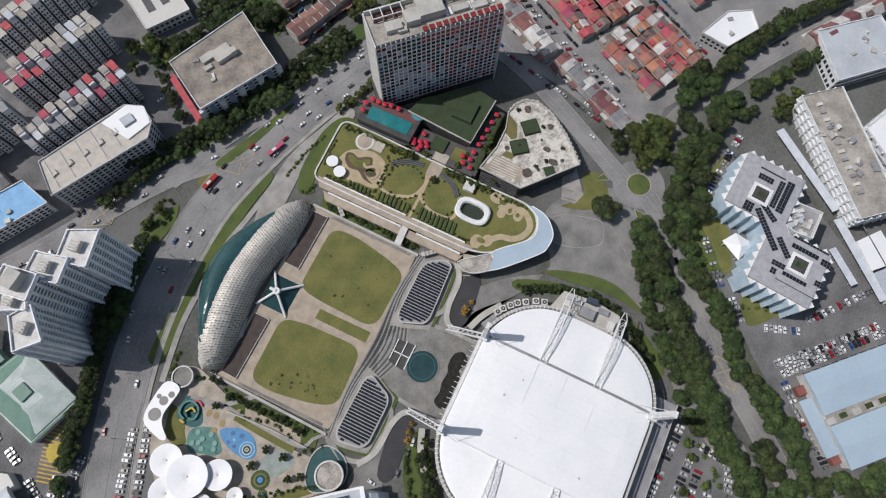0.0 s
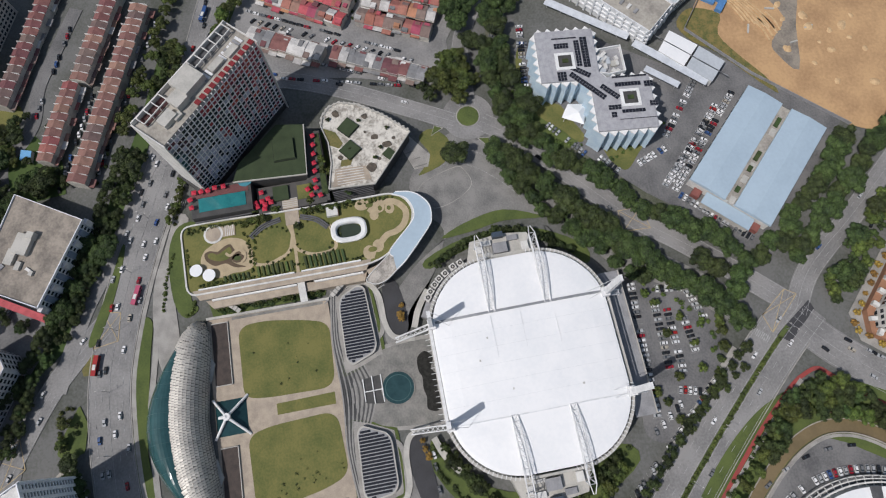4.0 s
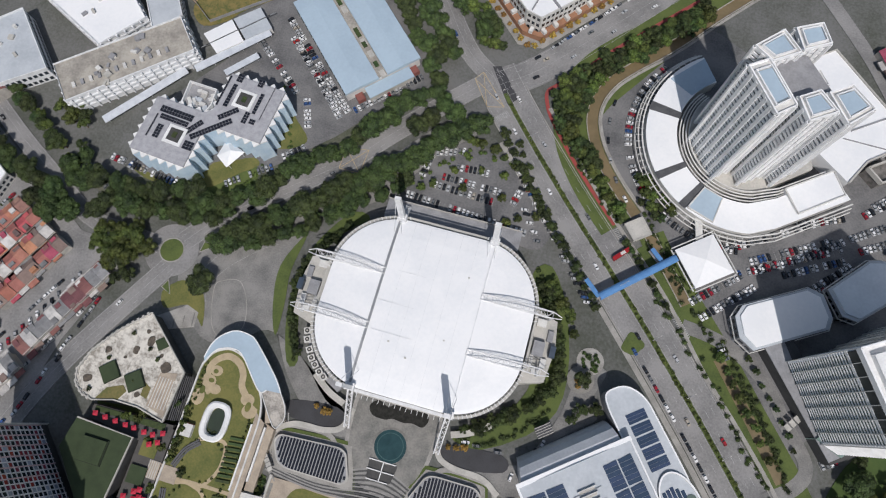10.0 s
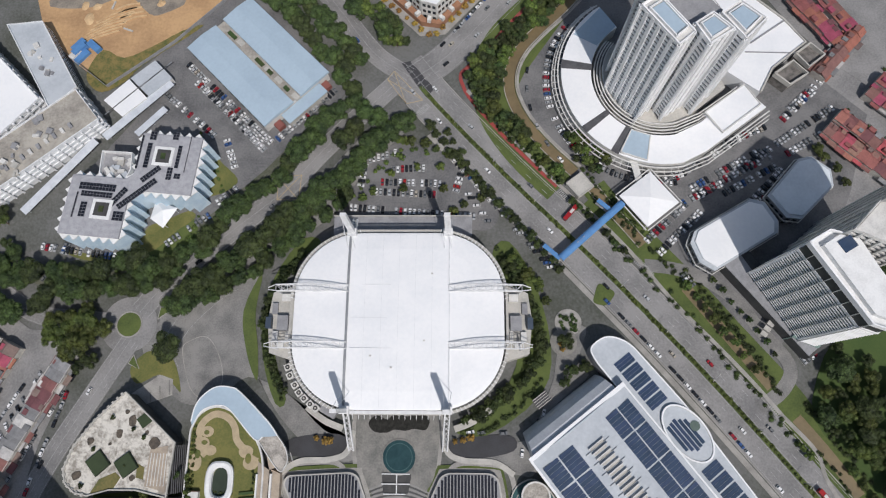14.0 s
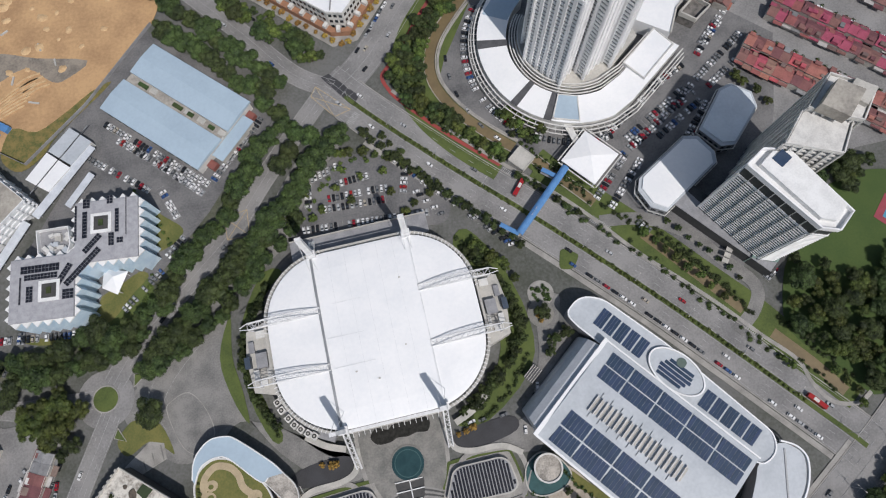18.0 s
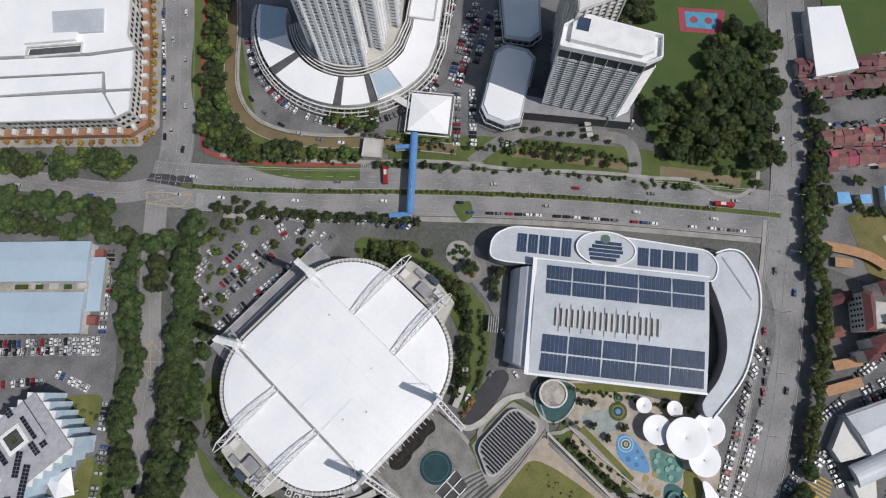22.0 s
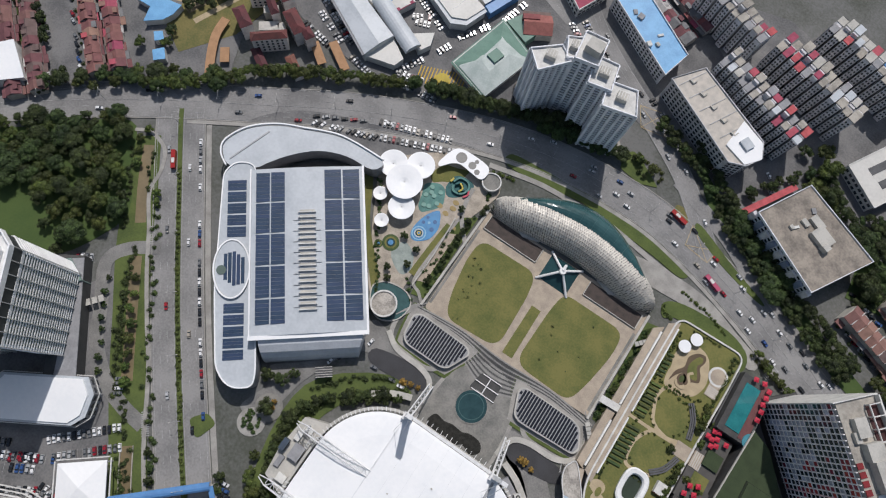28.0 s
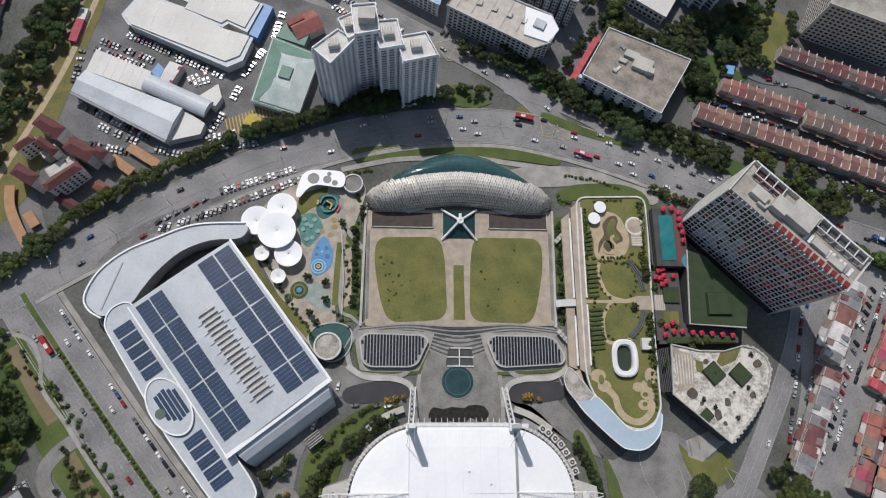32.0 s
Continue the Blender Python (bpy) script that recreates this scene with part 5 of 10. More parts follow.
part("canopy_end", slab(B(), smooth([(58, -5), (56.5, 0.5), (57.5, 4), (61, 6), (73, -9), (70.5, -10.6), (62.5, -11)], 3, True), 8.2, 9.0), STAINC, gd, "stained concrete landing at the canopy's end")
part("landing_rim", ribbon(B(), smooth([(62.5, -11), (58, -5), (56.5, 0.5), (57.5, 4), (61, 6), (73, -9)], 4), 0.5, 8.2, 9.6), OFFW, gd)
cl = [((a[0] + b[0]) / 2, (a[1] + b[1]) / 2) for a, b in zip(CIN[::3], COUT[::3])]
for x, y, _ in walk_line(cl, 9, 3):
    part("post", bar(B(), (x, y, -0.3), (x, y, 8.6), 0.3), STEEL, gd)
part("terrace_end", slab(B(), [(66, 6), (57, 2), (60, -5), (70, -8)], -0.4, 7.8), STONE, gd)
sheet("roundabout_verge", smooth([(116, 112), (113, 100), (74, 108), (64, 104), (60, 112), (72, 118), (100, 119)], 4, True), 0.02, GRASS, "grass verge beside the roof garden", "grass", depth=0.3)

# ---- the hotel ----
HT = math.degrees(math.atan2(41 - 92, 183 - 131))
ho = thing("hotel", 165, 73, 0, HT, "tall hotel slab with a white grid facade and red accents", "hotel")
HL, HD, HH = 73.0, 20.5, 66.0
part("core", box(B(), 0, 0, 4, HL, HD, HH - 4), GREYW, ho)
part("podium", box(B(), 0, 1, -0.4, HL + 4, HD + 3, 5.2), DARKW, ho)
nb, nf = 26, 17
fh, bw = (HH - 8) / nf, HL / nb
pane = part("window", box(B(), 0, 0, 0, bw * 0.8, 0.15, fh * 0.78), GLASSD, ho)
pane.matrix_basis = pose(-HL / 2 + bw * 0.5, -HD / 2 - 0.1, 6)
RGL = mat("red_tinted_panel", (0.3, 0.02, 0.035), 0.5, vary=0.3)
BGL = mat("pale_lilac_panel", (0.42, 0.44, 0.54), 0.3, vary=0.25)
rpane = part("red_panel", box(B(), 0, 0, 0, bw * 0.84, 0.15, fh * 0.78), RGL, ho)
rpane.matrix_basis = pose(-HL / 2 + bw * 0.5, -HD / 2 - 0.12, HH - 5)
bpane = part("blue_panel", box(B(), 0, 0, 0, bw * 0.8, 0.15, fh * 0.78), BGL, ho)
bpane.matrix_basis = pose(-HL / 2 + bw * 5.5, -HD / 2 - 0.12, 20)
rr = random.Random(4)
rest = B()
for i in range(nb):
    for j in range(nf):
        x, z = -HL / 2 + bw * (i + 0.5), 6 + fh * j
        g = i / nb
        red = (rr.random() < (0.02 + 0.6 * g * (0.3 + 0.7 * j / nf)) or j >= nf - 2) and g > 0.34
        blue = rr.random() < (0.75 if 3 <= i <= 11 and 2 <= j <= 9 else 0.12)
        if red:
            share(rpane, "red_panel", ho, pose(x, -HD / 2 - 0.12, z))
        elif blue:
            share(bpane, "blue_panel", ho, pose(x, -HD / 2 - 0.12, z))
        elif (i * nf + j) % 2:
            share(pane, "window", ho, pose(x, -HD / 2 - 0.1, z))
        else:
            box(rest, x, -HD / 2 - 0.1, z, bw * 0.84, 0.15, fh * 0.78)
ro = part("window_rest", rest, GLASSD, ho)
ro["kind"] = "stuff"
PINKG = mat("pink_grid_concrete", (0.78, 0.55, 0.57), 0.7)
GRID = mat("white_grid_concrete", (0.88, 0.84, 0.85), 0.7, col2=(0.78, 0.74, 0.75), scale=0.2, fine=1)
fin = part("fin", box(B(), 0, 0, 0, 0.5, 0.7, HH - 5), GRID, ho)
fin.matrix_basis = pose(-HL / 2, -HD / 2 - 0.4, 5)
for i in range(1, nb + 1):
    o = share(fin, "fin", ho, pose(-HL / 2 + bw * i, -HD / 2 - 0.4, 5)) if i < nb * 0.55 or i % 2 else part("pink_fin", box(B(), -HL / 2 + bw * i, -HD / 2 - 0.4, 5, 0.6, 0.6, HH - 5), PINKG, ho)
led = part("ledge", box(B(), 0, 0.15, 0, HL, 0.4, 0.4), GRID, ho)
led.matrix_basis = pose(0, -HD / 2 - 0.4, 5.2)
for j in range(1, nf + 1):
    share(led, "ledge", ho, pose(0, -HD / 2 - 0.4, 5.2 + fh * j))
for sx in (-1, 1):
    part("end_wall", box(B(), sx * (HL / 2 + 0.3), -0.6, 0, 0.6, HD + 2.4, HH + 1.5), OFFW, ho)
part("roof", box(B(), 0, 0, HH, HL, HD, 0.4), CONC, ho, "weathered flat concrete roof")
part("parapet", box(B(), 0, HD / 2 - 0.3, HH, HL, 0.6, 3.4), OFFW, ho)
for q in range(12):
    part("red_fin", box(B(), -8 + q * 3.9, -HD / 2 + 1.6, HH - 2.5, 2.7, 3.0, 3.4), REDW, ho)
for x0, x1 in ((-33, -16), (6, 34)):
    for y in (3.5, 9.2):
        part("pergola_beam", box(B(), (x0 + x1) / 2, y, HH + 3.2, x1 - x0, 0.5, 0.7), OFFW, ho)
    for q in range(int((x1 - x0) / 5.6) + 1):
        part("pergola_beam", box(B(), x0 + q * 5.6, 6.3, HH + 3.2, 0.5, 6, 0.6), OFFW, ho)
        part("pergola_post", box(B(), x0 + q * 5.6, 3.5, HH, 0.5, 0.5, 3.2), OFFW, ho)
    part("roof_well", box(B(), (x0 + x1) / 2, 6.3, HH + 0.4, x1 - x0, 5.5, 0.3), mat("dark_red_roof", (0.06, 0.02, 0.02), 0.8) if x0 < 0 else ROOFD, ho)
for x, y, a, b, h in ((-24, -3, 9, 6, 3.2), (-13, -1, 8, 8, 4.4), (-2, 2, 14, 12, 5.0), (14, -3, 9, 4, 2.2), (25, -4, 8, 4, 1.6), (-20, -6, 5, 3, 2)):
    part("roof_plant", box(B(), x, y, HH + 0.4, a, b, h), CONCL, ho)
for q in range(14):
    part("solar_tube", box(B(), 4 + q * 2.2, -2.5, HH + 0.5, 1.5, 5, 0.6), STEEL if q % 3 else GREYW, ho)

# pool deck, green hall and umbrellas between hotel and garden
pd = thing("pool_deck", 122, 82, 0, 0, "dark deck with a teal swimming pool", "pool deck")
part("base", slab(B(), [(-9, 17), (9, 17), (10, -18), (-9, -18)], -0.4, 13.6), DARKW, pd)
part("pool", box(B(), -1.5, -1, 13.6, 8.5, 27, 0.3), TEAL, pd, "teal swimming pool")
for q in range(5):
    part("louvre", box(B(), -10.5 + q * 0.9, 0, 10 - q * 1.5, 0.5, 33, 0.8), ROOFD, pd)
part("deck", box(B(), 5.5, 0, 13.6, 5, 33, 0.2), mat("red_brown_deck", (0.16, 0.06, 0.06), 0.8), pd)
part("jacuzzi", slab(B(), circle(10, -15, 4.5, n=24), 13.6, 14.0), mat("pale_pool", (0.08, 0.26, 0.32), 0.15), pd)
gh = thing("green_roofed_hall", 144, 45, 0, 0, "hall with a dark green turf roof and a raised square", "hall")
GP = [(-13, 28), (-16, -14), (16, -16), (19, 0), (-2, 24)]
part("wall", slab(B(), GP, -0.4, 14.4), DARKW, gh)
part("roof", slab(B(), [(p[0] * 1.02, p[1] * 1.02) for p in GP], 14.4, 15.0), GREENR, gh, "dark green turf roof")
part("raised_roof", box(B(), 1.5, -3, 15, 13, 12, 1.8), GREENR, gh)
part("raised_roof_edge", box(B(), 1.5, -3, 14.9, 14, 13, 0.9), mat("dark_green_edge", (0.02, 0.03, 0.016), 0.9), gh)
part("gutter", ribbon(B(), [(16.3, -16.2), (-16.2, -14.4), (-13.3, 28.5)], 0.7, 14.3, 15.4), CONCL, gh)
tc = thing("garden_terrace", 118, 42, 0, 0, "terrace with small lawns between hall and roof garden", "terrace")
part("base", slab(B(), [(-7, 20), (9, 20), (9, -20), (-7, -20)], -0.4, 9.0), mat("dark_stone", (0.09, 0.085, 0.08), 0.85), tc)
part("turf_box", box(B(), 3, 6, 9, 9, 9, 1.4), GREENR, tc)
part("lawn", box(B(), 2, -8, 9, 9, 9, 0.3), LAWN, tc)
part("stair", box(B(), -4, 1.5, 9, 6, 9, 0.3), STONE, tc)
for q in range(5):
    part("step", box(B(), -6 + q * 1.2, 1.5, 9.3, 0.5, 9, 0.14), CONCL, tc)
UMB = mat("red_umbrella", (0.5, 0.02, 0.05), 0.7, col2=(0.42, 0.02, 0.045), scale=0.5, fine=2)
um = thing("umbrella", 116, 54, 9, 0, "square red garden umbrella on a post", "umbrella", "red umbrellas")
bm = B()
tp = bm.verts.new((0, 0, 3.1))
cs = [bm.verts.new(p) for p in ((-1.35, -1.35, 2.4), (1.35, -1.35, 2.4), (1.35, 1.35, 2.4), (-1.35, 1.35, 2.4))]
lw = [bm.verts.new((v.co.x, v.co.y, 2.15)) for v in cs]
for i in range(4):
    bm.faces.new((cs[i], cs[(i + 1) % 4], tp))
    bm.faces.new((lw[i], lw[(i + 1) % 4], cs[(i + 1) % 4], cs[i]))
part("canopy", bm, UMB, um)
part("post", bar(B(), (0, 0, 0), (0, 0, 2.6), 0.06), STEEL, um)
for x, y, z in ((118.5, 55.5, 9), (115, 57.5, 9), (117.5, 59, 9), (114.5, 62, 9), (117, 63, 9), (112.5, 58, 9), (131, 26.5, 9), (136, 26.3, 9), (142, 26, 9), (148, 25.6, 9), (125, 27, 9), (120, 27, 9), (116, 30, 9), (154, 25, 9), (128, 92, 13.8), (128, 88, 13.8), (129, 84, 13.8), (128, 96, 13.8), (129, 79, 13.8), (119, 98, 13.8), (124, 98.5, 13.8), (115, 25, 9), (120, 32, 9), (123, 59, 9)):
    copy_thing(um, pose(x, y, z, 0, 0, rr.random() * 30))
wkb = thing("umbrella_walk", 136, 26, 0, 0, "raised dark walk with red umbrellas below the hall", "terrace")
part("base", slab(B(), [(-24, 8), (22, 2.2), (22, -5), (-24, -6)], -0.4, 8.9), mat("dark_stone", (0.09, 0.085, 0.08), 0.85), wkb)
part("planting", slab(B(), [(-20, -2), (20, -2), (20, -4.5), (-20, -5.5)], 8.8, 9.4), LEAF3, wkb)
sheet("hotel_planting", [(112, 34), (124, 34), (140, 26), (160, 24), (162, 20), (116, 16)], 0.0, GRASS, "planted bed below the hall", "planting bed")

# ---- pale multi-storey car park with roof trees ----
cp = thing("parking_building", 145, -3, 0, 0, "low building with a stained pale concrete roof and green squares", "building")
CPP = [(-28, 22.5), (-29.5, -4.5), (0, -30), (14.5, -15.5), (24, -2), (27.5, 9), (25.5, 16), (20, 20.5), (13, 22), (2, 19), (-12, 19)]
part("wall", slab(B(), [(p[0] * 0.97, p[1] * 0.97) for p in CPP], -0.4, 11.6), DARKW, cp)
STAIN = mat("stained_pale_concrete", (0.63, 0.6, 0.54), 0.9, col2=(0.27, 0.245, 0.21), scale=0.2, fine=0.8, mix=0.9)
part("roof", slab(B(), CPP, 11.6, 12.0), STAIN, cp, "stained pale concrete roof")
part("parapet", ribbon(B(), CPP + CPP[:1], 0.7, 11.6, 12.9), CONCL, cp)
for x, y, t in ((-5.5, 6.8, 38), (9.5, 6, 42)):
    part("turf_square", box(B(), x, y, 12, 8.8, 9.2, 1.6, t), GREENR, cp, "raised dark green square")
    part("turf_edge", box(B(), x, y, 11.9, 9.4, 9.8, 1.2, t), mat("dark_green_edge", (0.02, 0.03, 0.016), 0.9), cp)
PLB = mat("dark_planter", (0.13, 0.105, 0.08), 0.9, col2=(0.05, 0.045, 0.04), scale=0.6, fine=2)
PR = random.Random(77)
for x, y, r in ((-19, -4, 3.2), (-5.5, -15.5, 3.0), (0.5, -8.5, 2.3), (15.5, -5, 2.4), (20, 12, 2.6), (-9, 13, 1.6), (-14, -9.5, 1.2), (5, -3.5, 1.0), (-2, -20, 1.4)):
    part("planter", slab(B(), smooth([(x + r * PR.uniform(0.6, 1.15) * math.cos(i * 1.047), y + r * PR.uniform(0.6, 1.15) * math.sin(i * 1.047)) for i in range(6)], 3, True), 12, 12.35), PLB, cp)
part("turf_square", box(B(), -12, -15.6, 12, 6, 6, 0.6, 40), GREENR, cp)
part("lawn", slab(B(), [(0, 18.5), (12, 21), (8, 14), (0, 10.5), (-3, 13)], 12.0, 12.2), DRYG, cp)
part("lawn", slab(B(), [(-15, 14), (-11, 13), (-11, 6), (-15, 8)], 12.0, 12.2), DRYG, cp)
part("step_terrace", slab(B(), [(-27, 20), (-16, 17), (-17, -1), (-26, -3)], 12.0, 12.3), STONE, cp, "beige stepped terrace")
for q in range(6):
    part("terrace_step", ribbon(B(), [(-26 + q * 1.7, 17), (-26 + q * 1.6, 1)], 0.4, 12.2, 12.5), OFFW, cp)
for q in range(7):
    part("louvre", box(B(), -32 + q * 0.5, 9, 2 + q * 1.3, 0.5, 24, 0.5, 3), ROOFD, cp)
for x, y, h in walk_line([(1, -29.5), (14.5, -15.5), (24, -2), (27.5, 9), (25.5, 16), (20, 20.5), (14, 22)], 3.1, 1):
    part("edge_fin", box(B(), x, y, 8, 1.3, 1.9, 4.6, h), CONCL, cp)

# ---- convention hall with solar roof ----
cv = thing("convention_hall", -122.5, 18, 0, 127.7, "large hall with a grey metal roof covered in solar panels", "hall")
part("wall", box(B(), 0, 0, -0.4, 90, 58, 16.6), GREYW, cv)
bm = B()
P = []
for i in range(9):
    y = -30.5 + 61 * i / 8
    P.append((y, 17.2 + 1.6 * (1 - (y / 30.5) ** 2)))
for x in (-46.5, 46.5):
    pass
va = [[bm.verts.new((x, y, z - d)) for y, z in P] for x, d in ((-46.5, 0), (46.5, 0), (-46.5, 0.7), (46.5, 0.7))]
for i in range(8):
    bm.faces.new((va[0][i], va[1][i], va[1][i + 1], va[0][i + 1]))
    bm.faces.new((va[2][i + 1], va[3][i + 1], va[3][i], va[2][i]))
    bm.faces.new((va[2][i], va[0][i], va[0][i + 1], va[2][i + 1]))
    bm.faces.new((va[1][i], va[3][i], va[3][i + 1], va[1][i + 1]))
for a in (0, 8):
    bm.faces.new((va[0][a], va[2][a], va[3][a], va[1][a]))
part("roof", bm, ROOFG, cv, "pale grey metal roof with low curve")
part("fascia", box(B(), -47.4, 0, 16.4, 2.2, 63, 1.6), ROOFW, cv, "white roof edge")
part("fascia", box(B(), 0, -31.0, 16.2, 94, 1.2, 1.4), ROOFW, cv)
part("fascia", box(B(), 0, 31.0, 16.2, 94, 0.8, 1.3), ROOFW, cv)
zr = lambda y: 17.2 + 1.6 * (1 - (y / 30.5) ** 2) + 0.12


def solar(x0, x1, y0, y1, cols, rows, zf, parent, first=1.0):
    """Blocks of panels: every panel row is a part."""
    wts = [first] + [1.0] * (cols - 1)
    tot = sum(wts)
    xs = [x0]
    for w in wts:
        xs.append(xs[-1] + (x1 - x0) * w / tot)
    for i in range(cols):
        for j in range(rows):
            a, b = xs[i] + 0.45, xs[i + 1] - 0.45
            c, d = y0 + (y1 - y0) * j / rows + 0.4, y0 + (y1 - y0) * (j + 1) / rows - 0.4
            k = max(3, int((b - a) / 2.0))
            base = part("solar_backing", box(B(), (a + b) / 2, (c + d) / 2, zf((c + d) / 2), b - a, d - c, 0.12), mat("array_backing", (0.3, 0.32, 0.35), 0.6), parent)
            w = (b - a) / k
            pm = None
            for q in range(k):
                m = pose(a + w * (q + 0.5), (c + d) / 2, zf((c + d) / 2) + 0.14)
                if pm is None:
                    pm = part("solar_panel", box(B(), 0, 0, 0, w * 0.93, d - c, 0.08), SOLAR, base)
                    pm.matrix_basis = m
                else:
                    share(pm, "solar_panel", base, m)


solar(-41, 44.5, 11.8, 28.2, 5, 2, zr, cv, 0.8)
solar(-41, 45, -29.2, -9.2, 5, 2, zr, cv, 0.8)
for q in range(19):
    x = -34 + q * 3.0
    part("roof_vent", box(B(), x, 0, zr(0) - 0.1, 0.5, 9.5, 1.4), OFFW, cv)
    part("vent_slot", box(B(), x + 1.0, 0, zr(0) - 0.1, 1.0, 8.0, 0.25), CONCL, cv)
    if q % 2:
        part("vent_rod", box(B(), x - 1.4, 0, zr(0), 0.18, 15, 0.35), GREYST, cv)
SP = rounded([(-64, 28.5), (-72, 30), (-72, 42), (-62, 49), (-20, 50.5), (48, 47), (54, 40), (52, 29.5)], 7)
part("side_wing", slab(B(), SP, -0.4, 11.6), GREYW, cv)
part("side_roof", slab(B(), [(p[0], p[1]) for p in SP], 11.6, 12.0), ROOFG, cv, "pale grey side wing roof with rounded nose")
part("side_parapet", ribbon(B(), SP + SP[:1], 0.7, 11.6, 12.7), ROOFW, cv)
solar(-58, -27, 34.5, 46, 5, 1, lambda y: 12.05, cv)
solar(9, 43, 34, 45, 5, 1, lambda y: 12.05, cv)
el = part("oval_roof", slab(B(), circle(-8.5, 41.5, 16.2, 9.6, n=40), 11, 13.0), CONCL, cv, "oval raised roof with solar rows")
part("oval_edge", ribbon(B(), circle(-8.5, 41.5, 16.2, 9.6, n=40) + circle(-8.5, 41.5, 16.2, 9.6, n=40)[:1], 0.8, 12.6, 13.7), ROOFW, cv)
part("oval_deck", slab(B(), circle(-8.5, 41.5, 15.6, 9.0, n=40), 12.9, 13.05), ROOFG, cv)
for q in range(5):
    part("solar_panel", box(B(), -8.5 + (q - 2) * 0.6, 35.6 + q * 2.3, 13.05, 19 - abs(q - 2) * 2.2, 1.9, 0.12), SOLAR, cv)
part("green_disc", slab(B(), circle(-9, 47, 2.6, n=24), 13.05, 13.4), mat("dull_green_disc", (0.1, 0.14, 0.12), 0.7), cv)
CR = [(52, 44), (60, 48), (67, 46), (74, 34), (75.5, 18), (72.5, 2), (66.5, -20), (52, -42), (46.5, -36), (55, -22), (59, -6), (57, 10), (53, 22), (50, 30)]
CRs = smooth(CR, 4, True)
part("crescent_wing", slab(B(), CRs, -0.4, 11.4), GREYW, cv)
part("crescent_roof", slab(B(), CRs, 11.4, 11.9), ROOFG, cv, "curved grey crescent roof")
part("crescent_parapet", ribbon(B(), smooth([(52, 46), (60, 49), (68, 46.5), (75, 34), (76.5, 18), (73.5, 2), (67.5, -20), (52, -43)], 6), 0.8, 11.2, 13.0), ROOFW, cv)
part("crescent_seam", ribbon(B(), [(56, 44), (72, 22)], 0.8, 11.9, 12.3), GREYST, cv)
part("crescent_court", slab(B(), smooth([(47, 28), (52, 16), (55, 4), (56, -8), (52, -20), (46, -30), (46.6, 0)], 4, True), -0.3, 3.0), DARKW, cv, "dark court behind the crescent")
bm = B()
prof = ((-46.4, 16.3), (-51, 15.2), (-54.5, 12.6), (-57, 8.6), (-58.4, 4), (-58.8, -0.4), (-46.4, -0.4))
fv = [[bm.verts.new((x, y + (x + 46.4) * k, z)) for x, z in prof] for y, k in ((-29, -0.35), (27, 0.1))]
for i in range(len(prof)):
    j = (i + 1) % len(prof)
    bm.faces.new((fv[0][i], fv[1][i], fv[1][j], fv[0][j]))
bm.faces.new(fv[0])
bm.faces.new(fv[1][::-1])
part("front_slope", bm, mat("pale_curved_cladding", (0.58, 0.6, 0.63), 0.5, col2=(0.48, 0.5, 0.53), scale=0.1, fine=0.8), cv, "pale curved metal front")
part("porch", box(B(), -66, -6, 4.2, 6, 9, 0.3), ROOFD, cv, "dark porch roof frame")
for q in range(5):
    part("porch_beam", box(B(), -68.6 + q * 1.3, -6, 4.5, 0.3, 9, 0.4), CONCL, cv)
sheet("nose_planter", circle(-91, -62, 7.5, n=26), 0.1, GREYP, "round paved island", "paving", depth=0.3)
sheet("nose_island", rounded([(-108, -84), (-116, -82), (-122, -90), (-112, -96)], 3), 0.1, GRASS, "small grass island at the drop-off", "grass", depth=0.3)

# ---- office block with zigzag walls ----
of = thing("office_block", 152, -147, 0, -5.7, "grey-roofed office block of two squares with zigzag pale walls", "office building")
FAC = mat("pale_blue_cladding", (0.55, 0.66, 0.74), 0.35, col2=(0.42, 0.55, 0.66), scale=0.2, fine=1)
ROOFO = mat("speckled_grey_roof", (0.4, 0.4, 0.42), 0.85, col2=(0.3, 0.3, 0.32), scale=0.4, fine=2)


def zig(cx, cy, h, n, amp):
    out = []
    cs = [(-h, -h), (h, -h), (h, h), (-h, h)]
    for a, b in zip(cs, cs[1:] + cs[:1]):
        nx, ny = (b[1] - a[1]) / (2 * h), -(b[0] - a[0]) / (2 * h)
        for i in range(n):
            t, u = i / n, (i + 0.55) / n
            out += [(cx + a[0] + (b[0] - a[0]) * t, cy + a[1] + (b[1] - a[1]) * t), (cx + a[0] + (b[0] - a[0]) * u + nx * amp, cy + a[1] + (b[1] - a[1]) * u + ny * amp)]
    return out


for cx, cy in ((19, 14), (-16, -15)):
    z0 = zig(cx, cy, 17.5, 6, 3.2)
    part("zigzag_wall", slab(B(), z0, -0.4, 19.5), FAC, of, "pale zigzag wall panels")
    part("roof", slab(B(), [(cx + s * 17.6, cy + t * 17.6) for s, t in ((-1, -1), (1, -1), (1, 1), (-1, 1))], 19.5, 21.6), ROOFO, of)
    for i in range(0, len(z0), 2):
        p, q, r = z0[i], z0[(i + 1) % len(z0)], z0[(i + 2) % len(z0)]
        part("wall_cap", slab(B(), [p, q, r], 19.5, 20.3), WHITE, of)
    ox, oy = (-13.3, -19.2) if cx < 0 else (14.7, 15.7)
    part("court_rim", box(B(), ox, oy, 21.6, 11.6, 11.6, 0.7), WHITE, of)
    part("court", box(B(), ox, oy, 22.2, 8.0, 8.0, 0.15), DARKW, of, "dark light court")
    part("court_plant", box(B(), ox, oy, 22.3, 2.6, 3.6, 0.5), LEAF1, of)
CELLG = mat("panel_gap_grey", (0.22, 0.22, 0.24), 0.6)


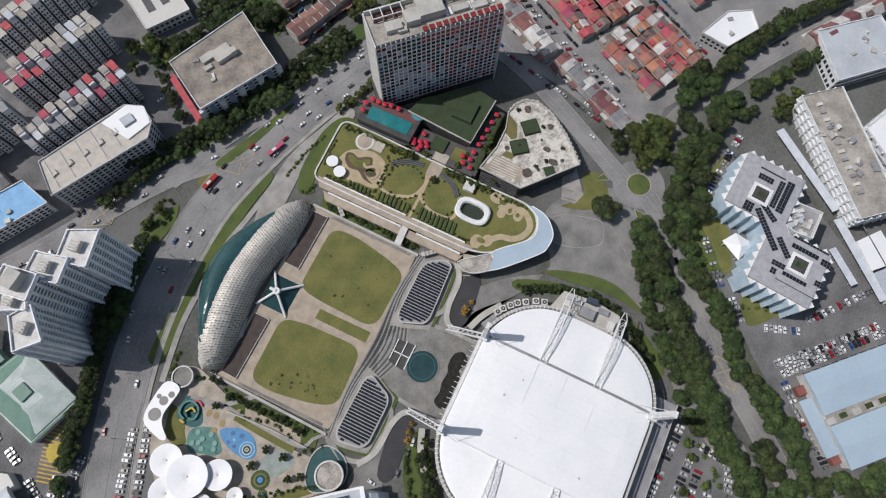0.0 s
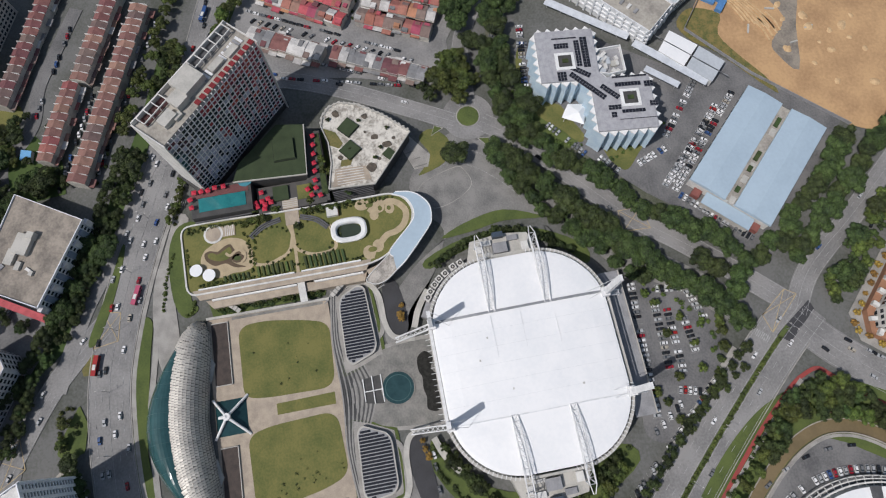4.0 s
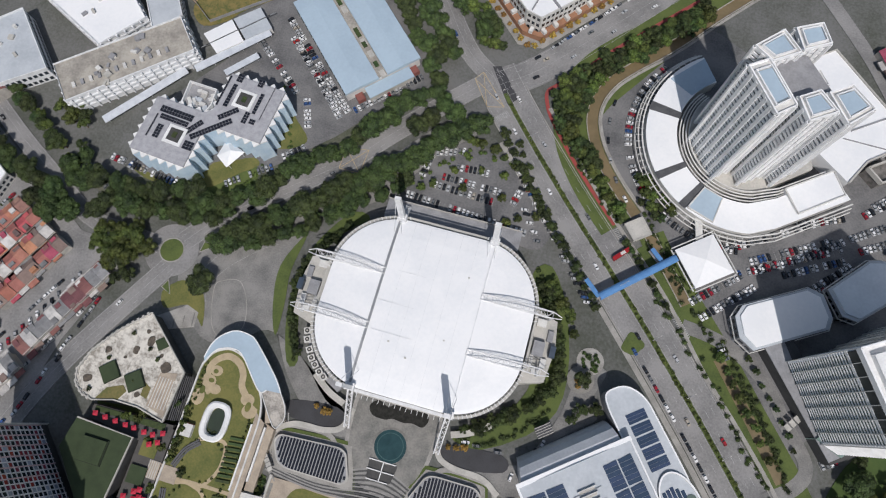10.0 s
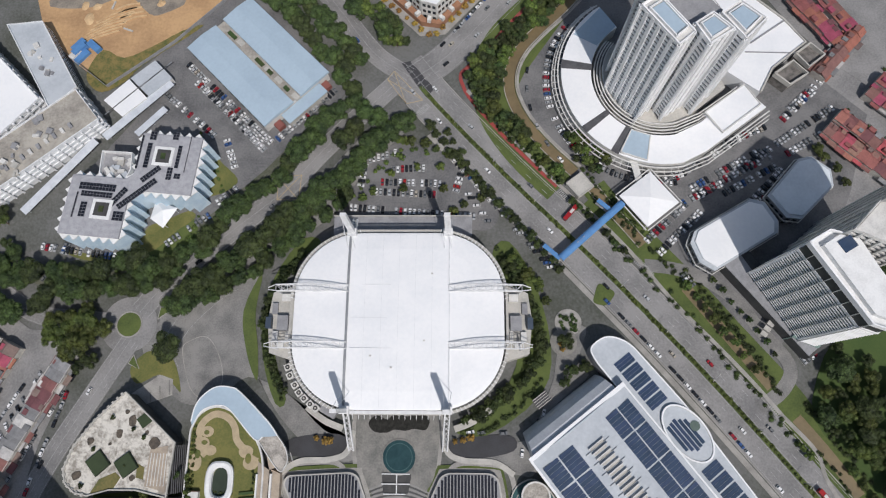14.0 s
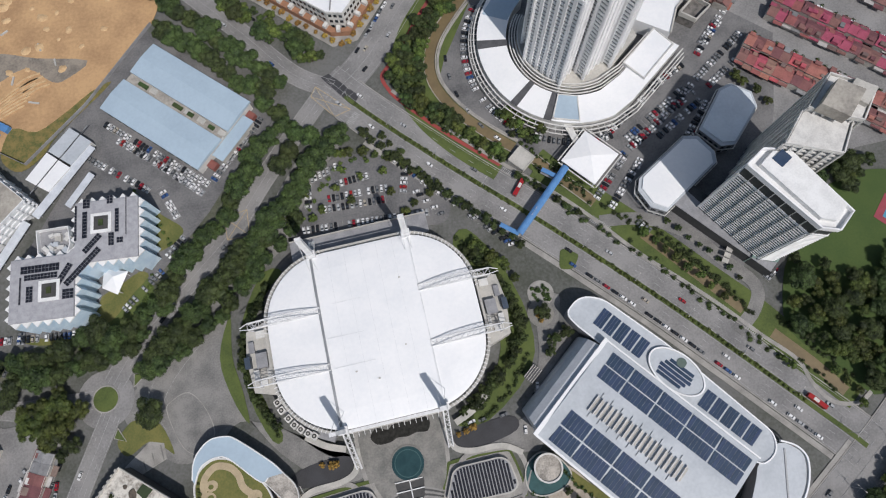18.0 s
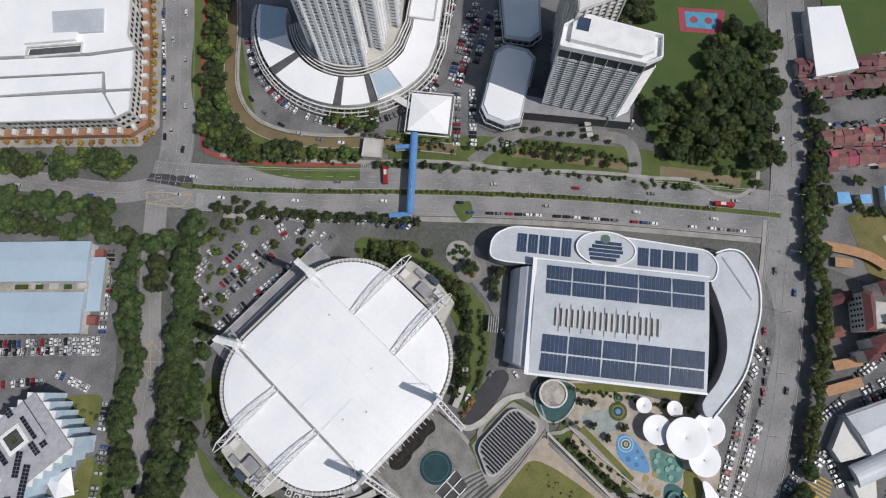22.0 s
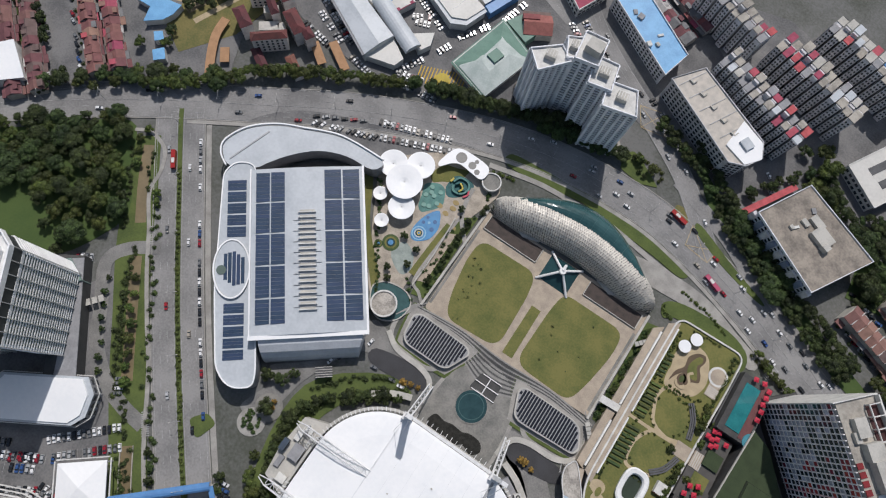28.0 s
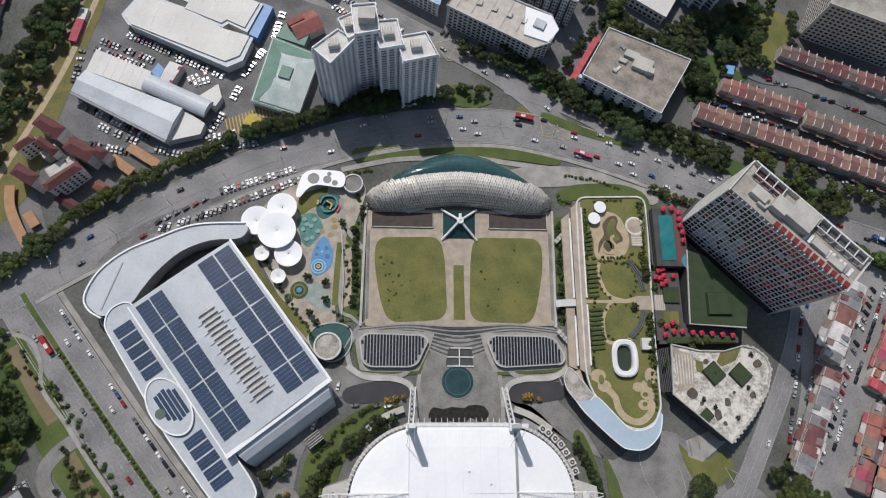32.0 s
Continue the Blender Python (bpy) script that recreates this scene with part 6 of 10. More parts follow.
def array(parent, x, y, lx, ly, z, turn=0.0):
    """A field of dark solar modules on a pale backing."""
    f = part("solar_array", box(B(), 0, 0, 0, lx, ly, 0.3), CELLG, parent)
    f.matrix_basis = pose(x, y, z, 0, 0, turn)
    bm = B()
    nx, ny = max(1, round(lx / 1.9)), max(1, round(ly / 1.9))
    for i in range(nx):
        for j in range(ny):
            box(bm, (i + 0.5 - nx / 2) * lx / nx, (j + 0.5 - ny / 2) * ly / ny, 0.28, lx / nx - 0.22, ly / ny - 0.22, 0.12)
    part("solar_module", bm, SOLARK, f)["kind"] = "stuff"


for x, y, lx, ly in [(1.1, -20.8, 1.3, 20.7), (-4.0, -19.1, 2.8, 15.5), (-4.8, -31.4, 3.9, 5.2), (-18.0, -32.4, 3.4, 4.8), (-18.9, -9.0, 3.1, 7.5), (-23.7, -7.9, 3.6, 3.2), (-22.0, -19.7, 2.3, 13.9), (-27.1, -22.1, 0.5, 23.2), (30.8, 14.2, 1.0, 15.3), (25.6, 16.6, 3.7, 8.8), (19.7, 7.2, 18.2, 3.3), (20.2, 2.7, 21.3, 4.3), (4.5, 18.8, 6.2, 5.5)]:
    array(of, x, y, lx, ly, 21.6)
part("link", slab(B(), [(6, 10), (12, 3), (-3, -10), (-10, -3)], -0.4, 21.4), OFFW, of)
part("link_roof", slab(B(), [(6, 11), (13, 3), (-3, -11), (-11, -3)], 21.4, 21.7), ROOFO, of)
for (x0, y0), (x1, y1), wd in [((5.9, 13.8), (-12.3, -4.5), 3.6), ((10.5, 12.9), (3.4, 2.1), 3.4), ((-3.9, -3.2), (-12.8, -12.4), 3.4)]:
    array(of, (x0 + x1) / 2, (y0 + y1) / 2, math.hypot(x1 - x0, y1 - y0), wd, 21.75, math.degrees(math.atan2(y1 - y0, x1 - x0)))
PLN = [(22.3, -1.6), (24.4, -20.0), (6.7, -20.5), (5.2, -10.4), (8.1, 0.6)]
part("plant_room", slab(B(), PLN, -0.4, 17), GREYW, of)
part("plant_screen", ribbon(B(), PLN + PLN[:1], 0.6, 16.5, 20), WHITE, of, "white screen round roof machines")
OR_ = random.Random(14)
px0, py0 = sum(p[0] for p in PLN) / 5, sum(p[1] for p in PLN) / 5
for q in range(16):
    part("plant_unit", box(B(), px0 + OR_.uniform(-6.5, 6.5), py0 + OR_.uniform(-8, 8), 17, OR_.uniform(1.6, 4), OR_.uniform(1.6, 4), OR_.uniform(1.2, 2.8), OR_.choice((0, 45, 20))), OR_.choice((OFFW, OFFW, ROOFG, CONCL)), of)
bm = B()
ap = bm.verts.new((-13, 9, 9))
cb = [bm.verts.new(p) for p in ((-20, 6, 5.5), (-6, 3, 5.5), (-5, 14, 5.5), (-14, 19, 5.5))]
for i in range(4):
    bm.faces.new((cb[i], cb[(i + 1) % 4], ap))
part("entrance_canopy", bm, ROOFW, of, "white pyramid entrance canopy")
for p in ((-18, 7), (-6, 13), (-14, 17)):
    part("canopy_post", bar(B(), (*p, -0.3), (*p, 6), 0.25), STEEL, of)

# ---- pale blue twin-roofed hall ----
bh = thing("blue_roofed_hall", 92.5, -235, 0, 134.5, "low hall with two pale blue metal roofs and a court between", "hall")
part("wall", box(B(), 0, 0, -0.4, 74, 51, 8.4), OFFW, bh)
for y, w in ((14.5, 23), (-14.5, 23)):
    bm = B()
    v = [[bm.verts.new((x, yy, z)) for yy, z in ((y - w / 2, 9.4), (y, 10.4), (y + w / 2, 9.4), (y + w / 2, 8.0), (y - w / 2, 8.0))] for x in (-38, 38)]
    for i in range(5):
        j = (i + 1) % 5
        bm.faces.new((v[0][i], v[1][i], v[1][j], v[0][j]))
    bm.faces.new(v[0][::-1])
    bm.faces.new(v[1])
    part("roof", bm, ROOFB, bh, "pale blue metal roof")
part("court", box(B(), 0, 0, 8, 74, 5.6, 0.5), CONC, bh, "concrete strip court")
for x in (-25, 2, 12, 28):
    part("court_plant", box(B(), x, 0, 8.4, 7 if x in (2, -25) else 4, 2.6, 0.9), LEAF1, bh)
    part("court_slab", box(B(), x + 8, 0.5, 8.4, 5, 3.4, 0.8), CONCL, bh)
part("annex", box(B(), 41.5, 2, -0.4, 7, 30, 5.6), CONCL, bh)
part("annex_roof", box(B(), 41.5, 2, 5.2, 8, 31, 0.5), ROOFB, bh)
for y in (-18, 20):
    part("red_band", box(B(), 40, y, -0.2, 5, 5, 3.5), mat("dull_red_wall", (0.25, 0.09, 0.075), 0.8), bh)
for yy in (-25.9, 25.9):
    for q in range(12):
        part("window", box(B(), -33 + q * 6, yy, 3, 3.6, 0.3, 2.2), GLASSD, bh)

# ---- general builders for the quarter round about ----
def block(name, pts, h, wall, roof, label, category="building", floors=0, group="", units=0, parapet=0.9, seed=1, skip=()):
    """A flat-roofed building: walls, roof slab, parapet, window rows, roof units."""
    cx, cy = sum(p[0] for p in pts) / len(pts), sum(p[1] for p in pts) / len(pts)
    area = sum(a[0] * b[1] - b[0] * a[1] for a, b in zip(pts, pts[1:] + pts[:1]))
    loc = [(p[0] - cx, p[1] - cy) for p in (pts if area > 0 else pts[::-1])]
    t = thing(name, cx, cy, 0, 0, label, category, group)
    part("wall", slab(B(), [(p[0] * 0.985, p[1] * 0.985) for p in loc], -0.4, h - 0.4), wall, t)
    part("roof", slab(B(), loc, h - 0.4, h), roof, t)
    if parapet:
        part("parapet", ribbon(B(), loc + loc[:1], 0.6, h - 0.6, h + parapet), wall, t)
    R = random.Random(seed)
    for k, (a, b) in enumerate(zip(loc, loc[1:] + loc[:1])):
        ln = math.hypot(b[0] - a[0], b[1] - a[1])
        if floors and ln > 5 and k not in skip:
            ang = math.degrees(math.atan2(b[1] - a[1], b[0] - a[0]))
            n = max(1, int(ln / 3.4))
            fh = (h - 1) / floors
            row = None
            for f in range(floors):
                m = pose((a[0] + b[0]) / 2 * 0.985, (a[1] + b[1]) / 2 * 0.985, 0.9 + f * fh, 0, 0, ang)
                if row is None:
                    bm = B()
                    for q in range(n):
                        box(bm, (q + 0.5 - n / 2) * ln * 0.94 / n, -0.02, 0, ln * 0.94 / n * 0.62, 0.25, fh * 0.46)
                    row = part("window_band", bm, GLASSD, t)
                    row["kind"] = "stuff"
                    row.matrix_basis = m
                else:
                    share(row, "window_band", t, m)["kind"] = "stuff"
    for q in range(units):
        s, u = R.uniform(-0.55, 0.55), R.uniform(-0.55, 0.55)
        i = R.randrange(len(loc))
        p = loc[i]
        part("roof_unit", box(B(), p[0] * abs(s), p[1] * abs(u), h, R.uniform(1.5, 4), R.uniform(1.5, 4), R.uniform(0.8, 2.2), R.uniform(0, 90)), R.choice((CONCL, OFFW, GREYW)), t)
    return t


ROOFMATS = [mat("roof_" + n, c, 0.85, col2=tuple(v * 0.7 for v in c), scale=0.3, fine=1.6, vary=0.22) for n, c in
            (("brick_red", (0.34, 0.13, 0.11)), ("rust", (0.27, 0.145, 0.12)), ("maroon", (0.21, 0.085, 0.085)), ("brown", (0.2, 0.14, 0.125)), ("orange", (0.42, 0.18, 0.115)),
             ("grey", (0.24, 0.24, 0.245)), ("crimson", (0.42, 0.085, 0.12)), ("pale", (0.55, 0.53, 0.51)), ("steel_blue", (0.16, 0.25, 0.34)))]
HOUSEW = mat("house_render", (0.5, 0.47, 0.42), 0.8, col2=(0.36, 0.34, 0.31), scale=0.4, fine=2, vary=0.15)
HR = random.Random(11)


def house_row(a, b, depth, unit, pick, h=5.5, label="terraced house with a tiled gable roof", group="terraced houses", pitch=2.2, flat=False, far=False, plain=False):
    ln = math.hypot(b[0] - a[0], b[1] - a[1])
    n = max(1, round(ln / unit))
    ang = math.degrees(math.atan2(b[1] - a[1], b[0] - a[0]))
    w = ln / n
    for i in range(n):
        t = (i + 0.5) / n
        x, y = a[0] + (b[0] - a[0]) * t, a[1] + (b[1] - a[1]) * t
        d = depth * HR.uniform(0.86, 1.0)
        hh = h + HR.uniform(-0.4, 0.5)
        mi = HR.choice(pick)
        o = HR.uniform(-0.8, 0.8)
        z0, z1 = hh - 0.5, hh - 0.5 + (0.7 if flat else pitch) * HR.uniform(0.8, 1.15)
        y0, y1 = -d * 0.42, d * 0.42
        ext = (HR.uniform(-0.3, 0.3) * w, HR.choice((-1, 1)) * d * HR.uniform(0.12, 0.3), w * HR.uniform(0.4, 0.75), d * HR.uniform(0.2, 0.34), z1 - HR.uniform(-0.1, 0.7), HR.choice(pick + [5, 3, 2]))
        porches = [(s, HR.choice(pick + [5, 7, 3]), s * d * HR.uniform(0.52, 0.68), 2.7 + HR.uniform(0, 0.6)) for s in (-1, 1) if HR.random() < 0.8]

        def roof(bm, X, idx=0):
            v = [[bm.verts.new(X(sx * w * 0.495, yy, z)) for yy, z in ((y0, z0), (o, z1), (y1, z0), (y1, z0 - 0.25), (o, z1 - 0.25), (y0, z0 - 0.25))] for sx in (-1, 1)]
            fs = [bm.faces.new((v[0][k], v[0][(k + 1) % 6], v[1][(k + 1) % 6], v[1][k])) for k in range(6)]
            for q, s in ((v[0], 1), (v[1], -1)):
                fs += [bm.faces.new((q[0], q[5], q[4], q[1])[::s]), bm.faces.new((q[1], q[4], q[3], q[2])[::s])]
            for f in fs:
                f.material_index = idx

        if far:
            c, sn = math.cos(radians(ang)), math.sin(radians(ang))
            X = lambda px_, py_, pz_: (x + c * px_ - sn * py_, y + sn * px_ + c * py_, pz_)
            box(FARH, x, y, -0.4, w * 0.985, d * 0.8, hh, ang, 9)
            roof(FARH, X, mi)
            box(FARH, *X(ext[0], ext[1], 0)[:2], hh - 1, ext[2], ext[3], ext[4] - hh + 1, ang, ext[5])
            for s, pm, yb, pz in porches:
                slab(FARH, [X(px_, py_, 0)[:2] for px_, py_ in ((-w * 0.48, s * d * 0.4), (w * 0.48, s * d * 0.4), (w * 0.48, yb), (-w * 0.48, yb))], pz, 3.5, pm)
            continue
        hs = thing("terraced_house", x, y, 0, ang, label, "house", group)
        part("wall", box(B(), 0, 0, -0.4, w * 0.985, d * 0.8, hh), HOUSEW, hs)
        bm = B()
        roof(bm, lambda *p: p)
        part("roof", bm, ROOFMATS[mi], hs)
        part("roof_extension", box(B(), ext[0], ext[1], hh - 1, ext[2], ext[3], ext[4] - hh + 1), ROOFMATS[ext[5]], hs) if not plain else part("party_wall", box(B(), w / 2, 0, hh - 1, 0.3, d * 0.86, 1.1 + pitch * 0.45), OFFW, hs)
        for s, pm, yb, pz in porches:
            part("porch_roof", slab(B(), [(-w * 0.48, s * d * 0.4), (w * 0.48, s * d * 0.4), (w * 0.48, yb), (-w * 0.48, yb)], pz, 3.5), ROOFMATS[pm], hs)


FARH = B()


def rows(base_a, base_b, offs, depth, unit, pick, **k):
    d = math.hypot(base_b[0] - base_a[0], base_b[1] - base_a[1])
    nx, ny = -(base_b[1] - base_a[1]) / d, (base_b[0] - base_a[0]) / d
    for o in offs:
        house_row((base_a[0] + nx * o, base_a[1] + ny * o), (base_b[0] + nx * o, base_b[1] + ny * o), depth, unit, pick, **k)


# east quarter
rows((263, 51), (231, -1), (7, 19.5, 33, 46), 13.6, 6.0, [2, 6, 3, 6, 0, 7, 1, 4, 6, 0])
rows((233, -11), (211, -56), (7, 19.5, 32, 44), 13.4, 6.0, [3, 2, 0, 6, 1, 4, 7, 3])
rows((336, 22), (292, -62), (4, 17), 13, 6.5, [0, 1, 3, 6, 6], far=True)
rows((374, 10), (340, -60), (0, 13), 13, 6.5, [1, 2, 3], far=True)
house_row((238, 58), (213, 12), 16, 6.0, [7, 7, 7, 5, 2], 6.5, "shophouse with a pale metal roof", "shophouses", 1.0)
house_row((214, 6), (186, -50), 14, 5.6, [5, 5, 5, 2, 2, 7], 6.5, "shophouse with a dark grey roof", "shophouses", 1.0)
block("corner_shop", [(269, -70), (292, -80), (300, -94), (288, -102), (266, -88)], 8, OFFW, ROOFW, "white corner building with a pale roof and red parapet", floors=2, units=3)
house_row((296, -136), (372, -192), 14, 9, [2, 2, 7], 9, "cream apartment house with maroon hipped roofs", "maroon apartment houses", 3)
# west quarter
rows((-292, 34), (-372, 104), (0, -13), 12, 6, [2, 2, 2, 1, 6])
rows((-312, 4), (-402, 82), (-2, 11), 12, 6, [2, 2, 2, 1, 3], far=True)
rows((-300, 112), (-286, 240), (0, 13, 32, 45), 12, 6.5, [2, 2, 0, 6, 7], far=True)
rows((-296, 262), (-250, 330), (0, 13), 12, 6.5, [0, 6, 1, 5], far=True)
for bpts, bl in (([(-293, 76.5), (-296.5, 86.5), (-307, 86), (-308.5, 92.5), (-293.5, 96), (-282, 98.5), (-282, 90.5), (-284.5, 84)], "large"), ([(-271, 59.5), (-276, 64.5), (-271.5, 70), (-266, 64.5)], "small"), ([(-279, 70), (-283.5, 74.5), (-279.5, 78), (-275, 74)], "small")):
    block("blue_roofed_house", bpts, 5, OFFW, mat("sky_blue_metal_roof", (0.16, 0.4, 0.66), 0.5, col2=(0.11, 0.3, 0.54), scale=0.15, fine=1), bl + " house under bright sky-blue metal roofs by the stream", "house", parapet=0, group="blue roofed houses")
sheet("sandy_yard", [(-292, 100.5), (-298, 103), (-281, 118), (-276, 106)], -0.04, SANDP, "bare sandy yard beside the stream", "yard", depth=0.2)
# south-west quarter
rows((-324, -126), (-352, -86), (0, 14, 32, 46, 64), 12, 6.2, [2, 2, 0, 6, 1], far=True)
rows((-250, -188), (-322, -120), (2, 14), 12, 6, [0, 6, 2, 1, 0])
rows((-280, -214), (-358, -140), (0, 12), 12, 6, [0, 1, 2, 6, 6], far=True)
rows((-312, -242), (-392, -166), (0, 12), 12, 6.5, [1, 2, 2], far=True)
house_row((-252, -224), (-282, -256), 12, 6.5, [1, 1, 4], far=True)
rows((-222, -304), (-264, -240), (7.5, 20.5), 12.5, 6.2, [0, 0, 1, 4, 6, 1], far=True)
strip("terrace_road", smooth([(-190, -345), (-221.5, -304.5), (-244, -269), (-270, -237), (-300, -212)], 4), 9, -0.05, ASPH, "grey asphalt street before the terraces", "road")
block("white_shed", [(-354, -25), (-369, -11), (-342, 22), (-320, 7)], 8, OFFW, ROOFW, "white-roofed shed beside the park", parapet=0)
# north-east terraces
house_row((152, 168), (272, 125), 14.5, 5.6, [1, 1, 1, 1, 3], 8, "terraced house with a brown-red tiled roof", "brown terraces", plain=True)
house_row((170, 187), (222, 170), 13, 5.6, [0, 1, 1], 8, "terraced house with a brown-red tiled roof", "brown terraces", plain=True)
house_row((223, 166), (300, 137), 14, 5.6, [2, 3, 1], 8, "terraced house with a brown-red tiled roof", "brown terraces", plain=True)
house_row((214, 214), (300, 183), 13, 5.8, [2, 2, 3], 8, "terraced house with a brown-red tiled roof", "brown terraces", plain=True)
block("apartment_slab", [(232, 230), (290, 208), (304, 242), (248, 264)], 34, mat("grey_beige_render", (0.6, 0.56, 0.51), 0.8), CONC, "grey-beige apartment slab with many small windows", "apartment block", floors=11)

# ---- condominium towers on a ring podium ----
rp = thing("ring_podium", -153, -222, 0, 0, "curved white ring building with a flat metal roof", "building")
RN = 40
A0, A1 = -56, 100


def arc(r, a0=A0, a1=A1, n=RN):
    return circle(0, 0, r, n=n, a0=a0, a1=a1)


outer = arc(58) + [(-24, 50), (-62, 22)]
inner = arc(40) + [(-22, 32), (-51, 10)]
ringp = outer + inner[::-1]
part("wall", slab(B(), ringp, -0.4, 9.4), OFFW, rp)
part("roof", slab(B(), ringp, 9.4, 9.9), ROOFW, rp, "white curved metal roof")
for r, w, z in ((60, 0.8, 8.6), (61.6, 0.6, 6.2), (63, 0.6, 3.6)):
    ln = arc(r) + [(-25 - (r - 58) * 0.3, 50.5 + (r - 58)), (-63 - (r - 58) * 0.5, 22 + (r - 58))]
    part("rail_band", ribbon(B(), ln, w, z, z + 0.5), OFFW, rp)
for a in range(-54, 100, 4):
    p, q = circle(0, 0, 58, n=1, a0=a, a1=a + 1)[0], circle(0, 0, 63, n=1, a0=a, a1=a + 1)[0]
    part("bracket", ribbon(B(), [p, q], 0.3, 5.5, 6.2), OFFW, rp)
for r, z in ((38, 8.2), (36.4, 9.0), (34.8, 9.8), (33.2, 10.6)):
    ln = arc(r, -40, 104) + [(-22, r - 7), (-46, r - 24)]
    part("inner_band", ribbon(B(), ln, 0.7, z, z + 0.5), OFFW, rp)
part("inner_terrace", slab(B(), [(x, y) for x, y in arc(33, -40, 110)] + [(-40, 8), (-30, -30), (10, -32)], -0.4, 8.4), CONCL, rp)
for a, w in ((-8, 3.0), (38, 2.4), (60, 2.4)):
    q = [circle(0, 0, r, n=1, a0=b, a1=b + 1)[0] for r, b in ((58.4, a - w), (58.4, a + w), (39.6, a + w), (39.6, a - w))]
    part("roof_gap", slab(B(), q, 9.85, 10.0 + (0.0 if w > 2.5 else 0.02)), ROOFD, rp)
q = [circle(0, 0, r, n=1, a0=b, a1=b + 1)[0] for r, b in ((57, 63), (57, 79), (41, 79), (41, 63))]
part("glass_roof", slab(B(), q, 9.9, 10.8), ROOFB, rp, "pale blue glazed roof bay")
part("glass_frame", ribbon(B(), q + q[:1], 0.8, 9.9, 11.2), OFFW, rp)
q = [circle(0, 0, r, n=1, a0=b, a1=b + 1)[0] for r, b in ((57, -56), (57, -30), (41, -30), (41, -56))]
part("blue_roof_bay", slab(B(), q, 9.9, 10.1), ROOFB, rp)
part("annex", slab(B(), [(-25, 26), (-50, 8), (-58, 21), (-34, 39)], -0.4, 11.4), ROOFW, rp, "white annex roof")
part("annex_edge", ribbon(B(), [(-25, 26), (-50, 8), (-58, 21), (-34, 39), (-25, 26)], 0.8, 11, 12.2), OFFW, rp)
RB = lambda pts: [(x + 153, y + 222) for x, y in pts]
part("back_deck", slab(B(), RB([(-176, -280), (-196, -294), (-232, -258.5), (-243, -242.5), (-221, -225), (-212, -209), (-190, -226), (-165, -262)]), -0.4, 11.5), ROOFW, rp, "white back deck roof")
part("deck_edge", ribbon(B(), RB([(-176, -280), (-196, -294), (-232, -258.5), (-243, -242.5), (-221, -225), (-212, -209)]), 1.0, 10.8, 12.4), CONCL, rp)
part("deck_joint", ribbon(B(), RB([(-210, -242), (-233, -258)]), 0.8, 11.5, 12.2), GREYW, rp)
part("deck_joint", ribbon(B(), RB([(-206, -236), (-236, -235)]), 0.6, 11.5, 12.0), GREYW, rp)
for pts in ([(-223, -222.5), (-235, -231), (-242.5, -222.5), (-231, -215)], [(-237.5, -236), (-247, -243), (-254.5, -235), (-244, -227)]):
    part("deck_well", slab(B(), RB(pts), -0.4, 7.5), mat("stained_well_floor", (0.2, 0.185, 0.17), 0.9, col2=(0.08, 0.075, 0.07)), rp)
    part("deck_well_rim", ribbon(B(), RB(pts + pts[:1]), 1.1, 7, 10.4), CONCL, rp)

TOWW = mat("white_tower_render", (0.88, 0.88, 0.88), 0.7, col2=(0.76, 0.76, 0.76), scale=0.15, fine=1)
ct = thing("condominium_tower", -145, -215, 0, 0, "tall white condominium towers with rows of balconies", "apartment tower")


TOWG = mat("grey_tower_glass", (0.24, 0.25, 0.265), 0.25, col2=(0.1, 0.105, 0.115), scale=0.3, fine=1)


def shaft(parent, pts, h, floors, cap=ROOFB, wall=TOWW, rec=TOWG, step=4.0, z0=0.0, band=0.46, pier=1.0):
    """A tower shaft: recessed dark core, slab bands and white piers."""
    cx, cy = sum(p[0] for p in pts) / len(pts), sum(p[1] for p in pts) / len(pts)
    area = sum(a[0] * b[1] - b[0] * a[1] for a, b in zip(pts, pts[1:] + pts[:1]))
    pts = pts if area > 0 else pts[::-1]
    ins = [(cx + (p[0] - cx) * 0.93, cy + (p[1] - cy) * 0.93) for p in pts]
    part("core", slab(B(), ins, z0 - 0.4, h - 1), rec, parent)
    fh = (h - z0 - 2) / floors
    rim = part("floor_band", slab(B(), [(p[0] - cx, p[1] - cy) for p in pts], 0, fh * band), wall, parent)
    rim.matrix_basis = pose(cx, cy, z0)
    for f in range(1, floors + 1):
        share(rim, "floor_band", parent, pose(cx, cy, z0 + f * fh))
    for a, b in zip(pts, pts[1:] + pts[:1]):
        ln = math.hypot(b[0] - a[0], b[1] - a[1])
        n = max(1, int(ln / step))
        for i in range(n + 1):
            t = i / n
            part("pier", box(B(), a[0] + (b[0] - a[0]) * t, a[1] + (b[1] - a[1]) * t, z0, pier, 1.0, h - z0, math.degrees(math.atan2(b[1] - a[1], b[0] - a[0]))), wall, parent)
    part("roof", slab(B(), ins, h - 1, h + 0.2), OFFW, parent)
    part("roof_wall", ribbon(B(), pts + pts[:1], 0.7, h - 1, h + 1.4), wall, parent)
    if cap:
        part("roof_panel", slab(B(), [(cx + (p[0] - cx) * 0.62, cy + (p[1] - cy) * 0.62) for p in pts], h + 0.2, h + 1.6), cap, parent)
        part("roof_panel_rim", ribbon(B(), [(cx + (p[0] - cx) * 0.72, cy + (p[1] - cy) * 0.72) for p in pts + pts[:1]], 0.6, h + 0.2, h + 2.0), wall, parent)


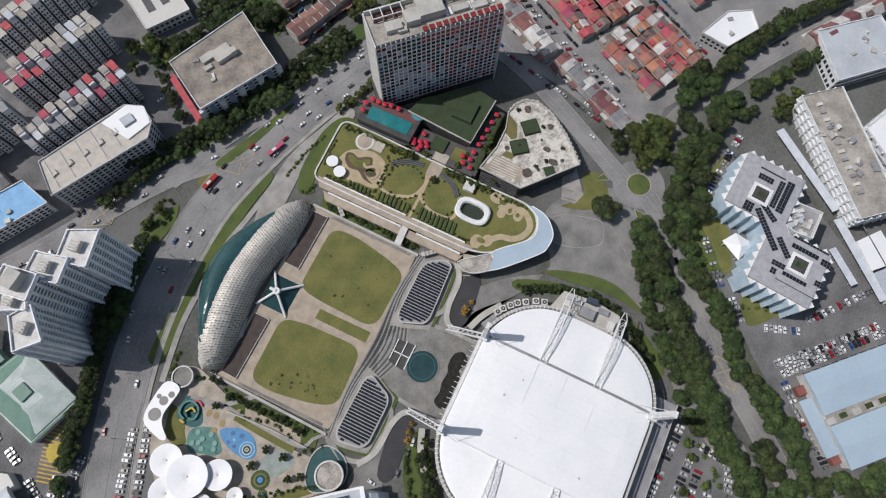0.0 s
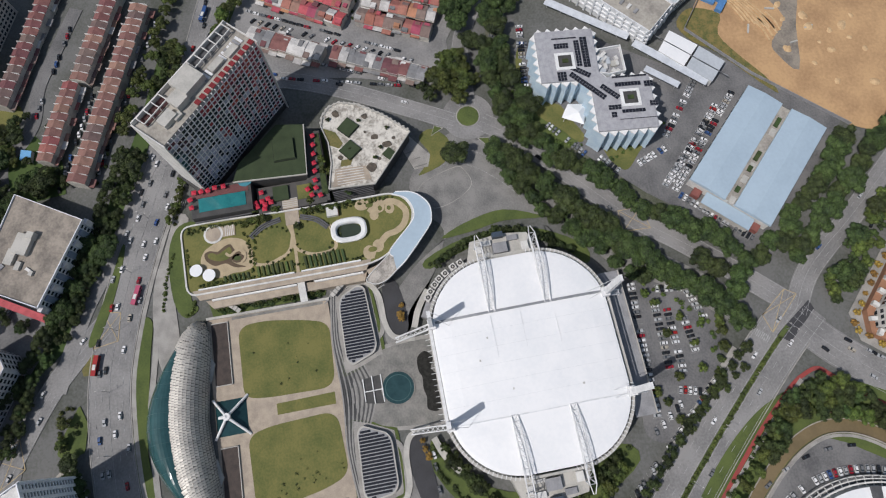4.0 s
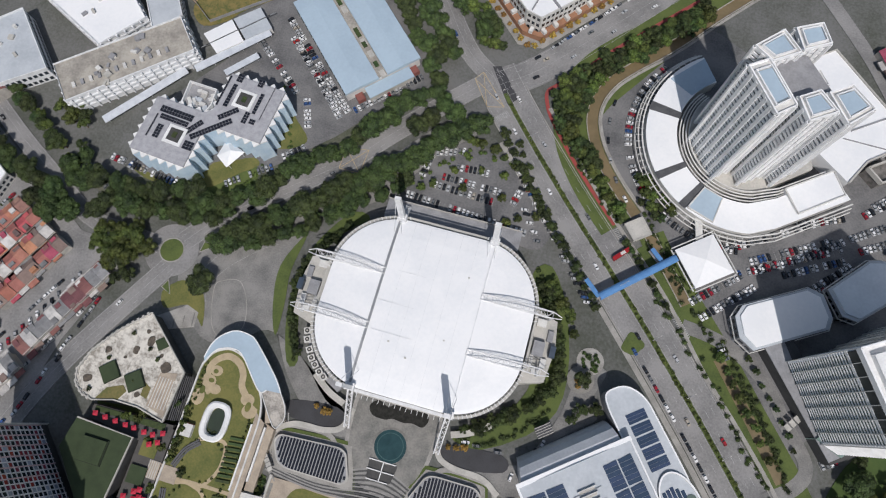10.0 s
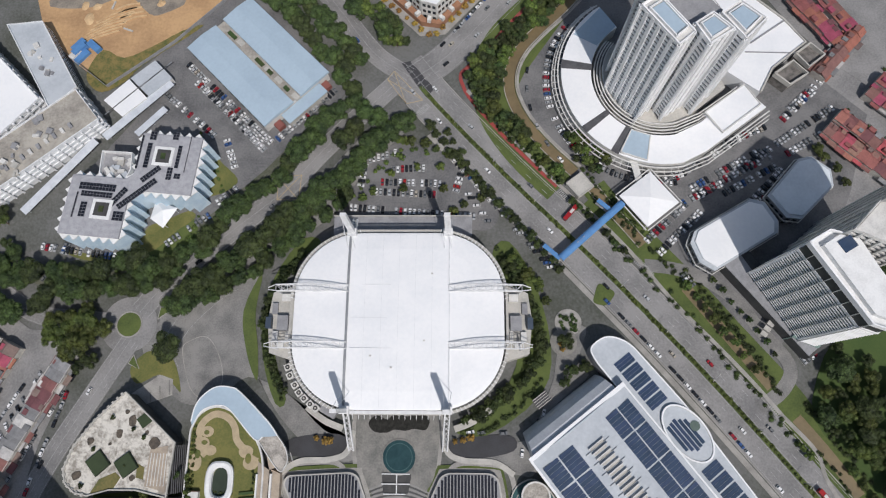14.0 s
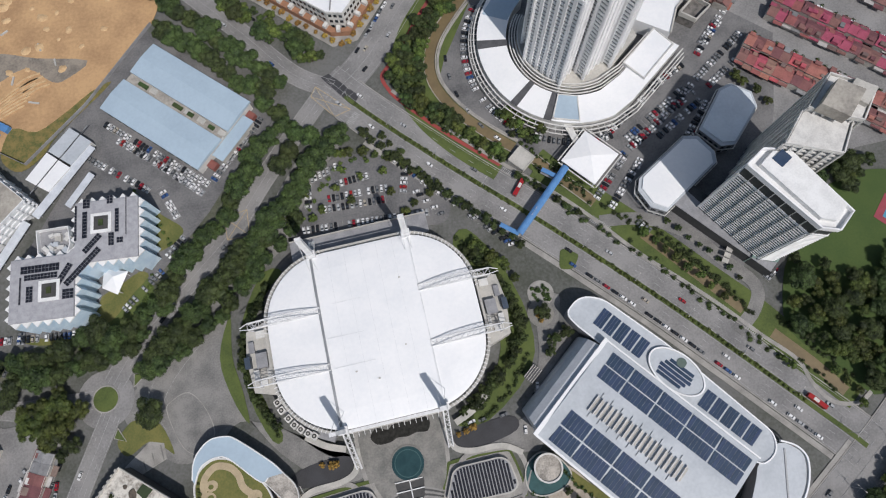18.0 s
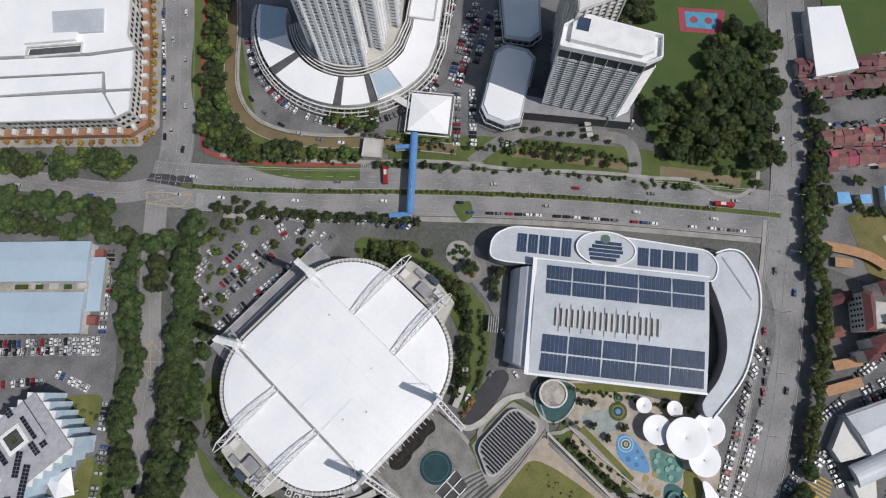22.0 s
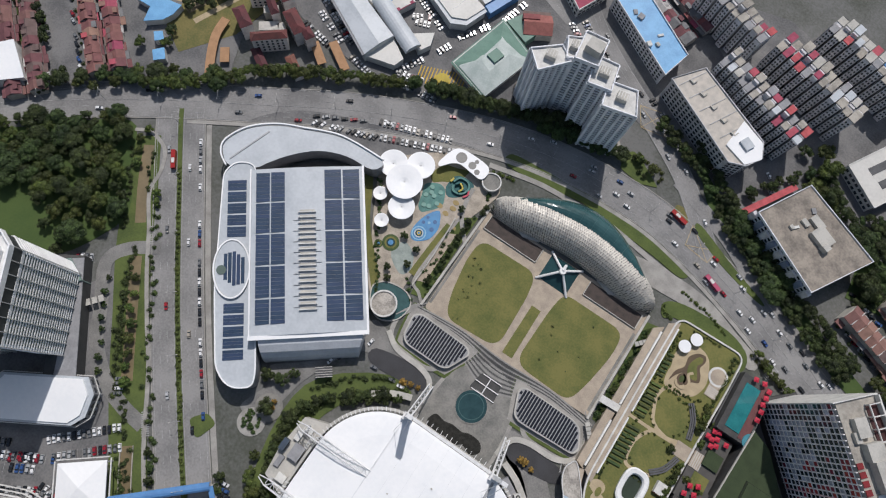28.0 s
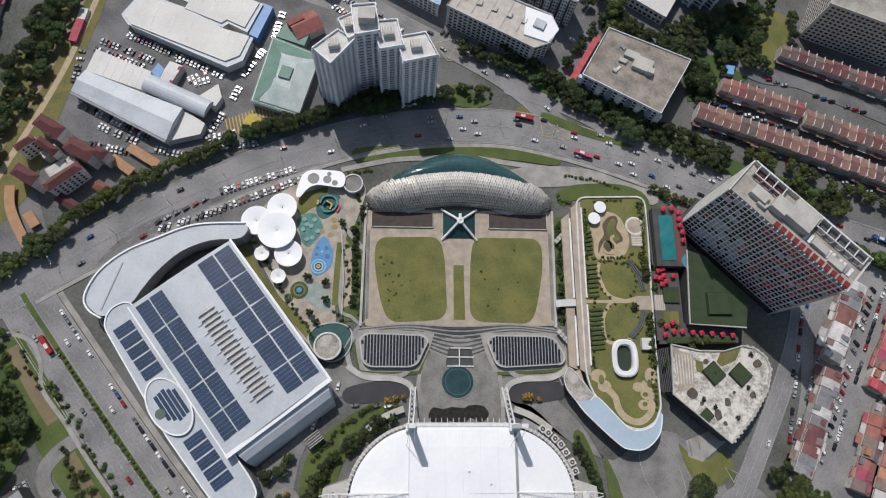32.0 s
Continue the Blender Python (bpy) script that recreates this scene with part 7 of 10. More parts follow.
off = lambda pts: [(p[0] + 145, p[1] + 215) for p in pts]
shaft(ct, off([(-121, -214), (-130, -220), (-145, -199), (-137, -192)]), 87, 27, pier=2.0, step=4.4, band=0.58)
shaft(ct, off([(-146, -204), (-155, -210), (-164, -201), (-152, -193)]), 86, 27, pier=2.0, step=4.4, band=0.58)
shaft(ct, off([(-160, -211), (-170, -218), (-181, -208), (-170, -197)]), 84, 26, pier=2.0, step=4.4, band=0.58)
shaft(ct, off([(-123, -226), (-135, -238), (-144, -228), (-132, -220)]), 86, 27, pier=2.0, step=4.4, band=0.58)
shaft(ct, off([(-141, -242), (-153, -248), (-158, -238), (-146, -231)]), 84, 26, pier=2.0, step=4.4, band=0.58)
shaft(ct, off([(-150, -222), (-158, -228), (-163, -221), (-154, -216)]), 76, 24, STONE)
part("link_core", slab(B(), off([(-130, -219), (-150, -206), (-163, -216), (-150, -232), (-138, -228)]), -0.4, 80), GREYW, ct)

# ---- square white canopy and blue footbridge ----
sc = thing("square_canopy", -142, -143, 0, 38, "white square hipped canopy roof on posts", "canopy")
bm = B()
v = [bm.verts.new(p) for p in ((-12, -12, 8.6), (12, -12, 8.6), (12, 12, 8.6), (-12, 12, 8.6))]
tpv = bm.verts.new((0, 0, 11.5))
lo = [bm.verts.new((p.co.x, p.co.y, 8.0)) for p in v]
for i in range(4):
    bm.faces.new((v[i], v[(i + 1) % 4], tpv))
    bm.faces.new((lo[i], lo[(i + 1) % 4], v[(i + 1) % 4], v[i]))
part("roof", bm, ROOFW, sc)
for x in (-11, 0, 11):
    for y in (-11, 11):
        part("post", box(B(), x, y, -0.4, 0.8, 0.8, 8.4), OFFW, sc)
for s in (-1, 1):
    part("frame", box(B(), 13.6 * s, 0, 7.4, 0.6, 26, 0.6), OFFW, sc)
    part("frame", box(B(), 0, 13.6 * s, 7.4, 26, 0.6, 0.6), OFFW, sc)
part("walkway", ribbon(B(), [(-4, -12), (-10, -24)], 4, 6.4, 7.2), OFFW, sc, "pale covered walkway")
fb = thing("footbridge", -109, -125, 0, 0, "bright blue covered footbridge over the road", "footbridge")
ba, bb_, bc = Vector((19, 17)), Vector((-18, -16)), Vector((27, 10))
part("deck", ribbon(B(), [tuple(ba), tuple(bb_)], 3.2, 5.4, 5.9), GREYW, fb)
bm = B()
d = (bb_ - ba).normalized()
n = Vector((-d.y, d.x))
sec = ((-2.1, 8.2), (-1.2, 9.0), (0, 9.2), (1.2, 9.0), (2.1, 8.2))
vv = [[bm.verts.new((p.x + n.x * s, p.y + n.y * s, z)) for s, z in sec] for p in (ba, bb_)]
for i in range(4):
    bm.faces.new((vv[0][i], vv[0][i + 1], vv[1][i + 1], vv[1][i]))
part("roof", bm, BLUEM, fb, "bright blue curved metal roof")
for s in (-2.0, 2.0):
    part("side", ribbon(B(), [tuple(ba), tuple(bb_)], 0.15, 5.9, 7.2, s), BLUEM, fb)
for (x0, y0, x1, y1) in ((19, 17, 28, 9), (-13, -10, -4, -18)):
    part("stair_roof", ribbon(B(), [(x0, y0), (x1, y1)], 2.6, 7.0, 7.3), BLUEM, fb)
    part("stair", ribbon(B(), [(x0, y0), (x1, y1)], 2.0, 2.6, 3.2), GREYW, fb)
for p in (ba, bb_, (ba + bb_) / 2):
    part("pier", box(B(), p.x, p.y, -0.4, 1.0, 1.0, 5.9), CONCL, fb)
gk = block("guard_house", [(-105, -161.5), (-112, -152.5), (-103, -146), (-96, -154.5)], 4, CONCL, CONCL, "flat concrete roofed guard house", parapet=0.4)

# ---- grey octagonal roofs and the two office towers ----
for pts, lb in (([(-162, -116), (-166, -105), (-174, -100), (-211, -122), (-212, -129), (-206, -140), (-198, -142), (-165, -123)], "long hall"), ([(-208, -144), (-217, -131), (-225, -130), (-246, -150), (-246, -160), (-236, -168), (-228, -166)], "short hall")):
    b1 = block("octagonal_hall", pts, 11, GREYW, ROOFG, "grey-roofed " + lb + " with clipped corners", "hall", parapet=0, group="clipped grey halls", floors=2)
    cx, cy = b1.location.x, b1.location.y
    loc = [(p[0] - cx, p[1] - cy) for p in pts]
    part("upper_roof", slab(B(), [(x * 0.9, y * 0.9) for x, y in loc], 11, 11.9), ROOFW if "long" in lb else mat("pale_metal_roof", (0.7, 0.74, 0.77), 0.5, col2=(0.6, 0.64, 0.67), scale=0.07, fine=0.6), b1)
    part("gallery", ribbon(B(), [(x * 1.06, y * 1.06) for x, y in loc + loc[:1]], 0.4, 7.5, 8.4), OFFW, b1)
tw = thing("louvred_tower", -207, -82, 0, 0, "white office tower with horizontal louvres and a white roof", "office tower")
toff = lambda pts: [(p[0] + 207, p[1] + 82) for p in pts]
TP = toff([(-192, -99), (-202, -105), (-213, -102), (-231, -66), (-222, -59), (-214, -62)])
part("core", slab(B(), [(p[0] * 0.94, p[1] * 0.94) for p in TP], -0.4, 70), mat("green_grey_glazing", (0.09, 0.12, 0.12), 0.2, col2=(0.06, 0.085, 0.085)), tw)
lv = part("louvre", slab(B(), TP, 0, 0.75), TOWW, tw)
lv.matrix_basis = pose(0, 0, 11)
for q in range(1, 24):
    share(lv, "louvre", tw, pose(0, 0, 11 + q * 2.15))
# solid slab; its near-black colour paints the shade inside an open storey
part("sky_band", slab(B(), [(p[0] * 0.975, p[1] * 0.975) for p in TP], 62.5, 69.5), mat("shaded_sky_lobby", (0.05, 0.055, 0.055), 0.6), tw, "band under the roof painted dark like a shaded open storey")
part("sky_rail", slab(B(), [(p[0] * 1.005, p[1] * 1.005) for p in TP], 61.6, 62.6), TOWW, tw)
for q in range(8):
    t = q / 7
    x, y = TP[0][0] + (TP[5][0] - TP[0][0]) * t, TP[0][1] + (TP[5][1] - TP[0][1]) * t
    part("fin", box(B(), x * 1.01, y * 1.01, 9, 0.35, 0.5, 61, 121), OFFW, tw)
part("roof", slab(B(), TP, 69.5, 71), WHITE, tw, "white flat roof")
part("roof_wall", ribbon(B(), TP + TP[:1], 0.8, 70, 73.5), TOWW, tw)
part("roof_slab", slab(B(), [(p[0] * 0.8 - 2.5, p[1] * 0.85 - 1) for p in TP], 71, 74), WHITE, tw)
part("solar_field", box(B(), -1, -16, 74.1, 7, 6, 0.4, 30), SOLAR, tw)
part("podium", slab(B(), toff([(-176, -109), (-190, -119), (-231, -60), (-220, -53)]), -0.4, 9), DARKW, tw)
part("podium_roof", slab(B(), toff([(-176, -109), (-186, -116), (-200, -92), (-214, -66), (-228, -61), (-219, -54)]), 9, 9.6), GREYW, tw)
part("terrace_glass", slab(B(), toff([(-211, -64), (-224, -58), (-232, -66), (-222, -74)]), -0.4, 11), mat("green_terrace_glass", (0.2, 0.28, 0.25), 0.4), tw)
for q in range(8):
    part("awning", box(B(), -203 + 207 + q * 2.2 - 12, -70 + 82 - 8 + q * 2.8 - 8, 4, 2.6, 3.6, 0.3, 52), CONCL, tw)
be = thing("beige_tower", -235, -112, 0, 0, "tall tower with pale concrete frames, open floors and a stained roof", "office tower")
boff = lambda pts: [(p[0] + 235, p[1] + 112) for p in pts]
shaft(be, boff([(-208, -103), (-222, -117), (-242, -106), (-232, -92)]), 80, 24, None, OFFW, TOWG, 4.0, band=0.36)
shaft(be, boff([(-222, -116), (-238, -130), (-256, -118), (-244, -104)]), 84, 25, None, OFFW, TOWG, 4.0, band=0.36)
part("roof_block", slab(B(), boff([(-224, -114), (-236, -124), (-246, -116), (-234, -105)]), 84, 91), CONC, be, "weathered concrete roof house")
part("roof_block", slab(B(), boff([(-240, -118), (-247, -124), (-255, -117), (-247, -110)]), 84, 87), CONCL, be)
ctb = thing("sports_court", -308, -67, 0, 0, "blue and red painted sports court in the park", "sports court")
part("surround", slab(B(), [(3, -17), (15, -5), (-1, 15), (-16, 6)], -0.3, 0.12), mat("red_court", (0.32, 0.06, 0.08), 0.8), ctb)
part("court", slab(B(), [(2.2, -12), (10, -4), (-1, 10), (-11, 4)], 0, 0.18), mat("blue_court", (0.08, 0.3, 0.45), 0.8), ctb)
for t in (0.28, 0.72):
    part("court_key", slab(B(), circle(6.5 - 13 * t, -8.5 + 16 * t, 2.4, n=20), 0.1, 0.22), mat("red_court", (0.32, 0.06, 0.08), 0.8), ctb)

# ---- white shopping mall ----
ml = block("shopping_mall", [(-9, -270), (-19, -267), (-36, -284), (-48, -298), (-50, -306), (-66, -323), (-116, -384), (-24, -452), (112, -388), (39, -317)], 17, OFFW, ROOFW, "large mall with white metal roofs and brown arcades", "mall", floors=3, parapet=1.0)
mx, my = ml.location.x, ml.location.y
mo = lambda pts: [(p[0] - mx, p[1] - my) for p in pts]
for x, y in ((28, -336.5), (19, -328), (11, -321), (2, -313), (-5, -306), (-14, -299)):
    part("skylight", box(B(), x - mx, y - my, 17, 3.2, 4.4, 1.2, 47), GREYW, ml)
for pts, w, z in (([(62, -356), (28, -329), (-29, -276)], 1.2, 18.2), ([(60, -374), (21, -339), (-24, -297)], 1.0, 18.0), ([(-24, -297), (-16, -286)], 1.2, 18.4), ([(46, -382), (13, -349), (-26, -312), (-47, -296)], 1.4, 18.4), ([(-16, -287), (-12, -271)], 0.7, 17.9)):
    part("roof_step", ribbon(B(), mo(pts), w, 17, z), GREYW, ml, "grey step between roof planes")
part("hall_roof", slab(B(), mo([(50, -362), (22, -337), (-23, -296), (-17, -289), (30, -331), (58, -355)]), 17, 19), ROOFW, ml)
part("rear_roof", slab(B(), mo([(-3, -345), (-26, -325), (-30, -328), (-8, -349)]), 17, 19.5), ROOFW, ml)
part("roof_well", slab(B(), mo([(-3, -341), (-26, -321), (-22.5, -318), (0.5, -338)]), 17, 17.3), ROOFD, ml, "dark roof well")
part("roof_well_rim", ribbon(B(), mo([(-3, -342.5), (-27.5, -321), (-22.5, -316.5), (2, -338), (-3, -342.5)]), 1.2, 17, 18.6), OFFW, ml)
part("grey_roof", slab(B(), mo([(-28, -351), (-51, -330), (-41, -318), (-19, -338)]), 17, 18.4), ROOFG, ml, "grey-blue metal roof")
part("roof_solar", slab(B(), mo([(-60, -346), (-78, -364), (-64, -378), (-46, -360)]), 17, 17.5), SOLAR, ml)
ARC = [(92, -366), (47, -323), (-10, -266), (-20, -264), (-42, -289), (-60, -310), (-75, -330), (-122, -386)]
part("arcade", ribbon(B(), mo(ARC), 4.0, -0.4, 4.5), mat("brown_arcade_tiles", (0.33, 0.17, 0.1), 0.85), ml, "brown tiled arcade roof")
for x, y, h in walk_line(ARC, 9, 3):
    part("arcade_bay", box(B(), x - mx, y - my, 4.5, 2.4, 3.6, 2.6, h), OFFW, ml)
sheet("mall_pavement", [(100, -364), (50, -316), (-8, -257), (-24, -258), (-54, -292), (-82, -324), (-126, -378), (-116, -388), (0, -300), (80, -370)], -0.02, PAVE, "pale pavement round the mall", "pavement", depth=0.3)

# ---- factory and sheds behind the office block ----
CW = mat("bright_white_wall", (0.76, 0.77, 0.78), 0.6)
b1 = block("factory_block", [(183, -192), (246, -139), (264, -160), (200, -212)], 15, CW, CONC, "long white-walled block with a stained concrete roof", "factory", units=14, seed=3)
b2 = block("factory_hall", [(272.5, -254.0), (222.5, -206.5), (243.5, -181.0), (296.5, -208.0), (312.0, -227.0)], 14, CW, ROOFW, "factory hall with a white metal roof", "factory", units=5, seed=4)
bx = block("factory_wing", [(254.5, -260.5), (232.0, -262.5), (202.5, -216.0), (216.5, -201.0)], 11, CW, ROOFG, "factory wing with a grey metal roof and dark gaps", "factory", floors=3, units=10, seed=8)
b3 = block("factory_annex", [(270, -158), (300, -136), (330, -170), (304, -194)], 12, CW, ROOFG, "factory wing with grey and white roofs", "factory", floors=2, units=6, seed=5)
for bq in (b1, b2):
    ring = [(183, -192), (246, -139), (264, -160), (200, -212)] if bq is b1 else [(272.5, -254.0), (222.5, -206.5), (243.5, -181.0), (296.5, -208.0), (312.0, -227.0)]
    rq = [(p[0] - bq.location.x, p[1] - bq.location.y) for p in ring]
    for z in (3.4, 7.0, 10.6):
        part("balcony_band", ribbon(B(), [(p[0] * 1.02, p[1] * 1.02) for p in rq + rq[:1]], 0.9, z, z + 1.1), CW, bq)
    for x, y, h in walk_line(rq + rq[:1], 5.5, 2):
        part("buttress", box(B(), x * 1.015, y * 1.015, -0.3, 1.0, 1.6, 14.5, h), CW, bq)
for pts in ([(262, -236), (270, -228), (273, -231), (265, -239)], [(280, -226), (290, -216), (293, -219), (283, -229)]):
    part("roof_well", slab(B(), [(p[0] - b2.location.x, p[1] - b2.location.y) for p in pts], 14, 14.3), ROOFD, b2)
for q in range(12):
    part("roof_vent", box(B(), -24 + q * 4.2, -12 + q * 3.4, 15, 1.9, 3.6, 1.1, 40), OFFW if q % 2 else GREYW, b1)
sw = block("corrugated_shed", [(187.5, -209.5), (173.5, -224), (160.5, -211), (174.5, -198.5)], 6, OFFW, ROOFW, "shed with a white corrugated roof", "shed", parapet=0)
sg = block("corrugated_shed", [(173, -225), (159, -237.5), (146.5, -225), (160, -212.5)], 5.5, OFFW, ROOFG, "shed with a grey corrugated roof", "shed", parapet=0)
for sh, hz in ((sw, 6), (sg, 5.5)):
    for q in range(5):
        o_ = (q - 2) * 3.6
        part("roof_gutter", ribbon(B(), [(o_ * 0.72 - 6.2, o_ * 0.7 - 6.2), (o_ * 0.72 + 6.2, o_ * 0.7 + 6.2)], 0.5, hz - 0.1, hz + 0.15), GREYST, sh)
for wa_, wb2, wd in (((184, -185), (147, -222.5), 5.4), ((226, -137), (189, -183), 5.4), ((164.5, -187), (148.5, -204.5), 4.4)):
    cx_, cy_ = (wa_[0] + wb2[0]) / 2, (wa_[1] + wb2[1]) / 2
    wk = thing("covered_walkway", cx_, cy_, 0, 0, "long covered walkway with a pale metal roof", "walkway", "covered walkways")
    a_, b_ = (wa_[0] - cx_, wa_[1] - cy_), (wb2[0] - cx_, wb2[1] - cy_)
    part("roof", ribbon(B(), [a_, b_], wd, 4.4, 4.8), mat("pale_grey_sheet_roof", (0.62, 0.65, 0.69), 0.5, col2=(0.5, 0.53, 0.57), scale=0.2, fine=1), wk)
    for x, y, _ in walk_line([a_, b_], 10, 2):
        part("post", box(B(), x, y, -0.4, 0.3, 0.3, 4.8), STEEL, wk)
bs = thing("site_huts", 208, -246, 0, 20, "heap of blue tarpaulins and site huts", "site huts")
for q in range(7):
    part("hut", box(B(), HR.uniform(-7, 7), HR.uniform(-9, 9), -0.2, HR.uniform(6, 10), HR.uniform(3, 5), HR.uniform(2, 4), HR.choice((30, 34, 120))), BLUEM if q < 6 else OFFW, bs)
EARTH = mat("pale_earth_heap", (0.62, 0.44, 0.25), 0.95, col2=(0.46, 0.3, 0.16), scale=0.2, fine=1, bump=0.8)
SR2 = random.Random(41)
for q in range(26):
    x, y, r = SR2.uniform(128, 222), SR2.uniform(-345, -262), SR2.uniform(1.6, 5)
    bm = B()
    rg = [[bm.verts.new((r * k * SR2.uniform(0.85, 1.15) * math.cos(i * 0.524), r * k * 0.75 * SR2.uniform(0.85, 1.15) * math.sin(i * 0.524), z)) for i in range(12)] for k, z in ((1.0, -0.1), (0.6, r * 0.16), (0.25, r * 0.24))]
    for a, b in zip(rg, rg[1:]):
        for i in range(12):
            bm.faces.new((a[i], a[(i + 1) % 12], b[(i + 1) % 12], b[i]))
    bm.faces.new(rg[-1])
    o = part("earth_mound", bm, EARTH)
    o.location, o.rotation_euler = (x, y, 0), (0, 0, SR2.uniform(0, 3))
    tagged(o, "low heap of pale orange earth", "earth heap", "earth heaps")
for q in range(8):
    o = part("pile_stack", box(B(), 0, 0, -0.1, SR2.uniform(3, 7), 1.1, 0.8), CONCL)
    o.location, o.rotation_euler = (SR2.uniform(140, 215), SR2.uniform(-330, -258), 0), (0, 0, SR2.uniform(0, 3))
    tagged(o, "stack of concrete piles on bare earth", "pile stack", "pile stacks")
SCRUB = mat("yellow_scrub", (0.22, 0.17, 0.06), 0.95, col2=(0.08, 0.1, 0.03), scale=0.22, fine=0.8, bump=0.5)
MUDG = mat("grey_mud", (0.3, 0.26, 0.21), 0.95, col2=(0.16, 0.14, 0.12), scale=0.12, fine=0.7, bump=0.6)
sheet("site_scrub", smooth([(193.5, -218.5), (203.0, -225.0), (205.0, -234.5), (197.0, -249.0), (182.5, -243.0), (164.5, -251.5), (147.0, -262.5), (133.5, -267.0), (142.5, -258.5), (169.5, -238.0), (180.0, -225.5)], 3, True), -0.01, SCRUB, "yellow-green scrub at the edge of the site", "grass", depth=0.2)
sheet("mud_track", smooth([(238.0, -282.0), (234.0, -296.0), (225.5, -308.5), (200.0, -303.5), (179.0, -295.0), (147.0, -285.5), (161.0, -275.5), (170.5, -275.5), (187.0, -289.5), (210.0, -281.0)], 3, True), -0.02, MUDG, "churned grey mud track on the site", "earth", depth=0.2)
bm = B()
for a, b in [((214.5, -251.0), (188.5, -263.0)), ((212.5, -254.0), (187.0, -266.0)), ((211.0, -257.0), (185.0, -269.0)), ((209.5, -260.0), (183.5, -272.0)), ((207.5, -263.0), (182.0, -274.5)), ((206.0, -266.0), (180.5, -277.5)), ((204.5, -269.0), (179.0, -280.5)), ((187.0, -269.0), (171.5, -274.0)), ((189.0, -272.0), (173.5, -277.0)), ((191.0, -275.5), (175.5, -280.5)), ((193.0, -278.5), (177.5, -283.5))]:
    ribbon(bm, smooth([a, ((a[0] + b[0]) / 2 + 1, (a[1] + b[1]) / 2 - 1), b], 4), 1.1, -0.1, 0.5)
tagged(part("earth_ridges", bm, EARTH), "parallel ridges of graded earth", "earth", kind="stuff")
fence = thing("site_fence", 148, -262, 0, 0, "grey sheet-metal fence round the building site", "fence")
for a, b in (((-44, -40), (2, 8)), ((2, 8), (42, 40)), ((42, 40), (86, 6))):
    part("fence_panel", ribbon(B(), [a, b], 0.25, -0.3, 2.4), GREYW, fence)

# ---- north side ----
def hall(parent, pts, h, roof, rise=0.0, name="roof"):
    """A shed of four corners with a low ridge along its first long side."""
    part("wall", slab(B(), pts, -0.4, h - 0.3), OFFW, parent)
    if not rise:
        part(name, slab(B(), pts, h - 0.3, h), roof, parent)
        return
    bm = B()
    p = [Vector((*q, h)) for q in pts]
    r0, r1 = (p[0] + p[1]) / 2, (p[3] + p[2]) / 2
    v = [bm.verts.new(q) for q in p] + [bm.verts.new(q + Vector((0, 0, rise))) for q in (r0, r1)]
    for q in ((0, 4, 5, 3), (4, 1, 2, 5), (0, 1, 4), (2, 3, 5), (3, 2, 1, 0)):
        bm.faces.new([v[i] for i in q])
    part(name, bm, roof, parent)


def vault(a, c, w, z, h, m, parent, label=""):
    bm = B()
    d = Vector((c[0] - a[0], c[1] - a[1])).normalized()
    nn = Vector((-d.y, d.x))
    v = [[bm.verts.new((p[0] + nn.x * w / 2 * math.cos(math.pi * i / 10), p[1] + nn.y * w / 2 * math.cos(math.pi * i / 10), z + h * math.sin(math.pi * i / 10))) for i in range(11)] for p in (a, c)]
    for i in range(10):
        bm.faces.new((v[0][i], v[0][i + 1], v[1][i + 1], v[1][i]))
    bm.faces.new(v[0])
    bm.faces.new(v[1][::-1])
    return part("vault_roof", bm, m, parent, label)


def about(pts, x, y):
    return [(p[0] - x, p[1] - y) for p in pts]


wx, wy = -190, 165
wa = thing("warehouse", wx, wy, 0, 0, "pale-roofed warehouse with a barrel-vaulted wing and small court", "warehouse", "warehouses")
hall(wa, about([(-229, 166), (-223, 180), (-164, 157), (-171, 136)], wx, wy), 8.5, ROOFG, 1.6)
hall(wa, about([(-223, 180.2), (-219, 195), (-185, 181), (-188, 168)], wx, wy), 7.8, ROOFC, 0)
hall(wa, about([(-171, 137), (-165, 158), (-151, 149), (-153, 142)], wx, wy), 5.5, ROOFC, 0)
hall(wa, about([(-181, 176), (-176, 190), (-168, 187), (-174, 173)], wx, wy), 5.6, ROOFC, 0.8)
hall(wa, about([(-157, 167), (-146, 176), (-143, 167), (-147, 159)], wx, wy), 5.0, ROOFC, 0)
part("red_roof", slab(B(), about([(-170, 186.5), (-168, 186), (-173, 174), (-175, 175)], wx, wy), 5.6, 6.0), ROOFMATS[6], wa)
part("blue_roof", slab(B(), about([(-187, 181), (-183, 189), (-179, 185), (-181, 178)], wx, wy), -0.3, 5), BLUEM, wa)
vault(*about([(-187, 174), (-149, 157)], wx, wy), 11.5, 7.0, 3.6, ROOFG, wa, "pale barrel vault")
part("eave", ribbon(B(), about([(-229, 166), (-171, 136)], wx, wy), 1.4, 7.4, 8.2, -0.8), GREYW, wa)
for q in range(1, 9):
    t = q / 9
    part("roof_seam", ribbon(B(), about([(-223 + 59 * t, 180 - 23 * t), (-229 + 58 * t, 166 - 30 * t)], wx, wy), 0.16, 8.4, 8.62), GREYST, wa)
for q in range(1, 7):
    t = q / 7
    part("roof_seam", ribbon(B(), about([(-223 + 35 * t, 180.2 - 12.2 * t), (-219 + 34 * t, 195 - 14 * t)], wx, wy), 0.16, 7.7, 7.86), GREYST, wa)
wx, wy = -165, 220
wb = thing("warehouse", wx, wy, 0, 0, "pair of long cream-roofed sheds with clipped ends and a blue lean-to", "warehouse", "warehouses")
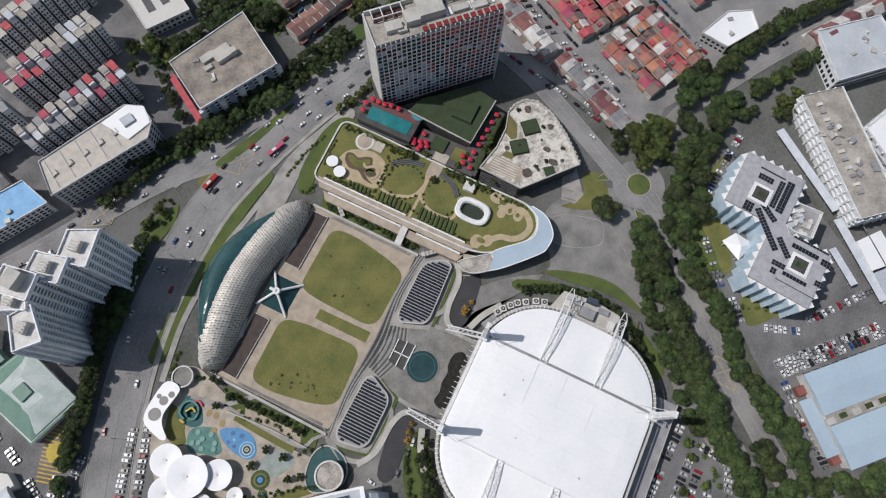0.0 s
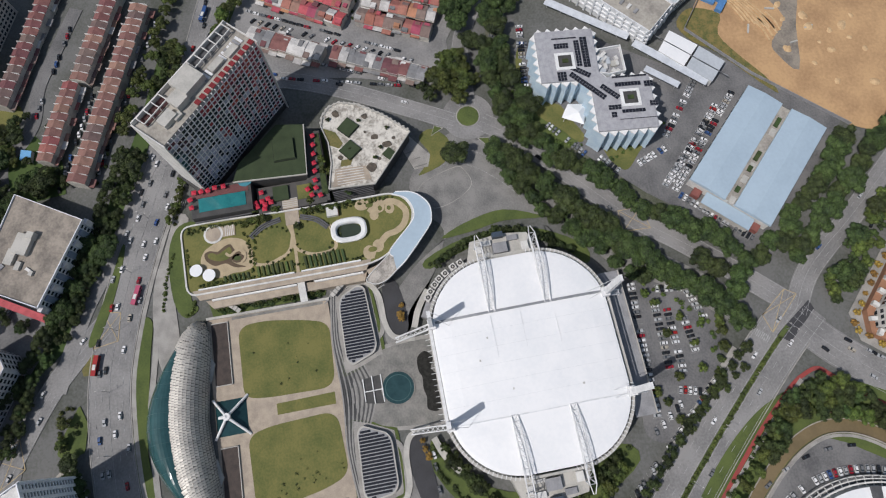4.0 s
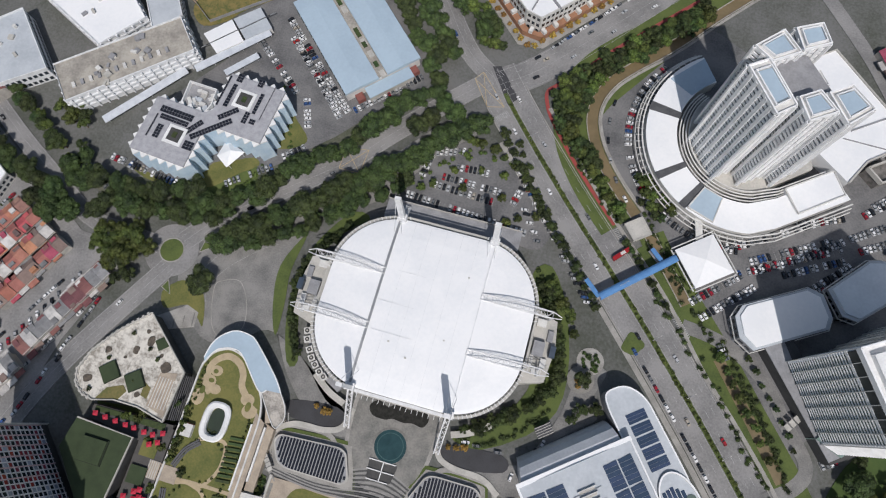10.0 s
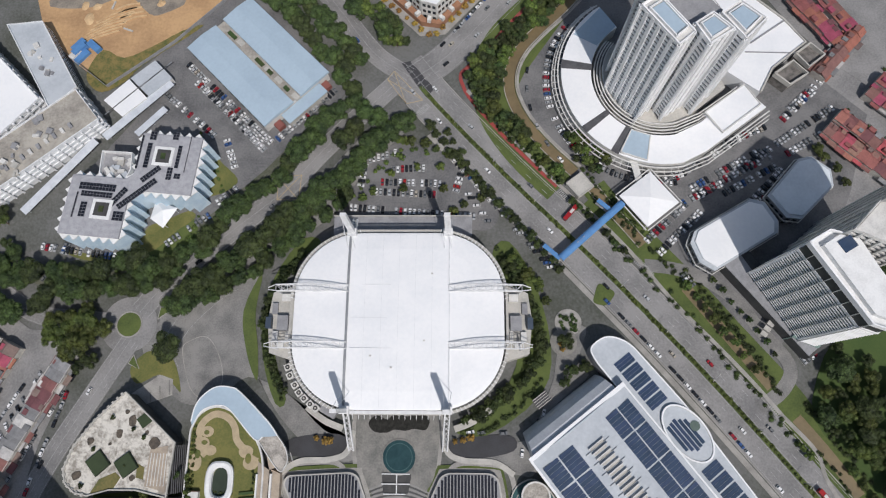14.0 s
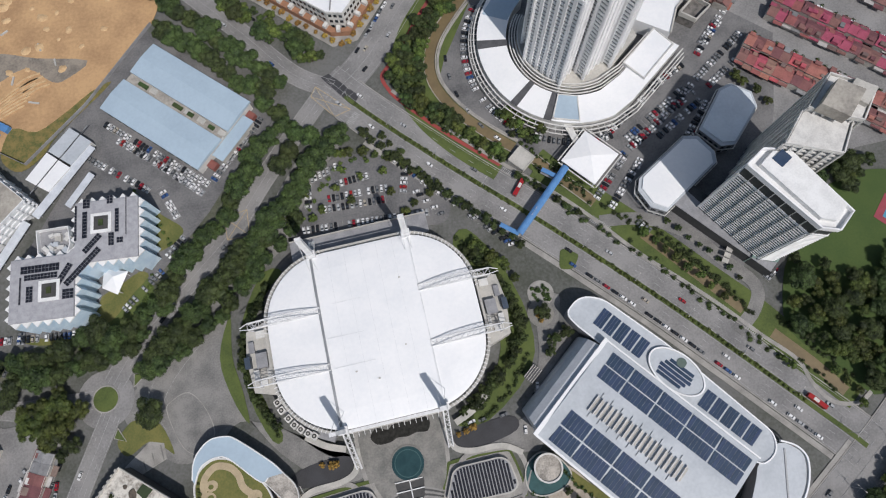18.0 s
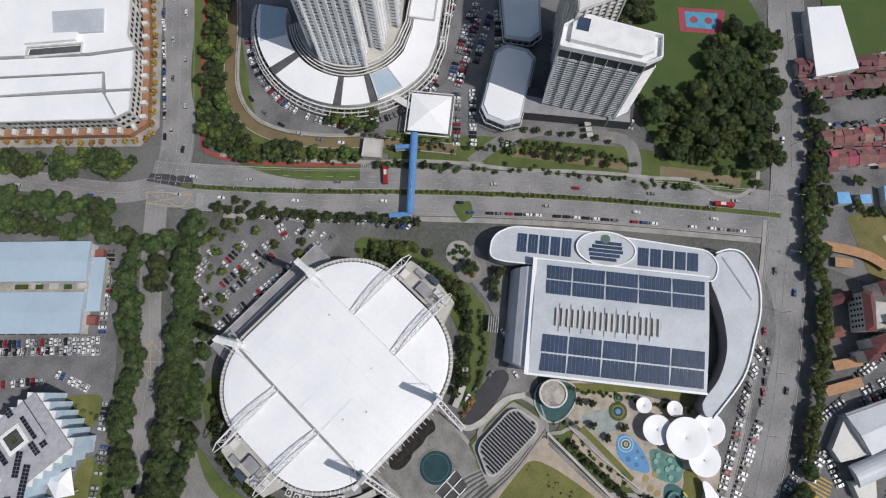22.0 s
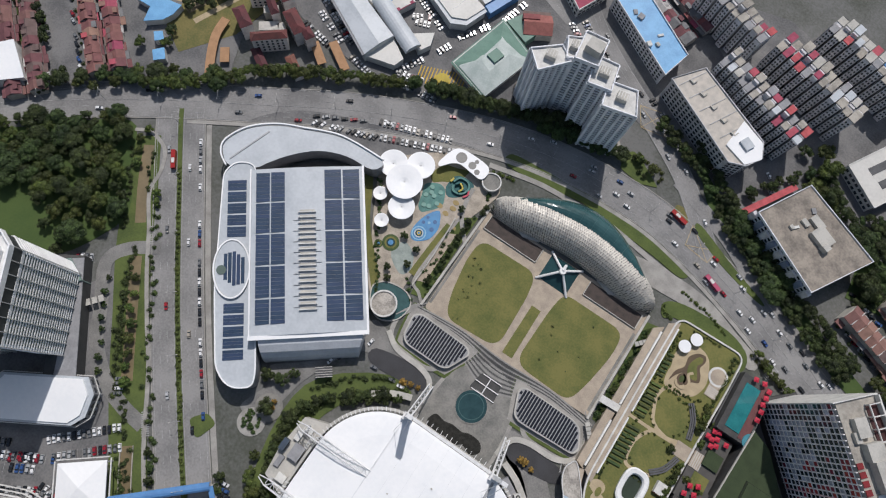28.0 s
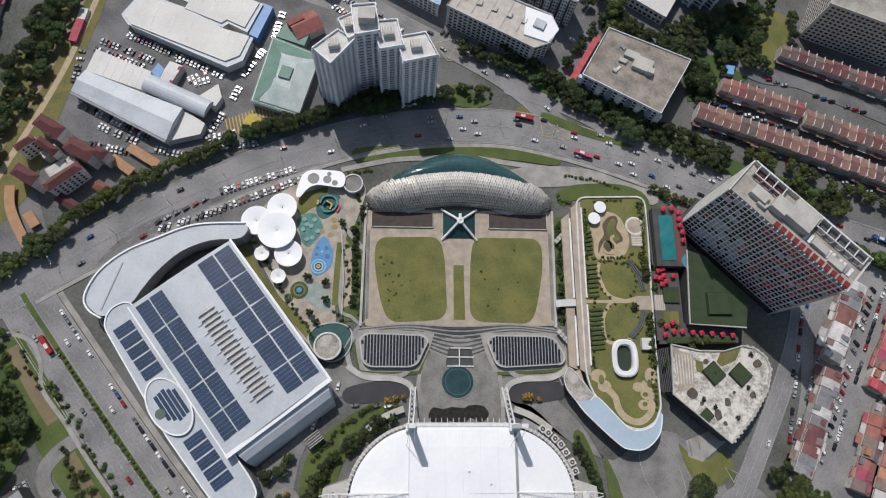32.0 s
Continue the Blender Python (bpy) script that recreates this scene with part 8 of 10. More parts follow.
B1 = about([(-208, 220), (-198, 237), (-168, 226), (-147, 213.5), (-127, 207), (-132, 191), (-141, 186), (-203, 213)], wx, wy)
B2 = about([(-195, 241), (-187, 252), (-177, 255), (-163, 248), (-123, 232), (-131, 211), (-143, 217), (-146.5, 214), (-171, 225), (-169, 230)], wx, wy)
for pts, h in ((B1, 7.6), (B2, 7.2)):
    cx_, cy_ = sum(p[0] for p in pts) / len(pts), sum(p[1] for p in pts) / len(pts)
    part("wall", slab(B(), [(cx_ + (p[0] - cx_) * 0.97, cy_ + (p[1] - cy_) * 0.97) for p in pts], -0.4, h - 0.3), OFFW, wb)
    part("roof_skirt", slab(B(), pts, h - 0.5, h), ROOFG, wb)
    part("roof", slab(B(), [(cx_ + (p[0] - cx_) * 0.94, cy_ + (p[1] - cy_) * 0.86) for p in pts], h, h + 0.9), ROOFC, wb)
part("blue_roof", slab(B(), about([(-131, 211), (-124, 234), (-117, 231), (-125, 208)], wx, wy), -0.4, 6), BLUEM, wb, "bright blue lean-to roof")
for q in range(1, 6):
    t = q / 6
    part("roof_seam", ribbon(B(), about([(-200 + 66 * t, 217 - 27 * t), (-196 + 66 * t, 233 - 27 * t)], wx, wy), 0.22, 8.4, 8.62), GREYST, wb)
    part("roof_seam", ribbon(B(), about([(-176 + 44 * t, 233 - 16 * t), (-172 + 44 * t, 248 - 16 * t)], wx, wy), 0.22, 8.0, 8.2), GREYST, wb)
sr = thing("stall_row", -235, 214, 0, 81, "row of stalls under crimson and white metal roofs", "stalls")
part("red_roof", box(B(), -3, 0, -0.3, 16, 5, 3.3), ROOFMATS[6], sr)
part("white_roof", box(B(), 9, 0, -0.3, 8, 5, 3.1), ROOFC, sr)
gb = thing("green_roofed_building", -106, 182, 0, 0, "low building with a green metal roof and grey skylit centre", "building")
GPP = [(-20, -18), (9, -27), (20, 16), (-10, 28)]
part("wall", slab(B(), [(p[0] * 0.95, p[1] * 0.95) for p in GPP], -0.4, 6.4), OFFW, gb)
bm = B()
v = [bm.verts.new((*p, 6.0)) for p in GPP]
u = [bm.verts.new((p[0] * 0.3, p[1] * 0.45, 9.4)) for p in GPP]
for i in range(4):
    bm.faces.new((v[i], v[(i + 1) % 4], u[(i + 1) % 4], u[i]))
bm.faces.new(u)
part("roof", bm, GREENT, gb, "green metal roof")
bm = B()
v = [bm.verts.new((p[0] * 0.84 + 2.6, p[1] * 0.84 - 2.4, 7.0)) for p in GPP]
u = [bm.verts.new((p[0] * 0.3 + 1, p[1] * 0.4, 9.9)) for p in GPP]
for i in range(4):
    bm.faces.new((v[i], v[(i + 1) % 4], u[(i + 1) % 4], u[i]))
bm.faces.new(u)
part("upper_roof", bm, mat("grey_green_roof", (0.46, 0.51, 0.49), 0.6, col2=(0.33, 0.39, 0.37), scale=0.15, fine=1), gb)
part("lantern", box(B(), 1, 0, 9.6, 7, 8, 1.6, -15), GREENT, gb)
part("rear_roof", slab(B(), [(-8, 28), (10, 22), (14, 34), (-2, 38)], -0.4, 6), GREENT, gb)
house_row((-104, 214), (-88, 224), 18, 19, [0], 7, "house with a large brick-red hip roof", "red houses", 3)
ys = thing("yellow_striped_yard", -126, 150, 0, 0, "forecourt with yellow parking stripes and a round yellow shelter", "forecourt")
for q in range(15):
    part("yellow_stripe", ribbon(B(), [(-12 + q * 1.9, -6 + q * 0.6), (-15 + q * 1.9, 5 + q * 0.8)], 0.7, -0.1, 0.02), mat("yellow_stripe_paint", (0.6, 0.4, 0.06), 0.8), ys)
part("shelter", slab(B(), circle(2, 2, 5, n=10), 3.2, 4.0), mat("yellow_roof", (0.5, 0.38, 0.05), 0.7), ys)
part("shelter_post", bar(B(), (2, 2, -0.3), (2, 2, 3.4), 0.4), STEEL, ys)
GCW = mat("grey_white_render", (0.84, 0.85, 0.88), 0.75, col2=(0.7, 0.71, 0.75), scale=0.2, fine=1)
GCD = mat("blue_grey_recess", (0.13, 0.14, 0.16), 0.6, col2=(0.08, 0.09, 0.105), scale=0.3, fine=1)
gc = thing("grey_condominium", -48, 178, 0, 0, "tall grey condominium with stepped wings and balconies", "apartment tower")
goff = lambda pts: [(p[0] + 48, p[1] - 178) for p in pts]
for pts, h in (([(-83, 172), (-70, 184), (-61, 178), (-73, 163)], 52), ([(-70, 190), (-63, 194), (-56, 184), (-64, 178)], 53), ([(-63, 196), (-50, 198), (-47, 181), (-60, 178)], 57), ([(-51, 190), (-38, 192), (-34, 176), (-47, 173)], 52), ([(-38, 182), (-22, 186), (-15, 172), (-34, 167)], 50)):
    shaft(gc, goff(pts), h, 20, None, GCW, GCD, 3.6, band=0.38, pier=1.5)
    cx, cy = sum(p[0] for p in pts) / 4 + 48, sum(p[1] for p in pts) / 4 - 178
    part("roof_house", box(B(), cx, cy, h, 6, 5, 3.6, 10), CONCL, gc)
    for q in range(4):
        part("roof_grille", box(B(), cx - 2.4 + q * 1.6, cy, h + 3.6, 0.5, 4, 0.7, 10), OFFW, gc)
part("crown", box(B(), -6, 10, 57, 9, 7, 6), CONCL, gc)
part("rear_deck", slab(B(), goff([(-86, 176), (-60, 204), (-30, 200), (-8, 176), (-14, 172), (-34, 188), (-62, 188)]), -0.4, 6), CONC, gc)
part("entrance_roof", box(B(), -4, -6, 3.5, 9, 8, 0.6), mat("dark_blue_roof", (0.03, 0.06, 0.13), 0.5), gc)
mr = thing("maroon_apartments", -224, 122, 0, 0, "pale apartment house with maroon hipped roofs round a court", "apartment house")


def hip(parent, x, y, lx, ly, z, h, turn, m, wall, z0=-0.4):
    part("wall", box(B(), x, y, z0, lx * 0.94, ly * 0.94, z - z0, turn), wall, parent)
    bm = B()
    c, s = math.cos(radians(turn)), math.sin(radians(turn))
    P = lambda a, b, zz: bm.verts.new((x + c * a - s * b, y + s * a + c * b, zz))
    r = min(lx, ly) / 2
    v = [P(-lx / 2, -ly / 2, z), P(lx / 2, -ly / 2, z), P(lx / 2, ly / 2, z), P(-lx / 2, ly / 2, z)]
    a, b = (P(-lx / 2 + r, 0, z + h), P(lx / 2 - r + 0.05, 0, z + h)) if lx >= ly else (P(0, -ly / 2 + r, z + h), P(0, ly / 2 - r + 0.05, z + h))
    if lx >= ly:
        for q in ((v[0], v[1], b, a), (v[1], v[2], b), (v[2], v[3], a, b), (v[3], v[0], a)):
            bm.faces.new(q)
    else:
        for q in ((v[0], v[1], a), (v[1], v[2], b, a), (v[2], v[3], b), (v[3], v[0], a, b)):
            bm.faces.new(q)
    bm.faces.new(v[::-1])
    part("roof", bm, m, parent)


PINKW = mat("pale_pink_render", (0.55, 0.48, 0.44), 0.8, col2=(0.42, 0.36, 0.33))
MR_WINGS = ((-11.4, 19.2, 17.6, 8.3, -30), (-22.8, 8.3, 12.0, 5.0, 40), (-10.3, 6.4, 14.5, 5.4, -35), (-19.0, -11.0, 15.0, 7.8, -30), (1.3, -11.6, 22.0, 6.2, 42), (7.8, 5.2, 17.6, 8.5, -28), (18.9, 3.4, 8.3, 6.2, -28))
WHT = mat("white_apartment_render", (0.74, 0.7, 0.67), 0.75, col2=(0.58, 0.53, 0.5), scale=0.3, fine=1.5)
for x, y, a, b, t_ in MR_WINGS:
    z_ = 12 + (x % 3) * 0.4
    hip(mr, x, y, a, b, z_, 2.4, t_, MAROON, WHT)
    c_, s_ = math.cos(radians(t_)), math.sin(radians(t_))
    for f in range(4):
        bm = B()
        for q in range(max(2, int(a / 3.2))):
            o_ = (q + 0.5 - max(2, int(a / 3.2)) / 2) * 3.0
            for sd_ in (-1, 1):
                box(bm, x + c_ * o_ - s_ * sd_ * b * 0.47, y + s_ * o_ + c_ * sd_ * b * 0.47, 1.4 + 2.8 * f, 1.3, 0.3, 1.4, t_)
        part("window_band", bm, GLASSD, mr)["kind"] = "stuff"
for x, y, a, b, t_ in ((-12, 6, 9, 5, 38), (-6, -4, 12, 6, 38), (2, -1, 9, 4, -35)):
    part("court_roof", box(B(), x, y, -0.3, a, b, 7, t_), CONCL, mr)
for x, y, a, b, t_ in ((2, -24, 16, 6, -30), (22, -16, 16, 6, -30)):
    hip(mr, x, y, a, b, 4.2, 1.4, t_, MAROON, WHT)

ORG = mat("orange_tiles", (0.42, 0.24, 0.13), 0.85, col2=(0.33, 0.19, 0.1))
for pts in ([(-256, 108), (-254, 96), (-248, 84), (-240, 72)], [(-244, 92), (-238, 84)], [(-194, 134), (-176, 123)], [(-203, 127), (-190, 118)]):
    cpn = thing("carport", pts[0][0], pts[0][1], 0, 0, "long carport with an orange tiled roof", "carport", "orange carports")
    loc = smooth([(p[0] - pts[0][0], p[1] - pts[0][1]) for p in pts], 4)
    part("roof", ribbon(B(), loc, 5.5, 2.5, 3.0), ORG, cpn)
    for x, y, _ in walk_line(loc, 5, 1):
        part("post", box(B(), x, y, -0.4, 0.25, 0.25, 3), STEEL, cpn)

ab = block("apartment_block", [(-8, 228), (6, 247), (40, 232), (58, 224), (62, 214), (56, 204), (46, 200)], 19, mat("grey_flat_render", (0.55, 0.55, 0.57), 0.8, col2=(0.38, 0.38, 0.4)), mat("cream_roof", (0.55, 0.5, 0.44), 0.8, col2=(0.42, 0.39, 0.35)), "long apartment block with cream roof bays and a white rounded end", "apartment block", floors=6)
ax, ay = ab.location.x, ab.location.y
for q in range(5):
    t = (q + 0.5) / 6.5
    x, y = -2 + 60 * t - ax, 238 - 26 * t - ay
    part("roof_joint", ribbon(B(), [(x - 4.5, y - 9), (x + 5, y + 9)], 0.4, 19, 19.4), GREYST, ab)
    part("roof_skylight", ribbon(B(), [(x - 1, y - 2), (x + 2, y - 3), (x + 3, y)], 0.9, 19, 20.2), CONCL, ab)
part("white_end", slab(B(), [(42 - ax, 229 - ay), (58 - ax, 223 - ay), (62 - ax, 213 - ay), (55 - ax, 204 - ay), (40 - ax, 209 - ay)], 19, 20), ROOFW, ab)
part("white_unit", box(B(), 50 - ax, 216 - ay, 20, 7, 6, 1.5, -25), ROOFG, ab)
CREAM = mat("grey_cream_render", (0.7, 0.69, 0.7), 0.8, col2=(0.5, 0.49, 0.5), scale=0.25, fine=1.5)
for (ax0, ay0), (bx0, by0), w in (((12, 258), (76, 236), 17), ((36, 290), (99, 271), 20), ((58, 322), (122, 304), 18), ((-20, 300), (28, 282), 16)):
    at = thing("walk_up_flats", (ax0 + bx0) / 2, (ay0 + by0) / 2, 0, math.degrees(math.atan2(by0 - ay0, bx0 - ax0)), "tall row of grey flats with saw-toothed walls", "apartment block", "grey flats")
    L = math.hypot(bx0 - ax0, by0 - ay0)
    n = int(L / 5.2)
    for i in range(n):
        x = -L / 2 + L * (i + 0.5) / n
        for s in (-1, 1):
            hh = 27 + HR.uniform(-3, 2)
            deep = w * HR.choice((0.36, 0.43, 0.48))
            part("bay", box(B(), x, s * deep / 2, -0.4, L / n * 0.72, deep, hh), CREAM, at)
            bm = B()
            for f in range(8):
                for dx in (-0.9, 0.9):
                    box(bm, x + dx, s * deep, 2 + f * 3, 1.0, 0.25, 1.3)
            part("window_column", bm, GLASSD, at)["kind"] = "stuff"
            part("bay_roof", box(B(), x, s * deep * 0.55, hh - 0.4, L / n * HR.uniform(0.7, 0.98), deep * HR.uniform(0.7, 0.95), 0.5), HR.choice((CONC, CONC, ROOFG, CONCL, GREYW, GREYW, ROOFMATS[6], BLUEM if HR.random() < 0.3 else CONC)), at)
    part("spine", box(B(), 0, 0, -0.4, L, 4, 24), GREYW, at)
block("blue_roofed_flats", [(-66, 263), (-58, 283), (-7, 254), (-12, 233)], 12, CREAM, mat("sky_blue_metal_roof", (0.16, 0.4, 0.66), 0.5, col2=(0.11, 0.3, 0.54), scale=0.15, fine=1), "apartment block with a bright blue metal roof", "apartment block", floors=4, units=5)
block("red_roofed_shops", [(-104, 259), (-95, 285), (-70, 268), (-80, 243)], 8, OFFW, ROOFMATS[6], "shops with crimson metal roofs", "shops", floors=2, units=2)
rows((-88, 300), (-10, 268), (2, 20), 13, 6.5, [0, 2, 5, 7, 6], label="shophouse with a patched roof", group="northern shophouses", far=True)
house_row((-84.0, 281.0), (-35.5, 357.5), 13, 9, [2, 2, 8, 4, 4, 0, 4], 6, label="shophouse with a patched roof", group="northern shophouses", far=True)
house_row((-98.5, 303.5), (-54.5, 377.0), 15, 12, [6, 2, 0, 4, 0], 6, label="shophouse with a patched roof", group="northern shophouses", far=True)
house_row((-141.0, 277.0), (-126.0, 316.0), 12, 6.5, [0, 2, 5, 6, 7], 6, label="shophouse with a patched roof", group="northern shophouses", far=True)
house_row((-124.0, 268.0), (-112.0, 296.0), 11, 6, [6, 2, 3, 0], 6, label="shophouse with a patched roof", group="northern shophouses", far=True)
house_row((-126.0, 318.0), (-99.0, 358.0), 12, 7, [4, 5, 0, 2, 8], 6, label="shophouse with a patched roof", group="northern shophouses", far=True)
strip("north_lane", smooth([(-53.6, 232), (-109, 257), (-150, 270), (-168, 284)], 5), 9, -0.05, ASPH, "grey asphalt road past the shophouses", "road")
block("yellow_roofed_shed", [(-74.5, 278.0), (-63.0, 299.5), (-57.5, 296.0), (-68.5, 274.5)], 5, OFFW, mat("bright_yellow_roof", (0.62, 0.42, 0.06), 0.6), "shed under a bright yellow metal roof", "shed", parapet=0)
strip("back_street", [(-37.0, 319.0), (17.0, 281.0), (52.5, 256.0)], 9, -0.06, ASPH, "grey asphalt street between shophouses", "road")
wb = block("white_court_building", [(112, 250), (142, 302), (170, 290), (137, 234)], 9, OFFW, ROOFC, "pale building with long white roofs and dark courts", "building", floors=2, parapet=0.5)
for o in (-5, 5):
    part("court", box(B(), o * 0.9, -o * 0.45, 9.0, 5, 40, 0.25, -31), ROOFD, wb)
shaft_t = thing("finned_flats", 168, 257, 0, 0, "slab of flats with close white floor bands", "apartment block")
shaft(shaft_t, [(-17, -1), (-10, -7), (-7, -4), (-2, -8), (1, -5), (5, -9), (19, 7), (-2, 25)], 52, 16, CONC, GCW, DARKW, 3.4, band=0.4, pier=1.6)
for q, (x, y, a, b, h) in enumerate(((2, 8, 12, 7, 3.5), (-6, 2, 5, 4, 2.2), (10, 2, 5, 5, 2.6), (0, 17, 7, 5, 2.0))):
    part("roof_house", box(B(), x, y, 52, a, b, h, 49), (CONCL, OFFW)[q % 2], shaft_t)
strip("back_lane", smooth([(148, 214), (165, 217), (178, 216), (188, 206), (203, 197.5), (226, 195), (248, 186), (284, 170)], 5), 9, -0.04, LOT, "grey asphalt lane behind the terraces", "road")
block("blue_roofed_shed", [(176.6, 204.2), (183.4, 203.3), (181.4, 196.9), (174.6, 197.8)], 3, OFFW, mat("sky_blue_metal_roof", (0.16, 0.4, 0.66), 0.5, col2=(0.11, 0.3, 0.54), scale=0.15, fine=1), "small shed under a sky-blue metal roof", "shed", parapet=0)
br = block("brown_roofed_block", [(95, 218), (146, 197), (123, 159), (76, 184)], 17, mat("blue_white_render", (0.72, 0.74, 0.78), 0.8), mat("brown_gravel_roof", (0.35, 0.305, 0.255), 0.95, col2=(0.17, 0.15, 0.13), scale=0.12, fine=0.8, mix=0.1), "squarish block with a stained brown flat roof", "building", floors=5, units=3)
for x, y, a, b2_, h in ((4, 2, 12, 9, 3), (-2, 9, 9, 5, 2), (8, -3, 4, 4, 4), (-8, 5, 5, 3, 1.6)):
    part("roof_house", box(B(), x, y, 17, a, b2_, h, -24), CONCL, br)
for k in range(9):
    t = k / 8
    x, y = 76 + 47 * t - br.location.x, 184 - 25 * t - br.location.y
    part("blue_bay", box(B(), x, y, 1, 3.4, 2.4, 14, -28), mat("slate_blue_bay", (0.2, 0.25, 0.34), 0.7) if k % 2 else CREAM, br)
part("red_awning", ribbon(B(), [(93 - br.location.x, 222 - br.location.y), (72 - br.location.x, 186 - br.location.y)], 4, 3, 3.6), ROOFMATS[6], br)

tagged(part("distant_terraces", FARH, ROOFMATS + [HOUSEW]), "rows of tiled terraced houses farther off", "houses", kind="stuff")

# ---- trees ----
TR = random.Random(21)


def leafy(bm, blobs, count, size, rnd, squash=1.0):
    """Leaf sprays on the surface of round clumps."""
    tot = sum(b[3] ** 2 for b in blobs)
    for cx, cy, cz, r in blobs:
        for _ in range(int(count * r * r / tot)):
            a, u = rnd.uniform(0, 6.2832), rnd.uniform(-0.55, 1)
            s = math.sqrt(1 - u * u)
            n = Vector((s * math.cos(a), s * math.sin(a), u))
            p = Vector((cx, cy, cz)) + n * r * rnd.uniform(0.78, 1.06)
            p.z = cz + (p.z - cz) * squash
            t = (n + Vector((rnd.uniform(-1, 1), rnd.uniform(-1, 1), rnd.uniform(-0.6, 0.9))) * 0.75).normalized()
            x = t.orthogonal().normalized()
            x = Matrix.Rotation(rnd.uniform(0, 6.28), 3, t) @ x
            y = t.cross(x)
            w, h = size * rnd.uniform(0.6, 1.3), size * rnd.uniform(0.5, 1.0)
            bm.faces.new([bm.verts.new(p + x * i * w + y * j * h + t * k) for i, j, k in ((-0.6, -0.2, -0.08), (0.1, -0.6, 0.04), (0.65, 0.1, -0.08), (0, 0.6, 0.05))])


def core(bm, blobs, f=0.8):
    for cx, cy, cz, r in blobs:
        res = bmesh.ops.create_icosphere(bm, subdivisions=1, radius=r * f, matrix=Matrix.Translation((cx, cy, cz)) @ Matrix.Diagonal((1, 1, 0.8, 1)))
        for v in res["verts"]:
            v.co += Vector((TR.uniform(-1, 1), TR.uniform(-1, 1), TR.uniform(-1, 1))) * r * 0.12


def tree_proto(name, leaf, radius, height, kind, seed, label, count=420):
    rnd = random.Random(seed)
    t = thing(name, 0, 0, -900, 0, label, "tree", "")
    bm = B()
    th = height * 0.5
    rings = []
    bend = (rnd.uniform(-0.4, 0.4), rnd.uniform(-0.4, 0.4))
    for s in (0, 0.15, 0.6, 1.0):
        r = radius * 0.065 * (1.5 - s * 0.9)
        rings.append([bm.verts.new((bend[0] * s + r * math.cos(i * 0.785), bend[1] * s + r * math.sin(i * 0.785), -0.4 + th * s)) for i in range(8)])
    for a, b in zip(rings, rings[1:]):
        for i in range(8):
            bm.faces.new((a[i], a[(i + 1) % 8], b[(i + 1) % 8], b[i]))
    blobs = [(0, 0, height * 0.78, radius * 0.52)]
    n = 9 if kind == "wide" else 6
    for i in range(n):
        a = 6.2832 * i / n + rnd.uniform(-0.3, 0.3)
        d = radius * rnd.uniform(0.45, 0.74)
        blobs.append((d * math.cos(a), d * math.sin(a), height * rnd.uniform(0.55, 0.8), radius * rnd.uniform(0.26, 0.42)))
    for cx, cy, cz, r in blobs[1:]:
        bar(bm, (bend[0], bend[1], th * 0.85), (cx * 0.8, cy * 0.8, cz), radius * 0.02, 5)
    part("trunk", bm, BARK, t)
    bm = B()
    core(bm, blobs, 0.84)
    leafy(bm, blobs, count * 3, radius * 0.095, rnd, 0.85)
    part("crown", bm, leaf, t)
    return t


BIG = [tree_proto("rain_tree", LEAF1, 6.0, 9.0, "wide", s, "broad dark green rain tree with an uneven crown", 640) for s in (1, 2, 3)]
BRIGHT = [tree_proto("street_tree", LEAF2, 4.2, 7.5, "round", s, "bright green rounded street tree", 420) for s in (5, 6)]
MID = [tree_proto("street_tree", LEAF1, 3.6, 6.5, "round", s, "dark green street tree with a ragged crown", 380) for s in (8, 9)]
GOLD = [tree_proto("flowering_tree", LEAFO, 3.0, 5.5, "round", 12, "small tree with golden-orange foliage", 320)]
PLACED, FAR = [], {}


def plant(kind, x, y, s=1.0, z=0.0):
    p = TR.choice(kind)
    m = pose(x, y, z - 0.3, 0, 0, TR.uniform(0, 360)) @ Matrix.Diagonal((s, s * TR.uniform(0.88, 1.12), s * TR.uniform(0.85, 1.1), 1))
    PLACED.append((x, y))
    if len(PLACED) > 300:
        FAR.setdefault(p, []).append(m)
        return
    o = copy_thing(p, m)
    o.matrix_basis = m
    o["group"] = "park and street trees"


def avenue(kind, pts, gap, s=1.0, jit=1.5, z=0.0):
    for x, y, _ in walk_line(smooth(pts, 4), gap, gap * 0.3):
        plant(kind, x + TR.uniform(-jit, jit), y + TR.uniform(-jit, jit), s * TR.uniform(0.8, 1.2), z)


def grove(kind, poly, gap, s=1.0, z=0.0):
    """Trees crown to crown over a patch of ground."""
    xs, ys = [p[0] for p in poly], [p[1] for p in poly]
    y = min(ys) + gap * 0.3
    while y < max(ys):
        x = min(xs) + gap * TR.uniform(0.1, 0.6)
        while x < max(xs):
            q = (x + TR.uniform(-0.25, 0.25) * gap, y + TR.uniform(-0.25, 0.25) * gap)
            if inside(q, poly):
                plant(TR.choice(kind), q[0], q[1], s * TR.uniform(0.8, 1.15), z)
            x += gap
        y += gap * 0.87


grove((BRIGHT, MID, MID), [(-37.5, -223.0), (-40.5, -237.5), (-79.5, -276.5), (-121.0, -316.5), (-126.0, -305.0), (-94.5, -274.0), (-60.0, -234.0), (-55.0, -210.0), (-73.5, -185.5), (-68.0, -181.5), (-46.5, -204.5)], 6.4, 1.35)
avenue(BRIGHT, [(-45, -211), (-67, -187), (-83, -170), (-96, -154)], 6.5, 0.95, 2)
grove((BRIGHT, MID, BRIGHT), [(-94, -188), (-109, -187), (-124, -172), (-115, -162), (-101, -169)], 6, 0.95)
